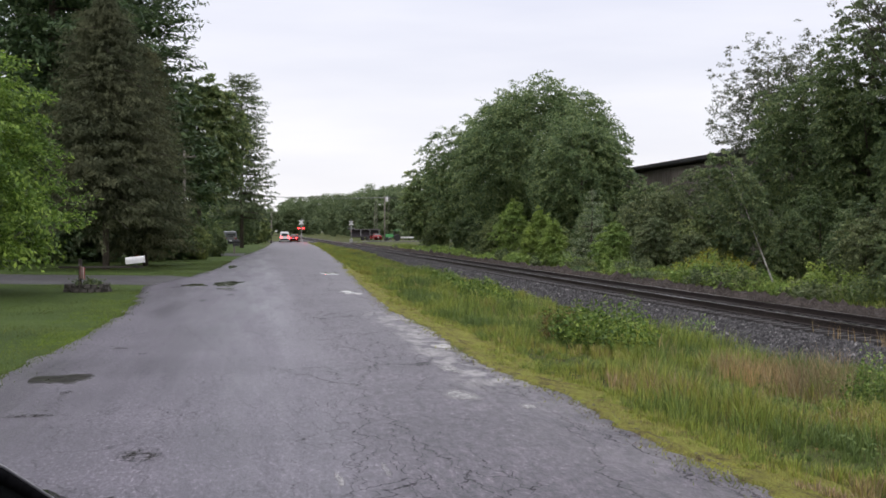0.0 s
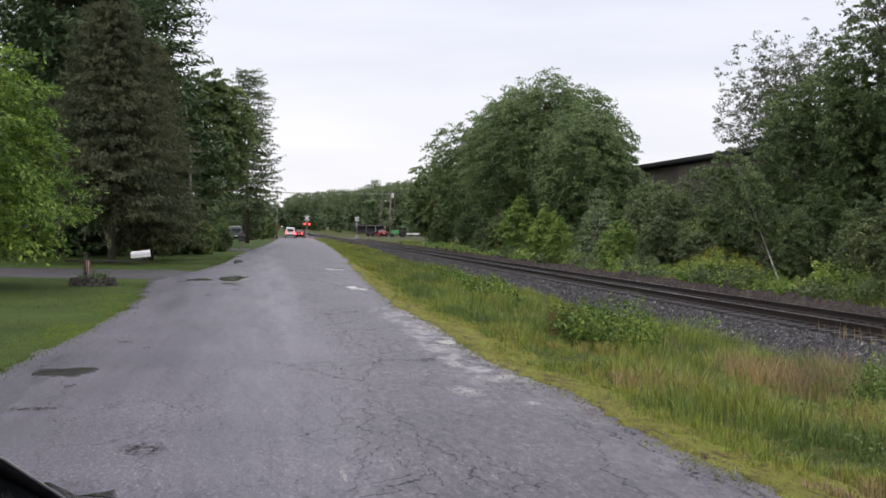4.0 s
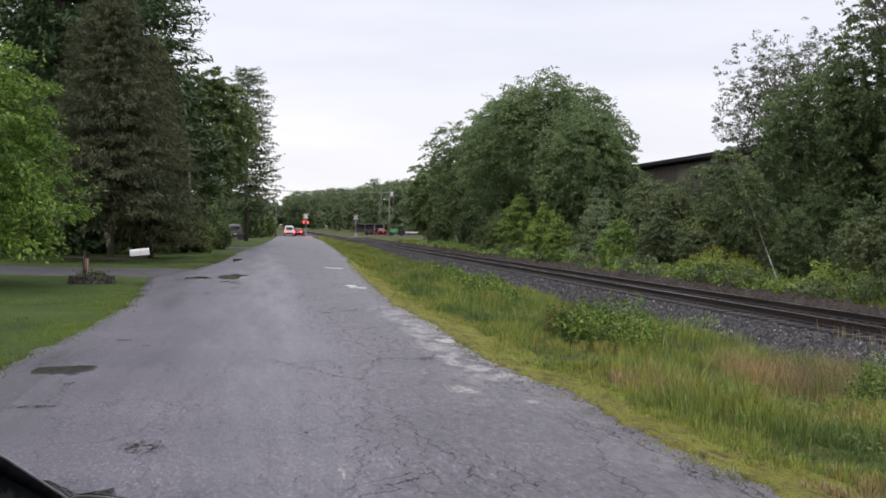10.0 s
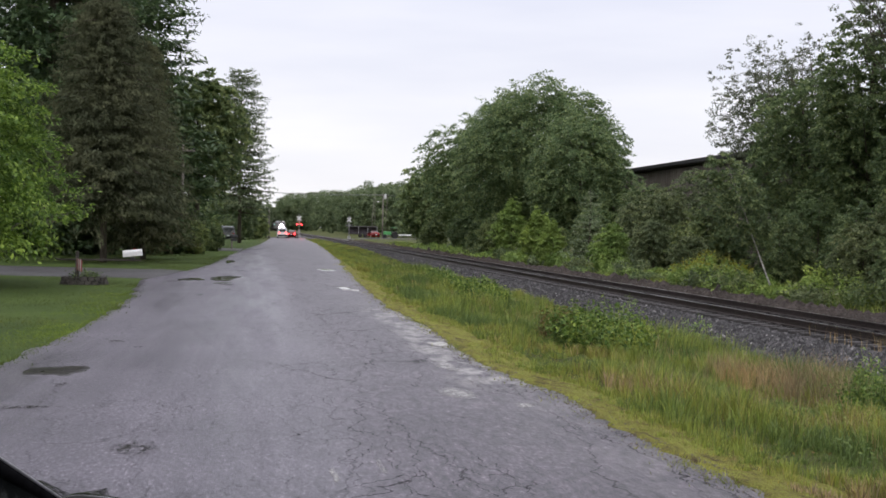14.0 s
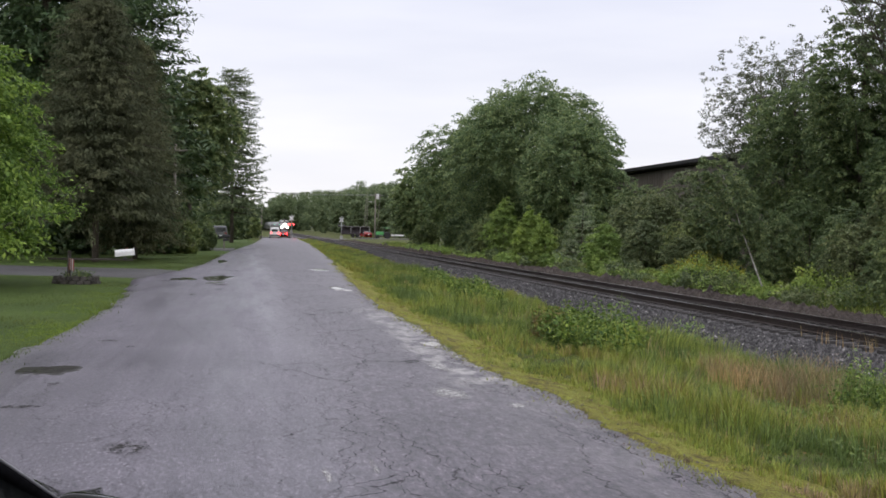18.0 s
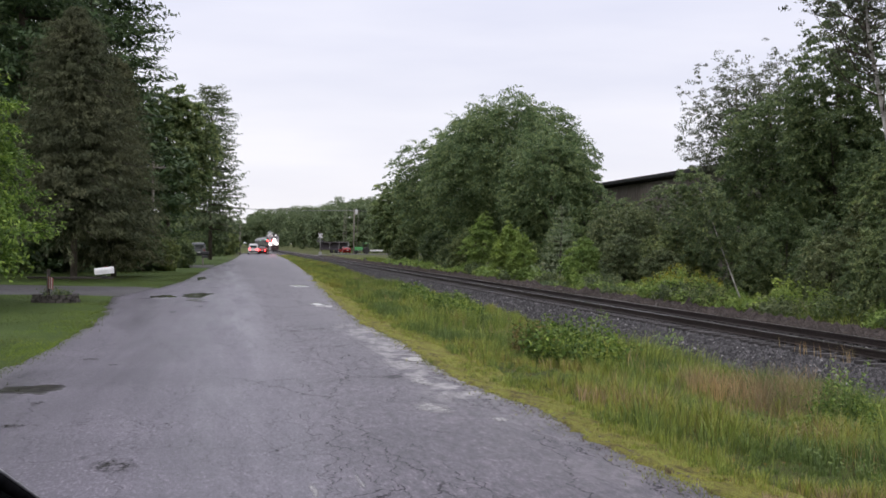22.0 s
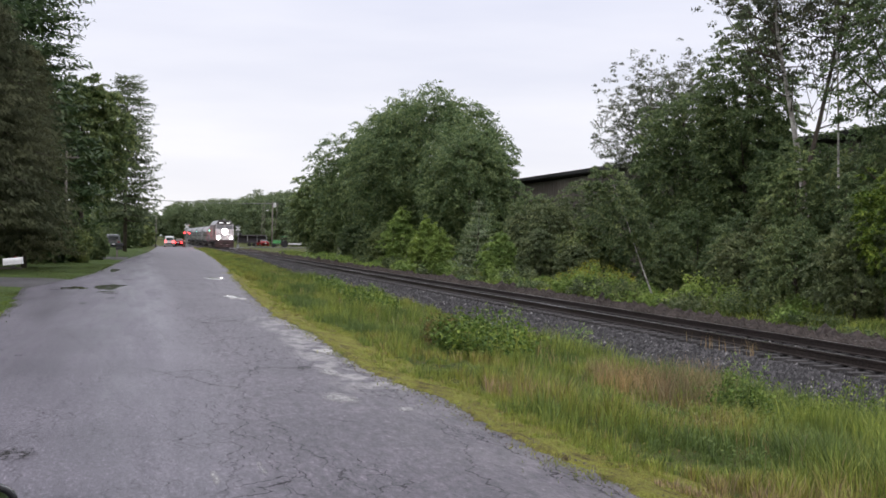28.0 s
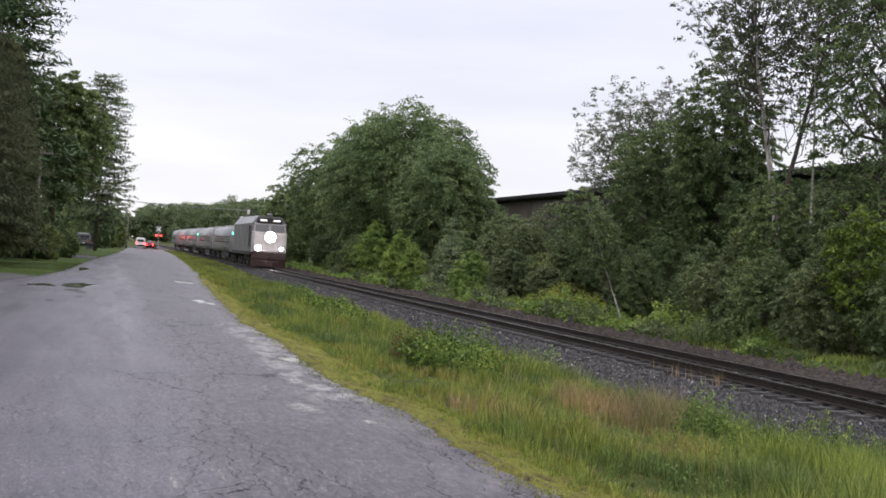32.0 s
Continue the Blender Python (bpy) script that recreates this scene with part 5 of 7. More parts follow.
def edge_grit(count, seed):
    """Loose grit and crumbs of asphalt along the broken road edge."""
    rng = np.random.default_rng(seed)
    y = 6 + 50 * rng.random(count) ** 1.7
    x = edge_r(y) + rng.normal(0.03, 0.14, count)
    s = rng.uniform(0.003, 0.011, count)
    z = np.array([max(land(a, b), road_height(a, b) if a < edge_r(b) + 0.1 else -9) for a, b in zip(x, y)]) + s * 0.3
    base = np.array([(1, 0, 0), (0, 1, 0), (-1, 0, 0), (0, -1, 0), (0, 0, 0.7), (0, 0, -0.7)], float)
    tri = np.array([(0, 1, 4), (1, 2, 4), (2, 3, 4), (3, 0, 4), (1, 0, 5), (2, 1, 5), (3, 2, 5), (0, 3, 5)])
    v = base[None] * s[:, None, None] * rng.uniform(0.6, 1.4, (count, 6, 3)) + np.stack([x, y, z], -1)[:, None]
    f = (tri[None] + 6 * np.arange(count)[:, None, None]).reshape(-1, 3)
    return tagged(sheet("road_grit", v.reshape(-1, 3), f, M_GRIT), "loose grit along the broken asphalt edge", "grit", kind="stuff")


edge_grit(6500, 2)


def leafy_cover(name, n, region, height, size, material, seed, label):
    """Low broad-leaved weeds scattered in drifts."""
    rng = np.random.default_rng(seed)
    x, y = region(rng, n)
    d = np.array([noise.noise(Vector((a * 0.7, b * 0.45, seed))) for a, b in zip(x, y)])
    x, y, d = x[d > 0.08], y[d > 0.08], d[d > 0.08]
    z = np.array([land(a, b) for a, b in zip(x, y)]) + height * (0.3 + 1.4 * d) * rng.random(len(x)) ** 0.6
    v, f = leaves(np.stack([x, y, z], 1), np.tile((0, 0, 1.0), (len(x), 1)), size * rng.uniform(0.5, 1.3, len(x)) * (1 + y / 60), rng, 0.5)
    return tagged(sheet(name, v, f, material), label, "weeds", kind="stuff")


leafy_cover("verge_weeds", 42000, verge(0.25, 1.04, 7, 60, 1.4), 0.3, 0.015, M_GRASS, 5, "broad-leaved green weeds in the verge")
leafy_cover("verge_weeds", 3500, verge(0.12, 0.9, 7, 50, 1.4), 0.2, 0.015, M_RUSSET, 6, "yellow and reddish weed leaves in the verge")


def lawn_region(y0, y1, wide, power):
    def region(rng, n):
        y = y0 + (y1 - y0) * rng.random(n) ** power
        return edge_l(y) - 0.07 - wide * rng.random(n) ** 1.3, y
    return region


def off_drive(x, y):
    c = np.interp(-x, (3.2, 24), (39.6, 42.0))
    d = np.interp(-x, (2.5, 24), (46.8, 49.5))
    return (y < c) | (y > d)


meadow("lawn_grass", 90000, lawn_region(13, 72, 8, 1.4), 0.05, 0.007, M_LAWN, 7, "short mown green lawn grass", 0.3, 0.6, off_drive)
meadow("short_dry_grass", 8000, lawn_region(13, 36, 0.9, 1.2), 0.05, 0.006, M_LAWNEDGE, 8, "lighter green grass along the lawn's asphalt edge", 0.25, 0.7, off_drive)
meadow("short_dry_grass", 6000, lawn_region(13, 24, 0.6, 1.0), 0.045, 0.005, M_LAWNEDGE, 18, "paler yellow-green grass at the lawn's asphalt edge", 0.25, 0.9)


def far_strip(rng, n):
    y = 20 + 150 * rng.random(n) ** 1.5
    return 17.55 + 2.6 * rng.random(n) ** 0.8 + 0.3 * np.sin(y * 0.8), y


meadow("trackside_weeds", 26000, far_strip, 0.33, 0.010, M_GRASS, 9, "rank green weeds along the far side of the railway", 0.3, 0.9)
leafy_cover("trackside_cover", 34000, lambda rng, n: (far_strip(rng, n)[0], 31 + 110 * rng.random(n) ** 1.4), 0.6, 0.045, M_SAPLING, 9, "low leafy weeds along the far side of the railway")


def weed_patch(name, x, y, rx, ry, h, n, size, material, seed, label, flower=None):
    """A clump of leafy stems; a flowering one carries plumes at the tips."""
    rng = np.random.default_rng(seed)
    t = empty(name, pose(x, y, land(x, y)), label, "weeds")
    bm = bmesh.new()
    P, A = [], []
    tips = []
    for k in range(n):
        a, q = rng.uniform(0, 6.28), rng.random() ** 0.5
        sx, sy = rx * q * math.cos(a), ry * q * math.sin(a)
        hh = h * rng.uniform(0.58, 1.12) * (1 - 0.4 * q * q)
        ex, ey = sx + rng.normal(0, 0.12) * h, sy + rng.normal(0, 0.12) * h
        tube(bm, [(sx, sy, -0.05), ((sx + ex) / 2, (sy + ey) / 2, hh * 0.55), (ex, ey, hh)], [0.007, 0.005, 0.003], 4, False)
        m = 26
        u = rng.random(m) ** 0.8
        pts = np.stack([sx + (ex - sx) * u, sy + (ey - sy) * u, hh * (0.12 + 0.88 * u)], 1) + rng.normal(0, 0.06, (m, 3)) * np.array([1.3, 1.3, 0.5])
        P.append(pts)
        A.append(np.tile((0, 0, 1.0), (m, 1)))
        tips.append((ex, ey, hh))
    tagged(part("stalk_tuft", bm, M_GRASS, t), kind="stuff")
    P = np.concatenate(P)
    P[:, 2] = np.maximum(P[:, 2], 0.02)
    v, f = leaves(P, np.concatenate(A), size * rng.uniform(0.6, 1.2, len(P)), rng, 0.5)
    sheet("foliage", v, f, material, t)
    if flower:
        tp = np.repeat(np.array(tips), 14, 0) + rng.normal(0, 0.07, (len(tips) * 14, 3)) * np.array([1, 1, 1.2])
        v, f = leaves(tp, np.tile((0, 0, 1.0), (len(tp), 1)), 0.04 * rng.uniform(0.7, 1.3, len(tp)), rng, 0.6)
        tagged(sheet("plume_cluster", v, f, flower, t), "yellow flower plumes", kind="stuff")
    return t


weed_patch("weed_bush", 5.95, 20.6, 0.8, 1.5, 0.90, 160, 0.046, M_WEED, 1, "leafy green weed bush with reddish stems in the verge")
weed_patch("weed_bush", 5.4, 21.2, 0.35, 0.5, 0.75, 36, 0.04, M_RUSSET, 8, "reddish-leaved weed beside the green bush")
weed_patch("weed_bush", 6.8, 36.5, 0.6, 3.0, 0.75, 110, 0.05, M_WEED, 2, "low green leafy weeds in the verge")
weed_patch("weed_bush", 6.9, 44.5, 0.6, 4.0, 0.75, 110, 0.06, M_WEED, 3, "low green leafy weeds in the verge")
weed_patch("weed_bush", 7.3, 13.6, 0.35, 0.5, 0.72, 60, 0.03, M_WEED, 4, "tall dark green weeds in the verge")
weed_patch("weed_bush", 9.3, 14.2, 0.9, 0.9, 0.75, 80, 0.028, M_WEED, 5, "bright green weeds beside the ballast")
weed_patch("goldenrod", 18.9, 48.5, 1.1, 3.6, 1.2, 90, 0.08, M_SAPLING, 6, "stand of goldenrod with yellow plumes", M_GOLD)
weed_patch("goldenrod", 19.0, 38.0, 0.8, 2.6, 1.2, 50, 0.08, M_SAPLING, 7, "green weeds with a few yellow plumes")
for k in range(24):
    y = 21.5 + 3.1 * k + 0.02 * k * k
    weed_patch("weed_bush", 18.4 + 0.45 * math.sin(2.3 * k), y, 0.75, 1.7, (0.7 + 0.35 * math.sin(1.7 * k + 1)) * (0.5 if k < 4 else 1.0), 46, (0.035 if k < 4 else 0.05) + 0.0005 * y, (M_SAPLING if k > 3 else M_DARK, M_SHRUB, M_GREY if k > 3 else M_DARK)[k % 3], 20 + k,
               "low dark green weeds along the railway" if k < 4 else ("bright green leafy weeds along the railway", "dark green leafy weeds along the railway", "grey-green leafy weeds along the railway")[k % 3])
for k, (x, y) in enumerate(((9.9, 26.6), (9.2, 24.0), (9.6, 30.5), (9.9, 18.2))):
    weed_patch("weed", x, y, 0.12, 0.12, 0.9, 4, 0.04, M_SAPLING, 40 + k, "single tall green weed at the ballast edge")

# ---- buildings ----
M_SIDING = surface("weathered_siding", (0.13, 0.11, 0.095), (0.21, 0.185, 0.165), 5, 0.8, coarse=0.3, bump=0.2, stretch=(1, 1, 0.2), rand=0.12)
M_ROOF = surface("dark_roof_sheet", (0.014, 0.013, 0.015), (0.034, 0.032, 0.034), 6, 0.7, bump=0.2)


def warehouse(ax, ay, bx, by, h, deep):
    """A long low shed clad in ribbed panels, with a dark roof edge."""
    L = math.hypot(bx - ax, by - ay)
    z0 = -0.6
    t = empty("warehouse", Matrix.Translation((ax, ay, z0)) @ Matrix.Rotation(math.atan2(by - ay, bx - ax), 4, "Z"), "long grey-brown clad shed with a dark flat roof edge", "building")
    H = h - z0
    bm = bmesh.new()
    box(bm, (L - 0.1, deep - 0.1, H - 0.4), (L / 2, deep / 2 + 0.12, (H - 0.4) / 2))
    part("wall", bm, M_SIDING, t)
    n = int(L // 2.4)
    w = L / n
    bm = bmesh.new()
    prof = [(-w / 2 + 0.01, 0.03)]
    for k in range(6):
        c = -w / 2 + (k + 0.5) * w / 6
        prof += [(c - 0.05, 0.0), (c - 0.025, -0.04), (c + 0.025, -0.04), (c + 0.05, 0.0)]
    prof += [(w / 2 - 0.01, 0.03)]
    low, high = ([bm.verts.new((x, y, z)) for x, y in prof] for z in (0, H - 0.5))
    bm.faces.new(low), bm.faces.new(list(reversed(high)))
    for k in range(len(prof)):
        q = (k + 1) % len(prof)
        bm.faces.new((low[q], low[k], high[k], high[q]))
    bmesh.ops.recalc_face_normals(bm, faces=bm.faces)
    first = part("panel", bm, M_SIDING, t)
    first.matrix_basis = pose(w / 2, 0.06, 0)
    for k in range(1, n):
        again(first, pose(w * (k + 0.5), 0.06, 0))
    bm = bmesh.new()
    box(bm, (L + 0.8, deep + 0.8, 0.22), (L / 2, deep / 2, H - 0.25), 0.03)
    part("roof", bm, M_ROOF, t)
    bm = bmesh.new()
    box(bm, (L + 0.9, 0.12, 0.26), (L / 2, -0.47, H - 0.16), 0.02)
    part("fascia", bm, M_ROOF, t)
    return t


warehouse(30.3, 106.0, 30.3, 24.0, 6.85, 24)


# ---- by the lawn ----
def mailbox_on_post():
    t = empty("mailbox", pose(-4.87, 35.0, 0.0), "white arched mailbox on a dark timber arm", "mailbox")
    bm = bmesh.new()
    box(bm, (0.09, 0.09, 1.0), (0, 0, 0.42), 0.012)
    part("post", bm, M_DARKWOOD, t)
    bm = bmesh.new()
    box(bm, (2.35, 0.06, 0.055), (0.55, 0, 0.69), 0.01)
    part("arm", bm, M_DARKWOOD, t)
    bm = bmesh.new()
    box(bm, (0.1, 0.14, 0.06), (1.5, 0, 0.735), 0.008)
    part("bracket", bm, M_BLACK, t)
    bm = bmesh.new()
    prof = [(-0.11, 0.0), (-0.11, 0.14)] + [(0.11 * math.cos(a), 0.14 + 0.11 * math.sin(a)) for a in np.linspace(math.pi, 0, 9)[1:-1]] + [(0.11, 0.14), (0.11, 0.0)]
    a = [bm.verts.new((1.24, y, 0.79 + z * 0.74)) for y, z in prof]
    b = [bm.verts.new((1.74, y, 0.80 + z * 0.74)) for y, z in prof]
    bm.faces.new(list(reversed(a))), bm.faces.new(b)
    for i in range(len(prof)):
        j = (i + 1) % len(prof)
        bm.faces.new((a[i], a[j], b[j], b[i]))
    bmesh.ops.recalc_face_normals(bm, faces=bm.faces)
    body = part("box", bm, M_WHITE, t)
    bm = bmesh.new()
    c = [bm.verts.new((1.741 + dx, y * 1.05, 0.795 + z * 0.78)) for dx in (0, 0.02) for y, z in prof]
    k = len(prof)
    bm.faces.new(list(reversed(c[:k]))), bm.faces.new(c[k:])
    for i in range(k):
        j = (i + 1) % k
        bm.faces.new((c[i], c[j], c[k + j], c[k + i]))
    bmesh.ops.recalc_face_normals(bm, faces=bm.faces)
    part("door", bm, M_WHITE, body)
    mid = Matrix.Translation((1.49, 0, 0.82))
    body.matrix_basis = mid @ Matrix.Rotation(radians(-5), 4, "Y") @ mid.inverted()      # it leans on its bracket
    bm = bmesh.new()
    box(bm, (0.05, 0.012, 0.16), (1.55, 0.12, 0.93), 0.003)
    part("flag", bm, surface("red_plastic", (0.25, 0.03, 0.03), (0.35, 0.05, 0.04), 20, 0.5), body)
    return t


mailbox_on_post()


def planter():
    t = empty("stone_planter", pose(-4.72, 35.3, 0.0), "low ring of dark fieldstones planted with weeds", "planter")
    rng = random.Random(4)
    meshes = []
    for k in range(5):
        bm = bmesh.new()
        box(bm, (0.19, 0.13, 0.13), (0, 0, 0), 0.03)
        for v in bm.verts:
            v.co += Vector([rng.uniform(-0.018, 0.018) for _ in range(3)])
        meshes.append(bm)
    made = [part("stone", bm, M_STONE, t) for bm in meshes]
    spots = [(c, k) for c in range(2) for k in range(19)]
    for i, (c, k) in enumerate(spots):
        a = 2 * math.pi * (k + 0.5 * c) / 19
        r = 0.58 - 0.03 * c
        m = pose(r * math.cos(a), 0.8 * r * math.sin(a), 0.03 + 0.11 * c, rng.uniform(-5, 5), rng.uniform(-5, 5), math.degrees(a) + 90 + rng.uniform(-8, 8))
        if i < 5:
            made[i].matrix_basis = m
        else:
            again(made[i % 5], m)
    bm = bmesh.new()
    blob(bm, ragged(0, 0, 0.5, 0.4, 3, 0.05), -0.05, 0.17)
    part("soil", bm, M_SOIL, t)
    return t


planter()
weed_patch("planter_weeds", -4.72, 35.2, 0.45, 0.35, 0.27, 20, 0.04, M_SHRUB, 61, "small green plants growing in the stone planter").location.z += 0.15


def little_flag():
    t = empty("garden_flag", pose(-4.86, 34.75, 0.12), "small faded red and white striped flag on a stick", "flag")
    bm = bmesh.new()
    tube(bm, [(0, 0, 0), (0, 0, 0.68)], [0.008, 0.006], 6)
    part("stick", bm, M_POLE, t)
    red, white = surface("faded_red_cloth", (0.22, 0.05, 0.05), (0.32, 0.09, 0.08), 30, 0.9), surface("faded_white_cloth", (0.42, 0.38, 0.36), (0.55, 0.5, 0.48), 30, 0.9)
    for k in range(5):
        bm = bmesh.new()
        x0, x1 = 0.01 + 0.028 * k, 0.01 + 0.028 * (k + 1)
        for j in range(6):
            z0, z1 = 0.62 - 0.055 * j, 0.62 - 0.055 * (j + 1)
            w = lambda x, z: 0.025 * math.sin(30 * x + 4 * z) + 0.004
            vs = [bm.verts.new((x, w(x, z) + o, z - 0.35 * x)) for o in (0, 0.004) for x, z in ((x0, z0), (x1, z0), (x1, z1), (x0, z1))]
            for q in ((0, 1, 2, 3), (7, 6, 5, 4), (0, 4, 5, 1), (2, 6, 7, 3)):
                bm.faces.new([vs[i] for i in q])
        part("stripe", bm, red if k % 2 == 0 else white, t)


little_flag()


# ---- poles ----
def utility_pole(x, y, h, label, arms=1, transformer=False, r=0.15):
    t = empty("utility_pole", pose(x, y, land(x, y)), label, "utility pole")
    bm = bmesh.new()
    tube(bm, [(0, 0, -0.3), (0, 0, h * 0.5), (0.02, 0, h)], [r, r * 0.85, r * 0.68], 10)
    part("pole", bm, M_POLE, t)
    for k in range(arms):
        bm = bmesh.new()
        box(bm, (2.0, 0.1, 0.12), (0, -0.14, h - 0.5 - 0.9 * k), 0.012)
        arm = part("crossarm", bm, M_POLE, t)
        for q in (-0.85, -0.35, 0.35, 0.85):
            bm = bmesh.new()
            cyl(bm, 0.04, 0.14, (q, -0.14, h - 0.37 - 0.9 * k), sides=8, r2=0.025)
            part("insulator", bm, M_STEEL, arm)
    if transformer:
        bm = bmesh.new()
        cyl(bm, 0.3, 0.95, (0.45, 0, h - 0.75), sides=16, bevel=0.05)
        tr = part("transformer", bm, M_WHITE, t, "pale grey steel transformer drum")
        bm = bmesh.new()
        cyl(bm, 0.05, 0.25, (0.45, 0, h - 0.16), sides=8)
        part("bushing", bm, M_STEEL, tr)
        bm = bmesh.new()
        tube(bm, [(0, 0, h - 1.9), (-0.5, -0.2, h - 1.75), (-0.9, -0.3, h - 1.8)], [0.03, 0.03, 0.03], 6)
        lamp = part("lamp_arm", bm, M_STEEL, t)
        bm = bmesh.new()
        box(bm, (0.5, 0.2, 0.14), (-1.05, -0.33, h - 1.84), 0.04)
        part("lamp_head", bm, M_WHITE, lamp)
    return t


utility_pole(25.9, 249, 9.3, "grey timber utility pole with a transformer drum", 1, True, 0.17)
utility_pole(-5.75, 99, 8.2, "weathered utility pole among the roadside trees", 1)
utility_pole(-7.0, 238, 9.4, "timber utility pole in the roadside trees", 1)


def wire(a, b, sag, label="thin grey overhead power cable"):
    bm = bmesh.new()
    pts = [(a[0] + (b[0] - a[0]) * u, a[1] + (b[1] - a[1]) * u, a[2] + (b[2] - a[2]) * u - 4 * sag * u * (1 - u)) for u in np.linspace(0, 1, 15)]
    tube(bm, pts, [0.036] * 15, 5, False)
    return tagged(part("power_cable", bm, M_CABLE), label, "cable")


for q in (-0.85, -0.35, 0.85):
    wire((25.9 + q, 248.9, 8.55), (-7.0 + q, 237.9, 8.75), 0.35)
wire((26.7, 249, 8.5), (70, 262, 8.6), 0.6)


def street_lamp(x, y, h):
    t = empty("street_lamp", pose(x, y, land(x, y)), "slim weathered lamp post with a short arm", "street lamp")
    bm = bmesh.new()
    tube(bm, [(0, 0, -0.2), (0, 0, h)], [0.16, 0.11], 9)
    part("pole", bm, M_POLE, t)
    bm = bmesh.new()
    tube(bm, [(0, 0, h - 0.2), (-0.5, 0, h + 0.1), (-0.9, 0, h + 0.05)], [0.03, 0.03, 0.03], 6)
    arm = part("arm", bm, M_STEEL, t)
    bm = bmesh.new()
    box(bm, (0.5, 0.22, 0.14), (-1.05, 0, h + 0.03), 0.04)
    part("lamp_head", bm, M_STEEL, arm)


street_lamp(2.45, 216, 5.4)


def dark_mailbox(x, y):
    t = empty("mailbox", pose(x, y, land(x, y)), "dark mailbox on a timber post beside the driveway", "mailbox")
    bm = bmesh.new()
    box(bm, (0.12, 0.12, 1.6), (0, 0, 0.6), 0.012)
    part("post", bm, M_POLE, t)
    bm = bmesh.new()
    box(bm, (0.55, 0.22, 0.26), (0.18, -0.02, 1.0), 0.06)
    part("box", bm, M_BLACK, t)
    bm = bmesh.new()
    box(bm, (0.5, 0.14, 0.2), (0.15, 0.0, 0.72), 0.02)
    part("paper_tube", bm, M_BLACK, t)


dark_mailbox(-1.75, 95.5)

# ---- level crossing ----
M_RED_LAMP = glow("lit_red_lens", (1.0, 0.03, 0.03), 14.0)
M_RED_DIM = glow("small_lit_red_lens", (1.0, 0.03, 0.03), 5.0)
M_RED_PAINT = surface("red_reflective_paint", (0.35, 0.03, 0.03), (0.5, 0.05, 0.045), 14, 0.4, bump=0.05)


def crossing_signal(x, y, face, arm, label):
    """Mast with crossbuck, two lamps on round shields, base, gate machine and lowered arm."""
    t = empty("crossing_signal", pose(x, y, land(x, y) + 0.02, 0, 0, face), label, "crossing signal", "signals at the level crossing")
    bm = bmesh.new()
    box(bm, (0.55, 0.55, 0.7), (0, 0, 0.25), 0.04)
    part("base", bm, M_STEEL, t)
    bm = bmesh.new()
    cyl(bm, 0.065, 4.0, (0, 0, 2.3), sides=10)
    part("mast", bm, M_STEEL, t)
    for s in (1, -1):
        bm = bmesh.new()
        box(bm, (1.15, 0.03, 0.2), (0, 0, 0), 0.006)
        b = part("crossbuck_board", bm, M_WHITE, t)
        b.matrix_basis = pose(0, -0.10 - 0.035 * (s > 0), 3.75, 0, 45 * s, 0)
    bm = bmesh.new()
    box(bm, (1.1, 0.06, 0.08), (0, -0.02, 2.65), 0.01)
    part("lamp_bar", bm, M_STEEL, t)
    for q in (-0.42, 0.42):
        bm = bmesh.new()
        cyl(bm, 0.27, 0.03, (q, -0.08, 2.65), "y", 20)
        shield = part("lamp_shield", bm, M_BLACK, t)
        bm = bmesh.new()
        cyl(bm, 0.16, 0.06, (q, -0.125, 2.65), "y", 18, bevel=0.012)
        part("lens", bm, M_RED_LAMP, shield, "glowing red flasher lens")
        bm = bmesh.new()
        tube(bm, [(q, -0.1, 2.84), (q, -0.38, 2.83)], [0.02, 0.15], 10, False)
        part("hood", bm, M_BLACK, shield)
    bm = bmesh.new()
    cyl(bm, 0.14, 0.14, (0, 0, 4.38), sides=14, r2=0.05)
    part("bell", bm, M_STEEL, t)
    if arm:
        bm = bmesh.new()
        box(bm, (0.4, 0.5, 0.7), (0, 0.3, 1.15), 0.04)
        part("gate_machine", bm, M_STEEL, t)
        sgn = 1 if arm > 0 else -1
        n = 8
        for k in range(n):
            bm = bmesh.new()
            w = abs(arm) / n
            box(bm, (w, 0.05, 0.12), (sgn * (0.3 + w * (k + 0.5)), 0.3, 1.15), 0.006)
            seg = part("gate_band", bm, M_RED_PAINT if k % 2 else M_WHITE, t)
            if k % 3 == 2:
                bm = bmesh.new()
                cyl(bm, 0.06, 0.07, (sgn * (0.3 + w * (k + 0.5)), 0.27, 1.27), "y", 10)
                part("gate_lamp", bm, M_RED_DIM, seg)


crossing_signal(8.15, 228.6, 0, -3.4, "railway crossing signal with white crossbuck and glowing red lamps")
flash = new("flasher_light", bpy.data.lights.new("flasher_light", "POINT"))
flash.data.energy, flash.data.color, flash.data.shadow_soft_size = 220.0, (1.0, 0.06, 0.05), 0.6
flash.location = (8.6, 229.1, 2.4)
crossing_signal(18.3, 239.5, 180, 0, "railway crossing signal seen from behind its crossbuck")


# ---- vehicles ----
def car_paint(name, dark, light, rough=0.16, gloss=0.3):
    m = surface(name, dark, light, 40, rough, 0.0, bump=0.0, coarse=1.0, stain=(0.85, 0.84, 0.82))
    m.node_tree.nodes["Principled BSDF"].inputs["Specular IOR Level"].default_value = gloss
    return m


def glass_material(name, tint):
    m, n, l, p = nodes_of(name)
    p.inputs["Base Color"].default_value = (*tint, 1)
    p.inputs["Roughness"].default_value = 0.04
    p.inputs["Specular IOR Level"].default_value = 0.7
    return m


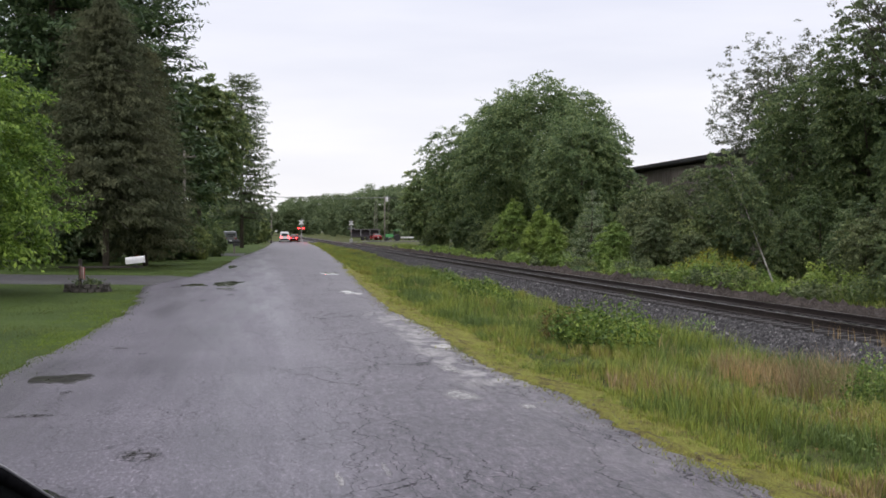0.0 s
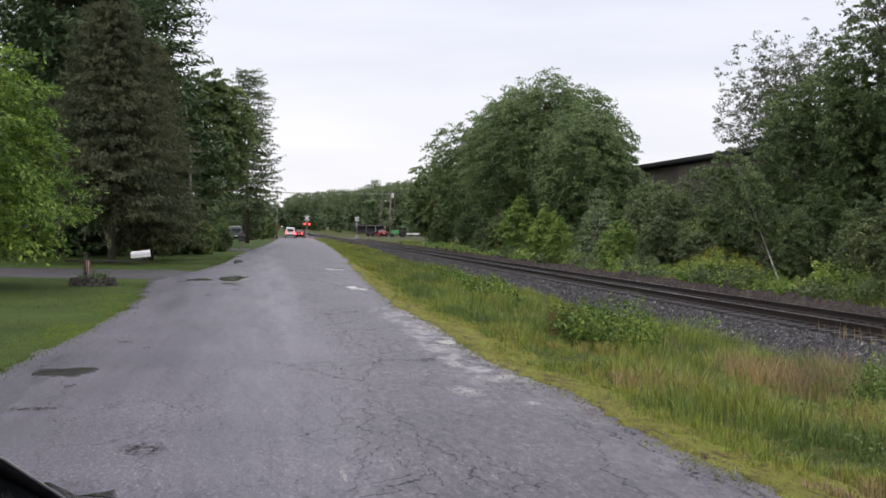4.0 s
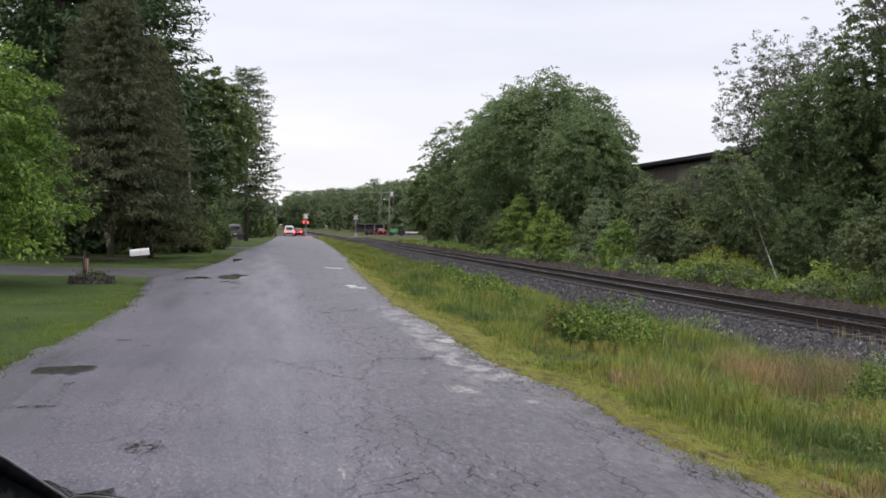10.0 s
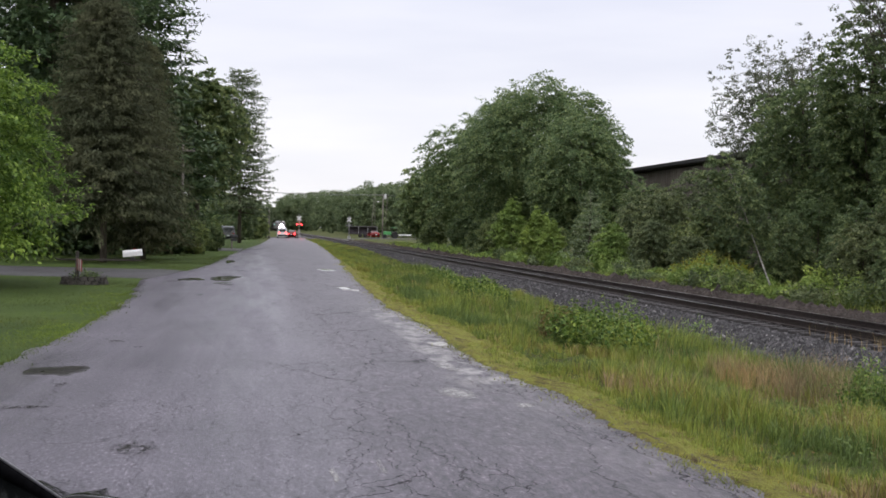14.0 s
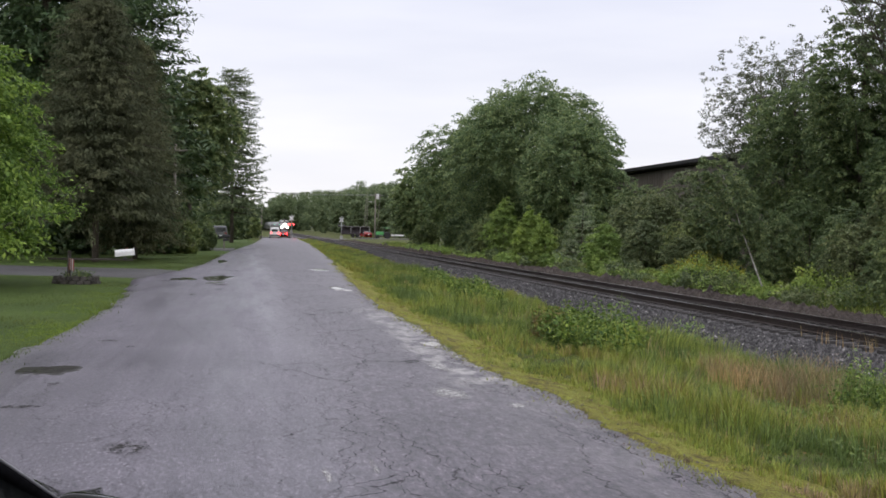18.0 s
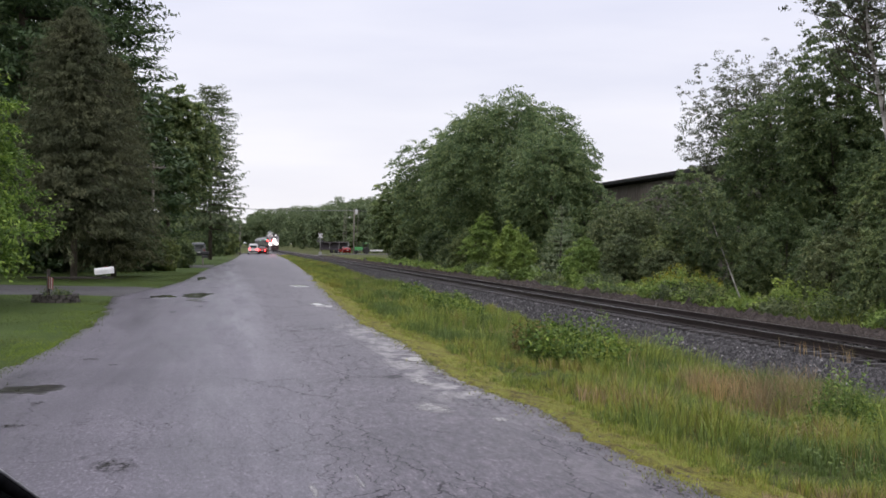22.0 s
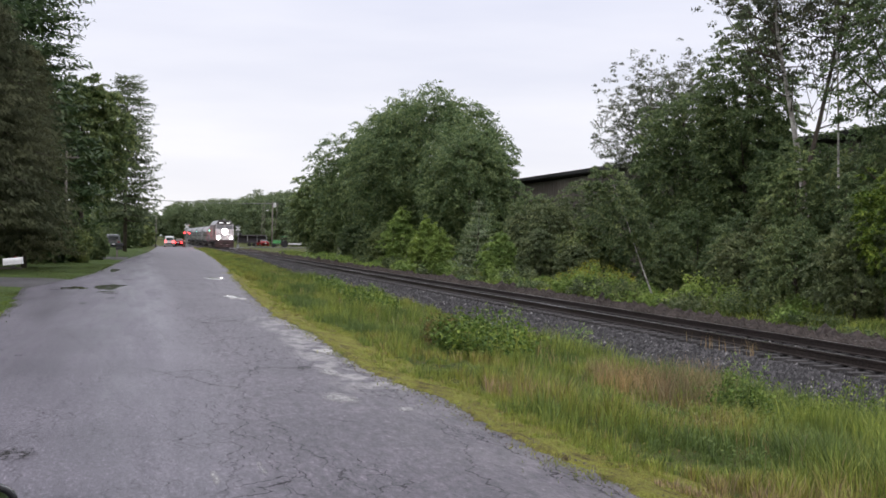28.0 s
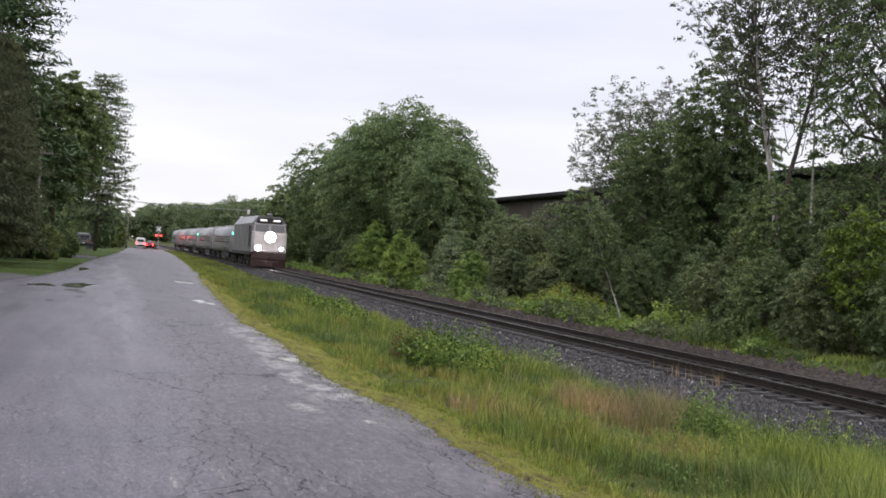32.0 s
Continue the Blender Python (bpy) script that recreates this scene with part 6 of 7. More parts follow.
M_TYRE = surface("tyre_rubber", (0.012, 0.012, 0.012), (0.03, 0.03, 0.03), 30, 0.85, bump=0.3)
M_ALLOY = surface("alloy_wheel", (0.35, 0.35, 0.36), (0.5, 0.5, 0.51), 20, 0.35, 0.8, bump=0.0)
M_GLASS = glass_material("dark_car_glass", (0.012, 0.016, 0.015))
M_LAMP_CLEAR = surface("clear_lamp", (0.5, 0.5, 0.52), (0.7, 0.7, 0.72), 20, 0.15, bump=0.0)
M_LAMP_RED = surface("red_lamp_glass", (0.22, 0.012, 0.012), (0.35, 0.02, 0.02), 20, 0.15, bump=0.0)
M_TRIM = surface("black_trim", (0.006, 0.006, 0.007), (0.016, 0.016, 0.018), 25, 0.6, bump=0.1)
M_TRIM.node_tree.nodes["Principled BSDF"].inputs["Specular IOR Level"].default_value = 0.0
M_GLOSS = surface("gloss_black_plastic", (0.006, 0.006, 0.007), (0.012, 0.012, 0.013), 25, 0.12, bump=0.0)
M_GLOSS.node_tree.nodes["Principled BSDF"].inputs["Specular IOR Level"].default_value = 0.2
M_MIRROR, _n, _l, _p = nodes_of("mirror_glass")
_p.inputs["Base Color"].default_value, _p.inputs["Metallic"].default_value, _p.inputs["Roughness"].default_value = (0.36, 0.41, 0.42, 1), 1.0, 0.03


def mirror_shell(bm, m, side, rings):
    """A rounded mirror outline lofted along y; rings: (y, share of the full outline)."""
    loops = []
    for y, k in rings:
        ring = []
        for q in range(36):
            a = 2 * math.pi * q / 36
            c, d = math.cos(a), math.sin(a)
            x = 0.094 * math.copysign(abs(c) ** 0.55, c)
            z = 0.072 * math.copysign(abs(d) ** 0.6, d)
            z -= 0.16 * side * x * (z > 0)               # the top edge falls away outward
            ring.append(bm.verts.new(m @ Vector((x * k, y, z * k))))
        loops.append(ring)
    for a, b in zip(loops, loops[1:]):
        for q in range(36):
            bm.faces.new((a[q], a[(q + 1) % 36], b[(q + 1) % 36], b[q])).smooth = True
    bm.faces.new(loops[0]), bm.faces.new(loops[-1])
    bmesh.ops.recalc_face_normals(bm, faces=bm.faces)


def vehicle(name, m, stations, paint, label, wheels, wheel_r, glass, lit_tail=False, category="car", mirrors=None, half=0.86):
    """A lofted car body. stations: (y, floor z, belt z, roof z, half width at the floor, belt and roof), tail to nose."""
    t = empty(name, m, label, category)
    bm = bmesh.new()
    rings = []
    for y, z0, zb, zr, w0, wb, wr in stations:
        pts = [(w0, z0), (w0 + 0.03, (z0 + zb) / 2 - 0.08), (wb, zb - 0.06), (wb - 0.02, zb), (wr + 0.02, zr - 0.05), (wr - 0.08, zr), (0, zr + 0.015)]
        ring = [(x, z) for x, z in pts] + [(-x, z) for x, z in reversed(pts[:-1])]
        rings.append([bm.verts.new((x, y, z)) for x, z in ring])
    for a, b in zip(rings, rings[1:]):
        for i in range(len(a)):
            j = (i + 1) % len(a)
            f = bm.faces.new((a[i], a[j], b[j], b[i]))
            f.smooth = True
    bm.faces.new(list(reversed(rings[0]))), bm.faces.new(rings[-1])
    bmesh.ops.recalc_face_normals(bm, faces=bm.faces)
    body = part("body", bm, paint, t)
    st = stations

    def at(y, side, u):
        """A point on the glasshouse side at height share u between belt and roof."""
        ys = [s[0] for s in st]
        zb, zr, wb, wr = (float(np.interp(y, ys, [s[k] for s in st])) for k in (2, 3, 5, 6))
        z = zb + (zr - 0.05 - zb) * u
        return Vector((side * (wb - 0.02 + (wr + 0.02 - wb + 0.02) * u + 0.006), y, z))

    for part_name, y0, y1, y2, y3 in glass["side"]:
        for side in (1, -1):
            bm = bmesh.new()
            n = Vector((side * 0.010, 0, 0))
            rows = []
            for u in (0.06, 0.3, 0.55, 0.78, 0.95):
                ya, yb = y0 + (y3 - y0) * u, y1 + (y2 - y1) * u
                rows.append([bm.verts.new(at(ya + (yb - ya) * k / 8, side, u) + n * 0.8) for k in range(9)])
            for a, b in zip(rows, rows[1:]):
                for k in range(8):
                    bm.faces.new((a[k], a[k + 1], b[k + 1], b[k]))
            r = bmesh.ops.solidify(bm, geom=bm.faces[:], thickness=0.006)
            bmesh.ops.recalc_face_normals(bm, faces=bm.faces)
            part(part_name, bm, M_GLASS, t)
    for part_name, (ya, za, wa), (yb, zb2, wb2), lift in glass["end"]:
        bm = bmesh.new()
        q = [Vector((-wa, ya, za)), Vector((wa, ya, za)), Vector((wb2, yb, zb2)), Vector((-wb2, yb, zb2))]
        n = Vector(lift)
        vs = [bm.verts.new(p + n) for p in q] + [bm.verts.new(p) for p in q]
        bm.faces.new(vs[:4]), bm.faces.new(vs[7:3:-1])
        for i in range(4):
            bm.faces.new((vs[i], vs[(i + 1) % 4], vs[4 + (i + 1) % 4], vs[4 + i]))
        bmesh.ops.recalc_face_normals(bm, faces=bm.faces)
        part(part_name, bm, M_GLASS, t)
    for side in (1, -1):                      # black trim along the roof edge and down the windscreen pillar
        bm = bmesh.new()
        line = [(side * (s[6] + 0.012), s[0], s[3] - 0.022) for s in st if s[3] - s[2] > 0.1 or s[0] in glass.get("trim", ())]
        tube(bm, line, [0.021] * len(line), 8)
        part("roof_trim", bm, M_TRIM, t)
        bm = bmesh.new()
        tube(bm, [(x + side * 0.019, y, z + 0.008) for x, y, z in line], [0.004] * len(line), 6)
        part("edge_strip", bm, M_STEEL, t, "thin bright strip along the roof edge")
    for y in wheels:
        for side in (1, -1):
            w = new("wheel")
            w.parent = t
            w.matrix_basis = pose(side * (half - 0.09), y, wheel_r, 0, 0, 0 if side > 0 else 180)
            bm = bmesh.new()
            tube(bm, [(-0.1, 0, 0), (-0.085, 0, 0), (0.085, 0, 0), (0.1, 0, 0)], [wheel_r - 0.04, wheel_r, wheel_r, wheel_r - 0.04], 24)
            part("tyre", bm, M_TYRE, w)
            bm = bmesh.new()
            tube(bm, [(0.09, 0, 0), (0.106, 0, 0)], [wheel_r * 0.64, wheel_r * 0.6], 18)
            for k in range(5):
                a = 2 * math.pi * k / 5
                box(bm, (0.02, wheel_r * 0.14, wheel_r * 0.5), (0, 0, wheel_r * 0.3), 0.004, Matrix.Translation((0.11, 0, 0)) @ Matrix.Rotation(a, 4, "X"))
            part("rim", bm, M_ALLOY, w)
    ys, zf, zt = st[0][0], st[-1], st[0]
    for side in (1, -1):
        bm = bmesh.new()
        box(bm, (0.3, 0.06, 0.16), (side * (zf[5] - 0.2), zf[0] - 0.0, zf[2] - 0.12), 0.02)
        part("headlight", bm, M_LAMP_CLEAR, t)
        bm = bmesh.new()
        box(bm, (0.2, 0.06, 0.3) if lit_tail else (0.24, 0.05, 0.15), (side * (zt[5] - 0.16), zt[0] + 0.0, zt[2] - 0.08), 0.02)
        part("taillight", bm, M_RED_LAMP if lit_tail else M_LAMP_RED, t)
    for y, z in ((st[0][0] - 0.03, st[0][1] + 0.14), (st[-1][0] + 0.03, st[-1][1] + 0.12)):
        bm = bmesh.new()
        box(bm, (2 * half - 0.2, 0.12, 0.2), (0, y, z), 0.04)
        part("bumper", bm, M_TRIM, t)
    bm = bmesh.new()
    box(bm, (0.32, 0.014, 0.15), (0, st[0][0] - 0.095, st[0][1] + 0.3), 0.003)
    part("blank_plate", bm, M_WHITE, t)
    for side, mx, my, mz in mirrors or ():
        bm = bmesh.new()
        mirror_shell(bm, Matrix.Translation((mx, my, mz)), side, ((-0.048, 0.90), (-0.050, 0.97), (-0.03, 1.0), (0.0, 0.97), (0.03, 0.86), (0.05, 0.62)))
        arm = part("door_mirror", bm, M_GLOSS, t, "glossy black rounded door mirror housing")
        bm = bmesh.new()
        tube(bm, [(mx - side * 0.13, my + 0.06, mz - 0.13), (mx - side * 0.06, my + 0.03, mz - 0.065)], [0.010, 0.013], 8)
        part("mirror_arm", bm, M_TRIM, arm)
        bm = bmesh.new()
        mirror_shell(bm, Matrix.Translation((mx, my - 0.052, mz)) @ Matrix.Rotation(radians(-8), 4, "X"), side, ((-0.004, 0.86), (0.004, 0.86)))
        part("mirror_glass", bm, M_MIRROR, arm)
    return t


SEDAN = [(0.0, 0.42, 0.84, 0.86, 0.70, 0.72, 0.62), (0.10, 0.25, 0.94, 0.98, 0.80, 0.82, 0.70), (0.55, 0.20, 0.97, 1.14, 0.84, 0.87, 0.66), (0.95, 0.20, 0.965, 1.38, 0.84, 0.875, 0.62),
         (1.4, 0.20, 0.955, 1.44, 0.84, 0.875, 0.61), (1.95, 0.20, 0.945, 1.40, 0.84, 0.875, 0.61), (2.48, 0.20, 0.935, 1.20, 0.84, 0.87, 0.72), (3.04, 0.20, 0.92, 0.955, 0.83, 0.86, 0.81), (3.6, 0.20, 0.795, 0.825, 0.83, 0.85, 0.72),
         (4.1, 0.22, 0.77, 0.80, 0.80, 0.82, 0.66), (4.38, 0.30, 0.66, 0.68, 0.70, 0.72, 0.58)]
SEDAN_GLASS = {"trim": (3.04,), "side": (("rear_window", 0.95, 1.55, 1.5, 1.1), ("front_window", 1.62, 2.97, 2.12, 1.58)),
               "end": (("windscreen", (3.02, 0.955, 0.70), (2.0, 1.40, 0.54), (0, 0.012, 0.02)), ("back_window", (0.6, 1.15, 0.58), (0.97, 1.39, 0.54), (0, -0.012, 0.02)))}
vehicle("parked_car", pose(-1.30, 0.28, 0.0), SEDAN, car_paint("black_car_paint", (0.004, 0.005, 0.005), (0.008, 0.009, 0.009), 0.11, 0.08), "black parked car with a black door mirror", (0.85, 3.55), 0.32,
        SEDAN_GLASS, mirrors=((1, 0.965, 2.54, 1.015), (-1, -0.965, 2.54, 1.015)))

VAN = [(0.0, 0.4, 1.05, 1.75, 0.78, 0.80, 0.66), (0.08, 0.28, 1.08, 1.86, 0.86, 0.88, 0.72), (1.4, 0.25, 1.05, 1.93, 0.88, 0.90, 0.74), (3.0, 0.25, 1.02, 1.88, 0.88, 0.90, 0.72), (3.7, 0.25, 0.98, 1.25, 0.86, 0.88, 0.78), (4.6, 0.35, 0.78, 0.84, 0.74, 0.76, 0.6)]
VAN_GLASS = {"side": (("rear_window", 0.25, 1.5, 1.5, 0.3), ("front_window", 1.6, 3.2, 2.9, 1.6)), "end": (("windscreen", (3.72, 1.2, 0.7), (3.02, 1.8, 0.62), (0, 0.012, 0.02)), ("back_window", (-0.0, 1.15, 0.6), (0.02, 1.62, 0.56), (0, -0.02, 0)))}
vehicle("minivan", pose(4.95, 222.5, fall(222) + 0.01), VAN, car_paint("white_car_paint", (0.6, 0.6, 0.6), (0.72, 0.72, 0.72)), "white minivan waiting with its brake lights lit", (0.9, 3.7), 0.34, VAN_GLASS, True, half=0.9)
vehicle("dark_red_car", pose(6.55, 224.4, fall(224) + 0.01, 0, 0, -8), SEDAN, car_paint("dark_red_paint", (0.12, 0.012, 0.012), (0.2, 0.02, 0.02)), "dark red car waiting with its brake lights lit", (0.85, 3.55), 0.32, SEDAN_GLASS, True)
vehicle("parked_suv", pose(-3.35, 158.0, land(-3.35, 158) + 0.01, 0, 0, 6), VAN, car_paint("silver_car_paint", (0.10, 0.105, 0.11), (0.16, 0.165, 0.17)), "dark grey utility car parked on the grass under the trees", (0.9, 3.7), 0.34, VAN_GLASS, half=0.9)
vehicle("red_car", pose(25.1, 254.0, land(25.1, 254) + 0.01, 0, 0, 12), SEDAN, car_paint("red_car_paint", (0.16, 0.012, 0.012), (0.24, 0.018, 0.018)), "small red car parked beyond the crossing", (0.85, 3.55), 0.32, SEDAN_GLASS)


def trailer(x, y):
    t = empty("cargo_trailer", pose(x, y, land(x, y)), "dark open-sided cargo trailer parked on the grass", "trailer")
    dark = surface("dark_trailer_paint", (0.02, 0.015, 0.022), (0.05, 0.04, 0.05), 10, 0.5)
    bm = bmesh.new()
    box(bm, (6.2, 2.2, 0.25), (0, 0, 0.85), 0.03)
    part("deck", bm, dark, t)
    bm = bmesh.new()
    box(bm, (6.2, 2.2, 0.14), (0, 0, 2.35), 0.03)
    part("top", bm, surface("grey_trailer_top", (0.12, 0.11, 0.12), (0.2, 0.19, 0.2), 8, 0.6), t)
    bm = bmesh.new()
    box(bm, (6.0, 0.06, 1.3), (0, 1.0, 1.62), 0.01)
    part("back_panel", bm, dark, t)
    for q in (-3.0, -1.0, 1.0, 3.0):
        bm = bmesh.new()
        box(bm, (0.1, 0.1, 1.4), (q, -1.0, 1.62), 0.01)
        part("post", bm, M_STEEL, t)
    for q in (-0.5, 0.5):
        for s in (-1, 1):
            bm = bmesh.new()
            cyl(bm, 0.36, 0.22, (q, s * 1.0, 0.36), "y", 18, bevel=0.03)
            part("wheel", bm, M_TYRE, t)


trailer(22.9, 261)


def tractor(x, y):
    t = empty("tractor", pose(x, y, land(x, y), 0, 0, 90), "small green tractor parked near the trees", "tractor")
    green = surface("green_tractor_paint", (0.05, 0.25, 0.07), (0.09, 0.36, 0.11), 10, 0.4)
    bm = bmesh.new()
    box(bm, (0.8, 1.7, 0.7), (0, 0.9, 1.05), 0.08)
    part("bonnet", bm, green, t)
    bm = bmesh.new()
    box(bm, (1.2, 1.2, 0.12), (0, -0.6, 2.2), 0.04)
    part("canopy", bm, green, t)
    for sx in (-0.5, 0.5):
        for sy in (-1.1, -0.1):
            bm = bmesh.new()
            box(bm, (0.07, 0.07, 1.3), (sx, sy, 1.5), 0.01)
            part("canopy_post", bm, M_BLACK, t)
    bm = bmesh.new()
    box(bm, (0.6, 0.5, 0.6), (0, -0.7, 1.1), 0.06)
    part("seat", bm, M_BLACK, t)
    for sx, sy, r in ((-0.75, -0.7, 0.65), (0.75, -0.7, 0.65), (-0.6, 1.4, 0.4), (0.6, 1.4, 0.4)):
        bm = bmesh.new()
        cyl(bm, r, 0.3, (sx, sy, r), "x", 20, bevel=0.05)
        part("wheel", bm, M_TYRE, t)


tractor(27.8, 249.5)


def barrel_tank(x, y):
    t = empty("storage_tank", pose(x, y, land(x, y)), "white storage tank on short legs", "tank")
    bm = bmesh.new()
    cyl(bm, 0.42, 1.5, (0, 0, 0.75), "x", 18, bevel=0.12)
    part("drum", bm, M_WHITE, t)
    for q in (-0.45, 0.45):
        bm = bmesh.new()
        box(bm, (0.1, 0.6, 0.4), (q, 0, 0.18), 0.01)
        part("leg", bm, M_STEEL, t)


barrel_tank(27.0, 251.5)


def guard_rail(x, y):
    t = empty("guard_rail", pose(x, y, land(x, y), 0, 0, 12), "short pale guard rail beside the side road", "guard rail")
    for q in (-1.6, 0, 1.6):
        bm = bmesh.new()
        box(bm, (0.12, 0.12, 1.0), (q, 0, 0.4), 0.01)
        part("post", bm, M_POLE, t)
    bm = bmesh.new()
    box(bm, (4.2, 0.06, 0.3), (0, -0.1, 0.75), 0.03)
    part("beam", bm, M_WHITE, t)


guard_rail(30.2, 240.5)

# ---- the train ----
M_SILVER = surface("brushed_stainless", (0.26, 0.262, 0.275), (0.38, 0.382, 0.395), 6, 0.40, 0.4, bump=0.05, stretch=(1, 0.05, 4))
M_GREYSIDE = surface("grey_locomotive_side", (0.165, 0.160, 0.165), (0.255, 0.248, 0.255), 5, 0.5, 0.2, bump=0.05, coarse=0.5)
# silver-white, with the pink of the headlamp glare mixed into the colour
M_NOSE = surface("silver_white_nose", (0.62, 0.57, 0.58), (0.76, 0.70, 0.71), 5, 0.4, 0.1, bump=0.05)
M_UNDER = surface("grimy_underframe", (0.018, 0.015, 0.014), (0.05, 0.042, 0.038), 10, 0.75, bump=0.3)
M_PILOT = surface("maroon_pilot", (0.03, 0.014, 0.014), (0.075, 0.036, 0.034), 10, 0.6, bump=0.2)
M_TRAINGLASS = glass_material("train_window_glass", (0.08, 0.076, 0.08))
M_TRAINGLASS.node_tree.nodes["Principled BSDF"].inputs["Roughness"].default_value = 0.3
M_HEADLAMP = glow("lit_headlamp", (1.0, 0.90, 0.90), 45.0)
M_GREENLAMP = glow("lit_green_marker", (0.1, 1.0, 0.55), 7.0)
M_NUMBER = glow("lit_number_board", (0.95, 0.93, 0.9), 0.7)


def truck(parent, y, wheel_r=0.48, gap=2.6):
    f = new("bogie")
    f.parent = parent
    f.matrix_basis = pose(0, y, 0)
    for s in (-1, 1):
        bm = bmesh.new()
        box(bm, (0.16, gap + 1.1, 0.34), (s * 1.0, 0, 0.62), 0.05)
        box(bm, (0.3, 0.7, 0.5), (s * 1.0, 0, 0.66), 0.05)
        part("side_frame", bm, M_UNDER, f)
    for q in (-gap / 2, gap / 2):
        bm = bmesh.new()
        for s in (-1, 1):
            cyl(bm, wheel_r, 0.13, (s * 0.76, q, wheel_r), "x", 20, bevel=0.02)
        cyl(bm, 0.08, 1.5, (0, q, wheel_r), "x", 8)
        part("wheelset", bm, M_UNDER, f)


def hull(bm, stations):
    """A loft of closed sections along y; stations: (y, [(x, z) of the half section from floor to roof])."""
    rings = []
    for y, half in stations:
        ring = [(x, z) for x, z in half] + [(-x, z) for x, z in reversed(half) if abs(x) > 1e-6]
        rings.append([bm.verts.new((x, y, z)) for x, z in ring])
    for a, b in zip(rings, rings[1:]):
        for i in range(len(a)):
            j = (i + 1) % len(a)
            bm.faces.new((a[i], a[j], b[j], b[i]))
    bm.faces.new(list(reversed(rings[0]))), bm.faces.new(rings[-1])
    bmesh.ops.recalc_face_normals(bm, faces=bm.faces)


def locomotive():
    t = empty("locomotive", pose(0, 0, 0), "grey boxy cab locomotive with silver nose and lit headlamps", "locomotive")
    sec = lambda w, zr, wr: [(w, 1.25), (w, 3.85), (wr, zr), (0, zr + 0.03)]
    bm = bmesh.new()
    hull(bm, [(1.1, sec(1.50, 4.55, 0.95)), (17.0, sec(1.55, 4.6, 0.98))])
    body = part("body", bm, M_GREYSIDE, t)
    bm = bmesh.new()
    for s in (-1, 1):
        vs = [bm.verts.new(p) for p in ((s * 1.535, 1.12, 3.88), (s * 0.965, 1.12, 4.58), (s * 0.99, 16.98, 4.63), (s * 1.565, 16.98, 3.88), (s * 1.52, 1.12, 3.84), (s * 0.95, 1.12, 4.54), (s * 0.97, 16.98, 4.59), (s * 1.55, 16.98, 3.84))]
        for q in ((0, 1, 2, 3), (7, 6, 5, 4), (0, 4, 5, 1), (1, 5, 6, 2), (2, 6, 7, 3), (3, 7, 4, 0)):
            bm.faces.new([vs[i] for i in q])
    bmesh.ops.recalc_face_normals(bm, faces=bm.faces)
    part("roof_edge", bm, M_SILVER, body, "pale silver sloping roof edge")
    # nose: lower flat front, raked windscreen band, brow with number boards
    nose = [(1.15, 1.35), (1.48, 1.45), (1.5, 3.0)]
    bm = bmesh.new()
    hull(bm, [(0.0, [(1.32, 1.42), (1.40, 2.2), (1.36, 3.05), (0, 3.07)]), (0.25, [(1.48, 1.35), (1.5, 2.2), (1.48, 3.1), (0, 3.12)]), (1.12, [(1.50, 1.3), (1.5, 2.2), (1.5, 3.15), (0, 3.17)])])
    front = part("nose", bm, M_NOSE, t, "silver-white front of the cab")
    bm = bmesh.new()
    hull(bm, [(0.34, [(1.42, 3.1), (1.42, 3.11), (0, 3.12)]), (0.72, [(1.40, 3.1), (1.34, 3.88), (0, 3.93)]), (1.12, [(1.48, 3.1), (1.46, 3.95), (0, 4.0)])])
    # the mauve cast is lamp glare painted into the band's grey
    band = part("cab_front", bm, surface("mauve_grey_cab", (0.30, 0.27, 0.28), (0.42, 0.385, 0.395), 5, 0.45, 0.1, bump=0.05), t, "grey band round the windscreens, pink lamp glare in its colour")
    for q in (-0.7, 0.7):
        bm = bmesh.new()
        box(bm, (1.15, 0.03, 0.62), (0, 0, 0), 0.02, Matrix.Translation((q, 0.485, 3.5)) @ Matrix.Rotation(radians(-26), 4, "X"))
        part("windscreen", bm, M_TRAINGLASS, band)
    bm = bmesh.new()
    hull(bm, [(0.62, [(1.05, 3.95), (1.0, 4.34), (0, 4.42)]), (1.12, [(1.2, 3.9), (1.0, 4.5), (0, 4.56)])])
    brow = part("brow", bm, M_UNDER, t)
    for q in (-0.58, 0.58):
        bm = bmesh.new()
        box(bm, (0.6, 0.06, 0.17), (q, 0.60, 4.17), 0.02)
        part("number_board", bm, M_NUMBER, brow, "lit blank number board")
    # lamps: glowing discs, oversized and unequal to stand in for their glare
    for x, z, r, nm in ((0, 2.72, 0.46, "headlamp"), (-1.02, 1.72, 0.25, "ditch_light"), (1.02, 1.72, 0.16, "ditch_light")):
        bm = bmesh.new()
        cyl(bm, r + 0.06, 0.16, (x, -0.02, z), "y", 24, bevel=0.03)
        rim = part("lamp_housing", bm, M_STEEL, front)
        bm = bmesh.new()
        cyl(bm, r, 0.06, (x, -0.12, z), "y", 24, bevel=0.02)
        o = part(nm, bm, M_HEADLAMP, t, "brightly lit white " + nm.replace("_", " "))
    # pilot, plough, coupler
    bm = bmesh.new()
    hull(bm, [(-0.55, [(0.25, 0.16), (0.25, 0.55), (0, 0.6)]), (0.15, [(1.5, 0.12), (1.5, 0.75), (0, 0.78)]), (0.4, [(1.5, 0.14), (1.5, 1.35), (0, 1.38)])])
    part("plough", bm, M_PILOT, t)
    bm = bmesh.new()
    box(bm, (2.9, 0.3, 0.62), (0, 0.12, 1.06), 0.04)
    part("buffer_beam", bm, M_PILOT, t)
    bm = bmesh.new()
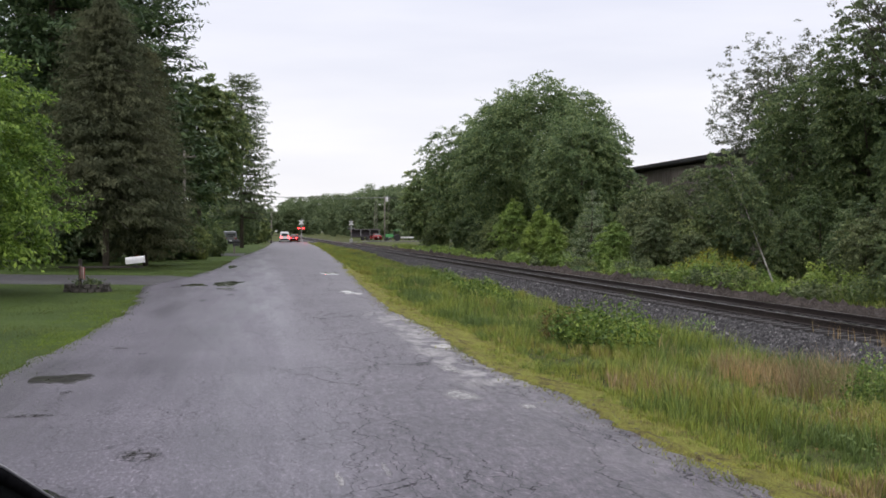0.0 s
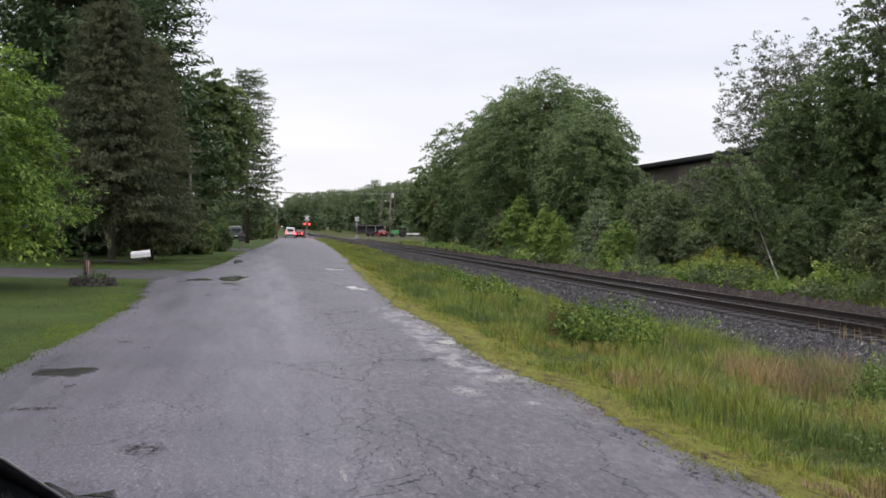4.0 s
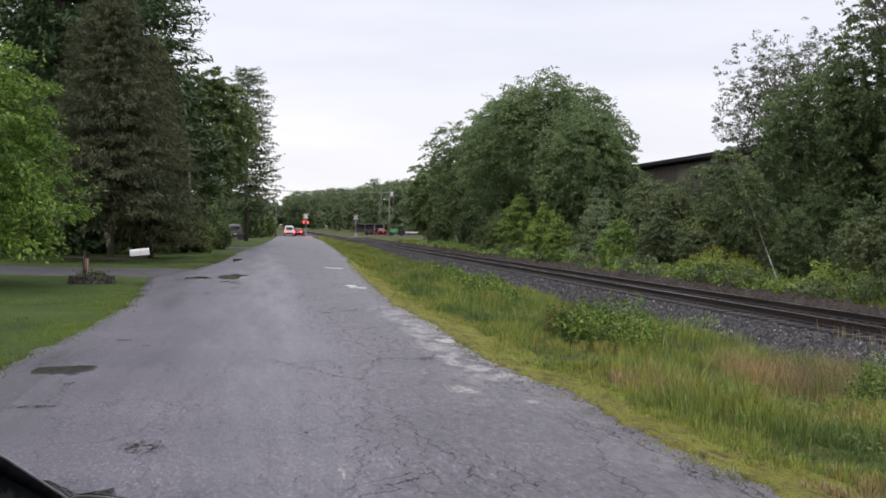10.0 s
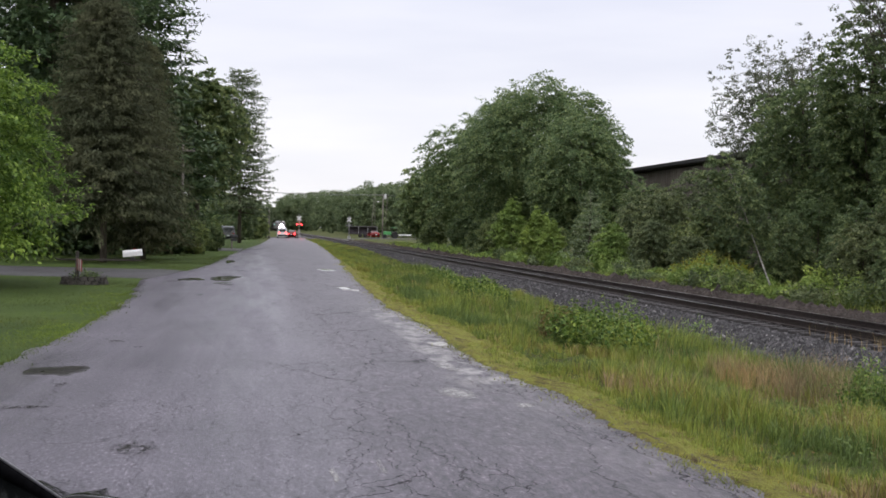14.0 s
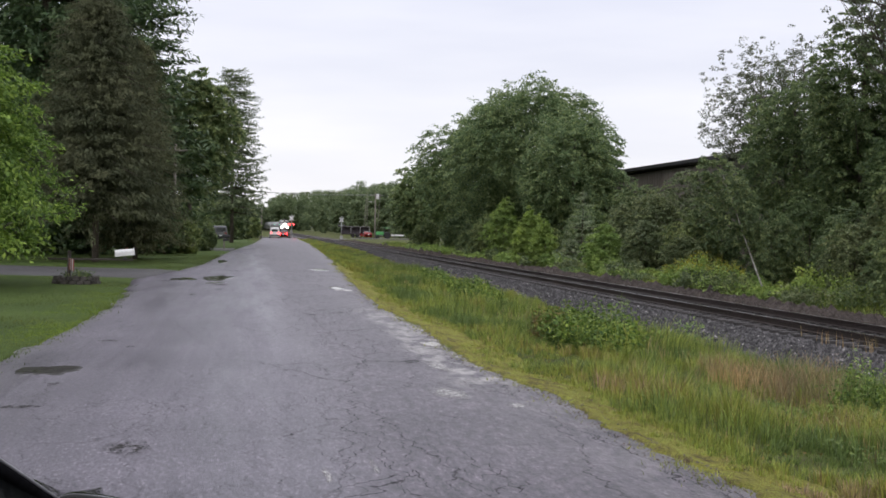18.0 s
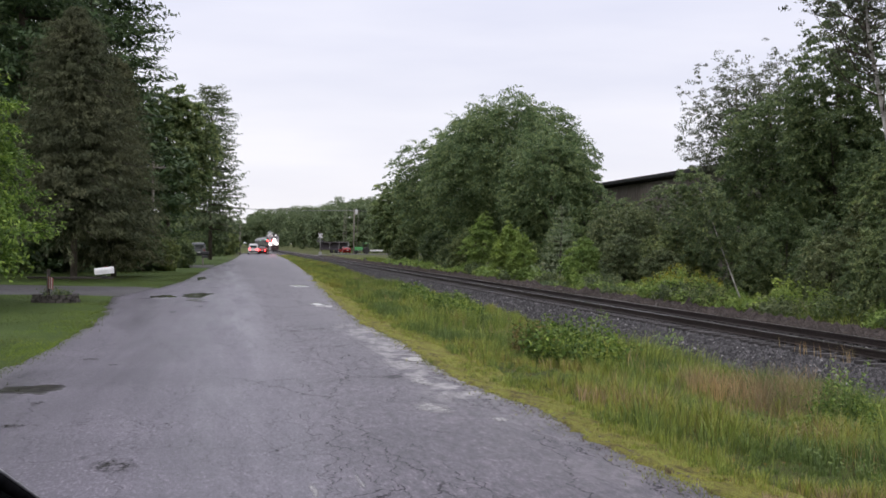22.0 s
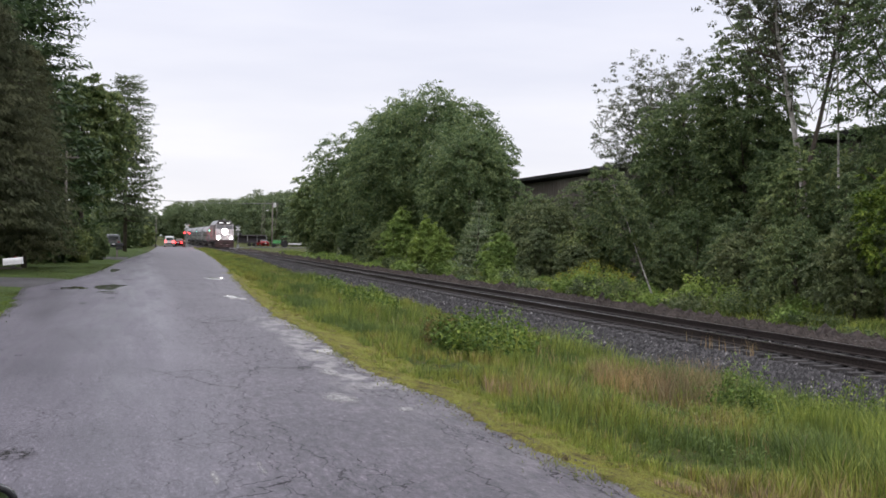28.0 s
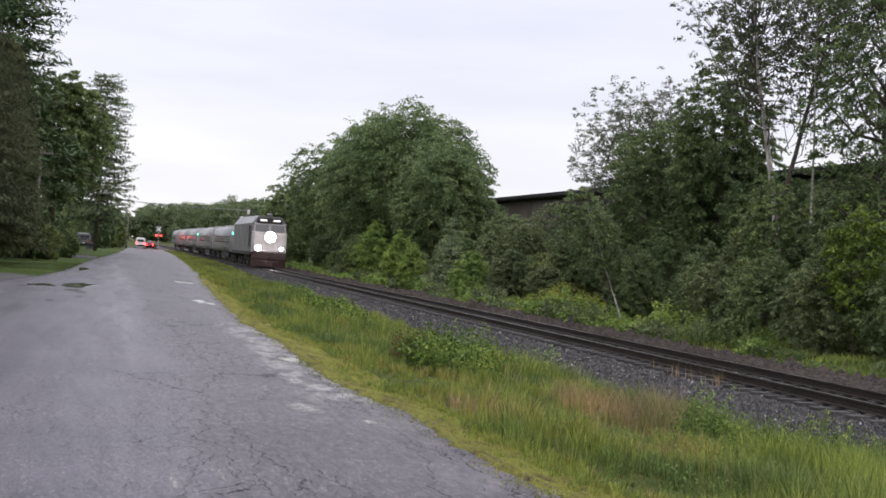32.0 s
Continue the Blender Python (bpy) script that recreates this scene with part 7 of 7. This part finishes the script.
    box(bm, (0.24, 0.6, 0.3), (0, -0.2, 0.88), 0.05)
    part("coupler", bm, M_UNDER, t)
    for s in (-1, 1):
        bm = bmesh.new()
        box(bm, (0.03, 0.75, 1.9), (s * 1.545, 2.6, 2.7), 0.01)
        part("door", bm, M_UNDER, body, "dark recessed side door")
        bm = bmesh.new()
        box(bm, (0.03, 0.7, 0.6), (s * 1.535, 1.6, 3.4), 0.02)
        part("side_window", bm, M_TRAINGLASS, body)
        for y in np.arange(4.2, 16.5, 2.4):
            bm = bmesh.new()
            box(bm, (0.02, 0.05, 2.5), (s * 1.556, float(y), 2.55), 0.005)
            part("panel_rib", bm, M_GREYSIDE, body)
        bm = bmesh.new()
        box(bm, (0.05, 15.6, 0.3), (s * 1.53, 9.0, 1.2), 0.01)
        part("sill", bm, M_UNDER, body)
    bm = bmesh.new()
    box(bm, (2.0, 5.5, 0.7), (0, 8.5, 0.85), 0.1)
    part("fuel_tank", bm, M_UNDER, t)
    truck(t, 3.6, 0.5, 2.75), truck(t, 13.6, 0.5, 2.75)
    bm = bmesh.new()
    for q in (-0.14, 0, 0.14):
        tube(bm, [(q, 1.9, 4.78), (q, 1.45, 4.78)], [0.03, 0.09], 10)
    box(bm, (0.4, 0.2, 0.16), (0, 1.8, 4.68), 0.02)
    part("horn", bm, M_STEEL, t)
    bm = bmesh.new()
    cyl(bm, 0.6, 0.14, (0, 9.5, 4.68), sides=20, bevel=0.03)
    part("roof_fan", bm, M_UNDER, t)
    return t


def coach(marker):
    t = empty("passenger_coach", pose(0, 0, 0), "silver stainless passenger coach with a dark window band", "coach", "coaches of the train")
    half = [(1.25, 1.0), (1.50, 1.35), (1.56, 2.1), (1.50, 2.95), (1.30, 3.45), (0.85, 3.78), (0, 3.9)]
    bm = bmesh.new()
    hull(bm, [(0.0, half), (25.5, half)])
    for f in bm.faces:
        f.smooth = len(f.verts) == 4
    body = part("body", bm, M_SILVER, t)
    pane = None
    for s in (-1, 1):
        bm = bmesh.new()
        box(bm, (0.03, 19.0, 0.72), (0, 0, 0), 0.01, Matrix.Translation((s * 1.56, 12.75, 2.36)) @ Matrix.Rotation(radians(-4 * s), 4, "Y"))
        part("window_band", bm, M_UNDER, body)
        for k in range(12):
            m = pose(s * 1.574, 4.0 + 1.6 * k, 2.36, 0, -4 * s, 0)
            if pane is None:
                bm = bmesh.new()
                box(bm, (0.03, 1.25, 0.52), (0, 0, 0), 0.012)
                pane = part("pane", bm, M_TRAINGLASS, body)
                pane.matrix_basis = m
            else:
                again(pane, m)
        for y in (1.4, 24.1):
            bm = bmesh.new()
            box(bm, (0.04, 0.95, 1.95), (s * 1.53, y, 2.05), 0.01)
            part("door", bm, M_GREYSIDE, body)
        bm = bmesh.new()
        box(bm, (0.03, 25.3, 0.1), (s * 1.53, 12.75, 1.62), 0.01)
        part("trim_strip", bm, M_GREYSIDE, body)
        bm = bmesh.new()
        cyl(bm, 0.11, 0.1, (s * 1.52, 0.5, 2.95), "x", 12)
        part("marker_lamp", bm, M_GREENLAMP if marker else M_STEEL, t, "glowing green marker lamp" if marker else "unlit marker lamp")
    for y in (-0.25, 25.75):
        bm = bmesh.new()
        box(bm, (1.6, 0.5, 2.6), (0, y, 2.3), 0.08)
        part("gangway", bm, M_UNDER, t)
    bm = bmesh.new()
    box(bm, (2.2, 9.0, 0.6), (0, 12.75, 0.75), 0.08)
    part("underfloor_gear", bm, M_UNDER, t)
    truck(t, 3.2), truck(t, 22.3)
    for y in (6, 12.75, 19.5):
        bm = bmesh.new()
        box(bm, (1.2, 2.6, 0.16), (0, y, 3.9), 0.04)
        part("roof_unit", bm, M_SILVER, t)
    return t


LOCO = locomotive()
LEAD_COACH, REAR_COACH = coach(True), coach(False)
COACHES = [LEAD_COACH, REAR_COACH, copy_thing(LEAD_COACH, pose(0, 0, 0)), copy_thing(REAR_COACH, pose(0, 0, 0)), copy_thing(REAR_COACH, pose(0, 0, 0))]

# ---- pieces of the track, last ----
def ties():
    bm = bmesh.new()
    box(bm, (2.6, 0.23, 0.18), (0, 0, 0), 0.015)
    for q in (-0.753, 0.753):
        box(bm, (0.34, 0.19, 0.02), (q, 0, 0.098))
    first = part("tie", bm, M_TIE, TRACK)
    z = RAIL_Z - 0.172 - 0.108
    rng = random.Random(9)
    y0, step, n = 9.0, 0.535, 300
    first.matrix_basis = pose(TRACK_X, y0, z)
    for k in range(1, n):
        again(first, pose(TRACK_X + rng.uniform(-0.03, 0.03), y0 + k * step, z + rng.uniform(-0.008, 0.006), 0, 0, rng.uniform(-0.6, 0.6)), TRACK)
    bm = bmesh.new()
    y = y0 + n * step
    while y < 420:
        box(bm, (2.6, 0.23, 0.18), (track_x(y), y, z))
        y += step * 1.5
    o = part("far_ties", bm, M_TIE, TRACK)
    tagged(o, kind="stuff")


ties()


# ---- what moves ----
def along(s):
    """The place and heading on the line, s metres of track from y = 0."""
    y = s
    for _ in range(4):                        # the curve is longer than its y
        k = max(0.0, y - 480)
        y = s - 0.5 * (0.001 ** 2) * k ** 3 / 3
    k = max(0.0, y - 480)
    return track_x(y), y, math.degrees(math.atan(0.001 * k))


def motions():
    """The train comes up the line at a steady 24 metres a second."""
    for ob, back, length in [(LOCO, 0.0, 17.0)] + [(c, 17.9 + 26.4 * i, 25.5) for i, c in enumerate(COACHES)]:
        rows = []
        for t in range(33):
            s = 106.6 + 24.0 * (32 - t) + back
            x0, y0, _ = along(s)
            x1, y1, _ = along(s + length)
            rows.append((float(t), pose(x0, y0, RAIL_Z, 0, 0, math.degrees(math.atan2(x0 - x1, y1 - y0)))))
        walk(ob, rows)


motions()
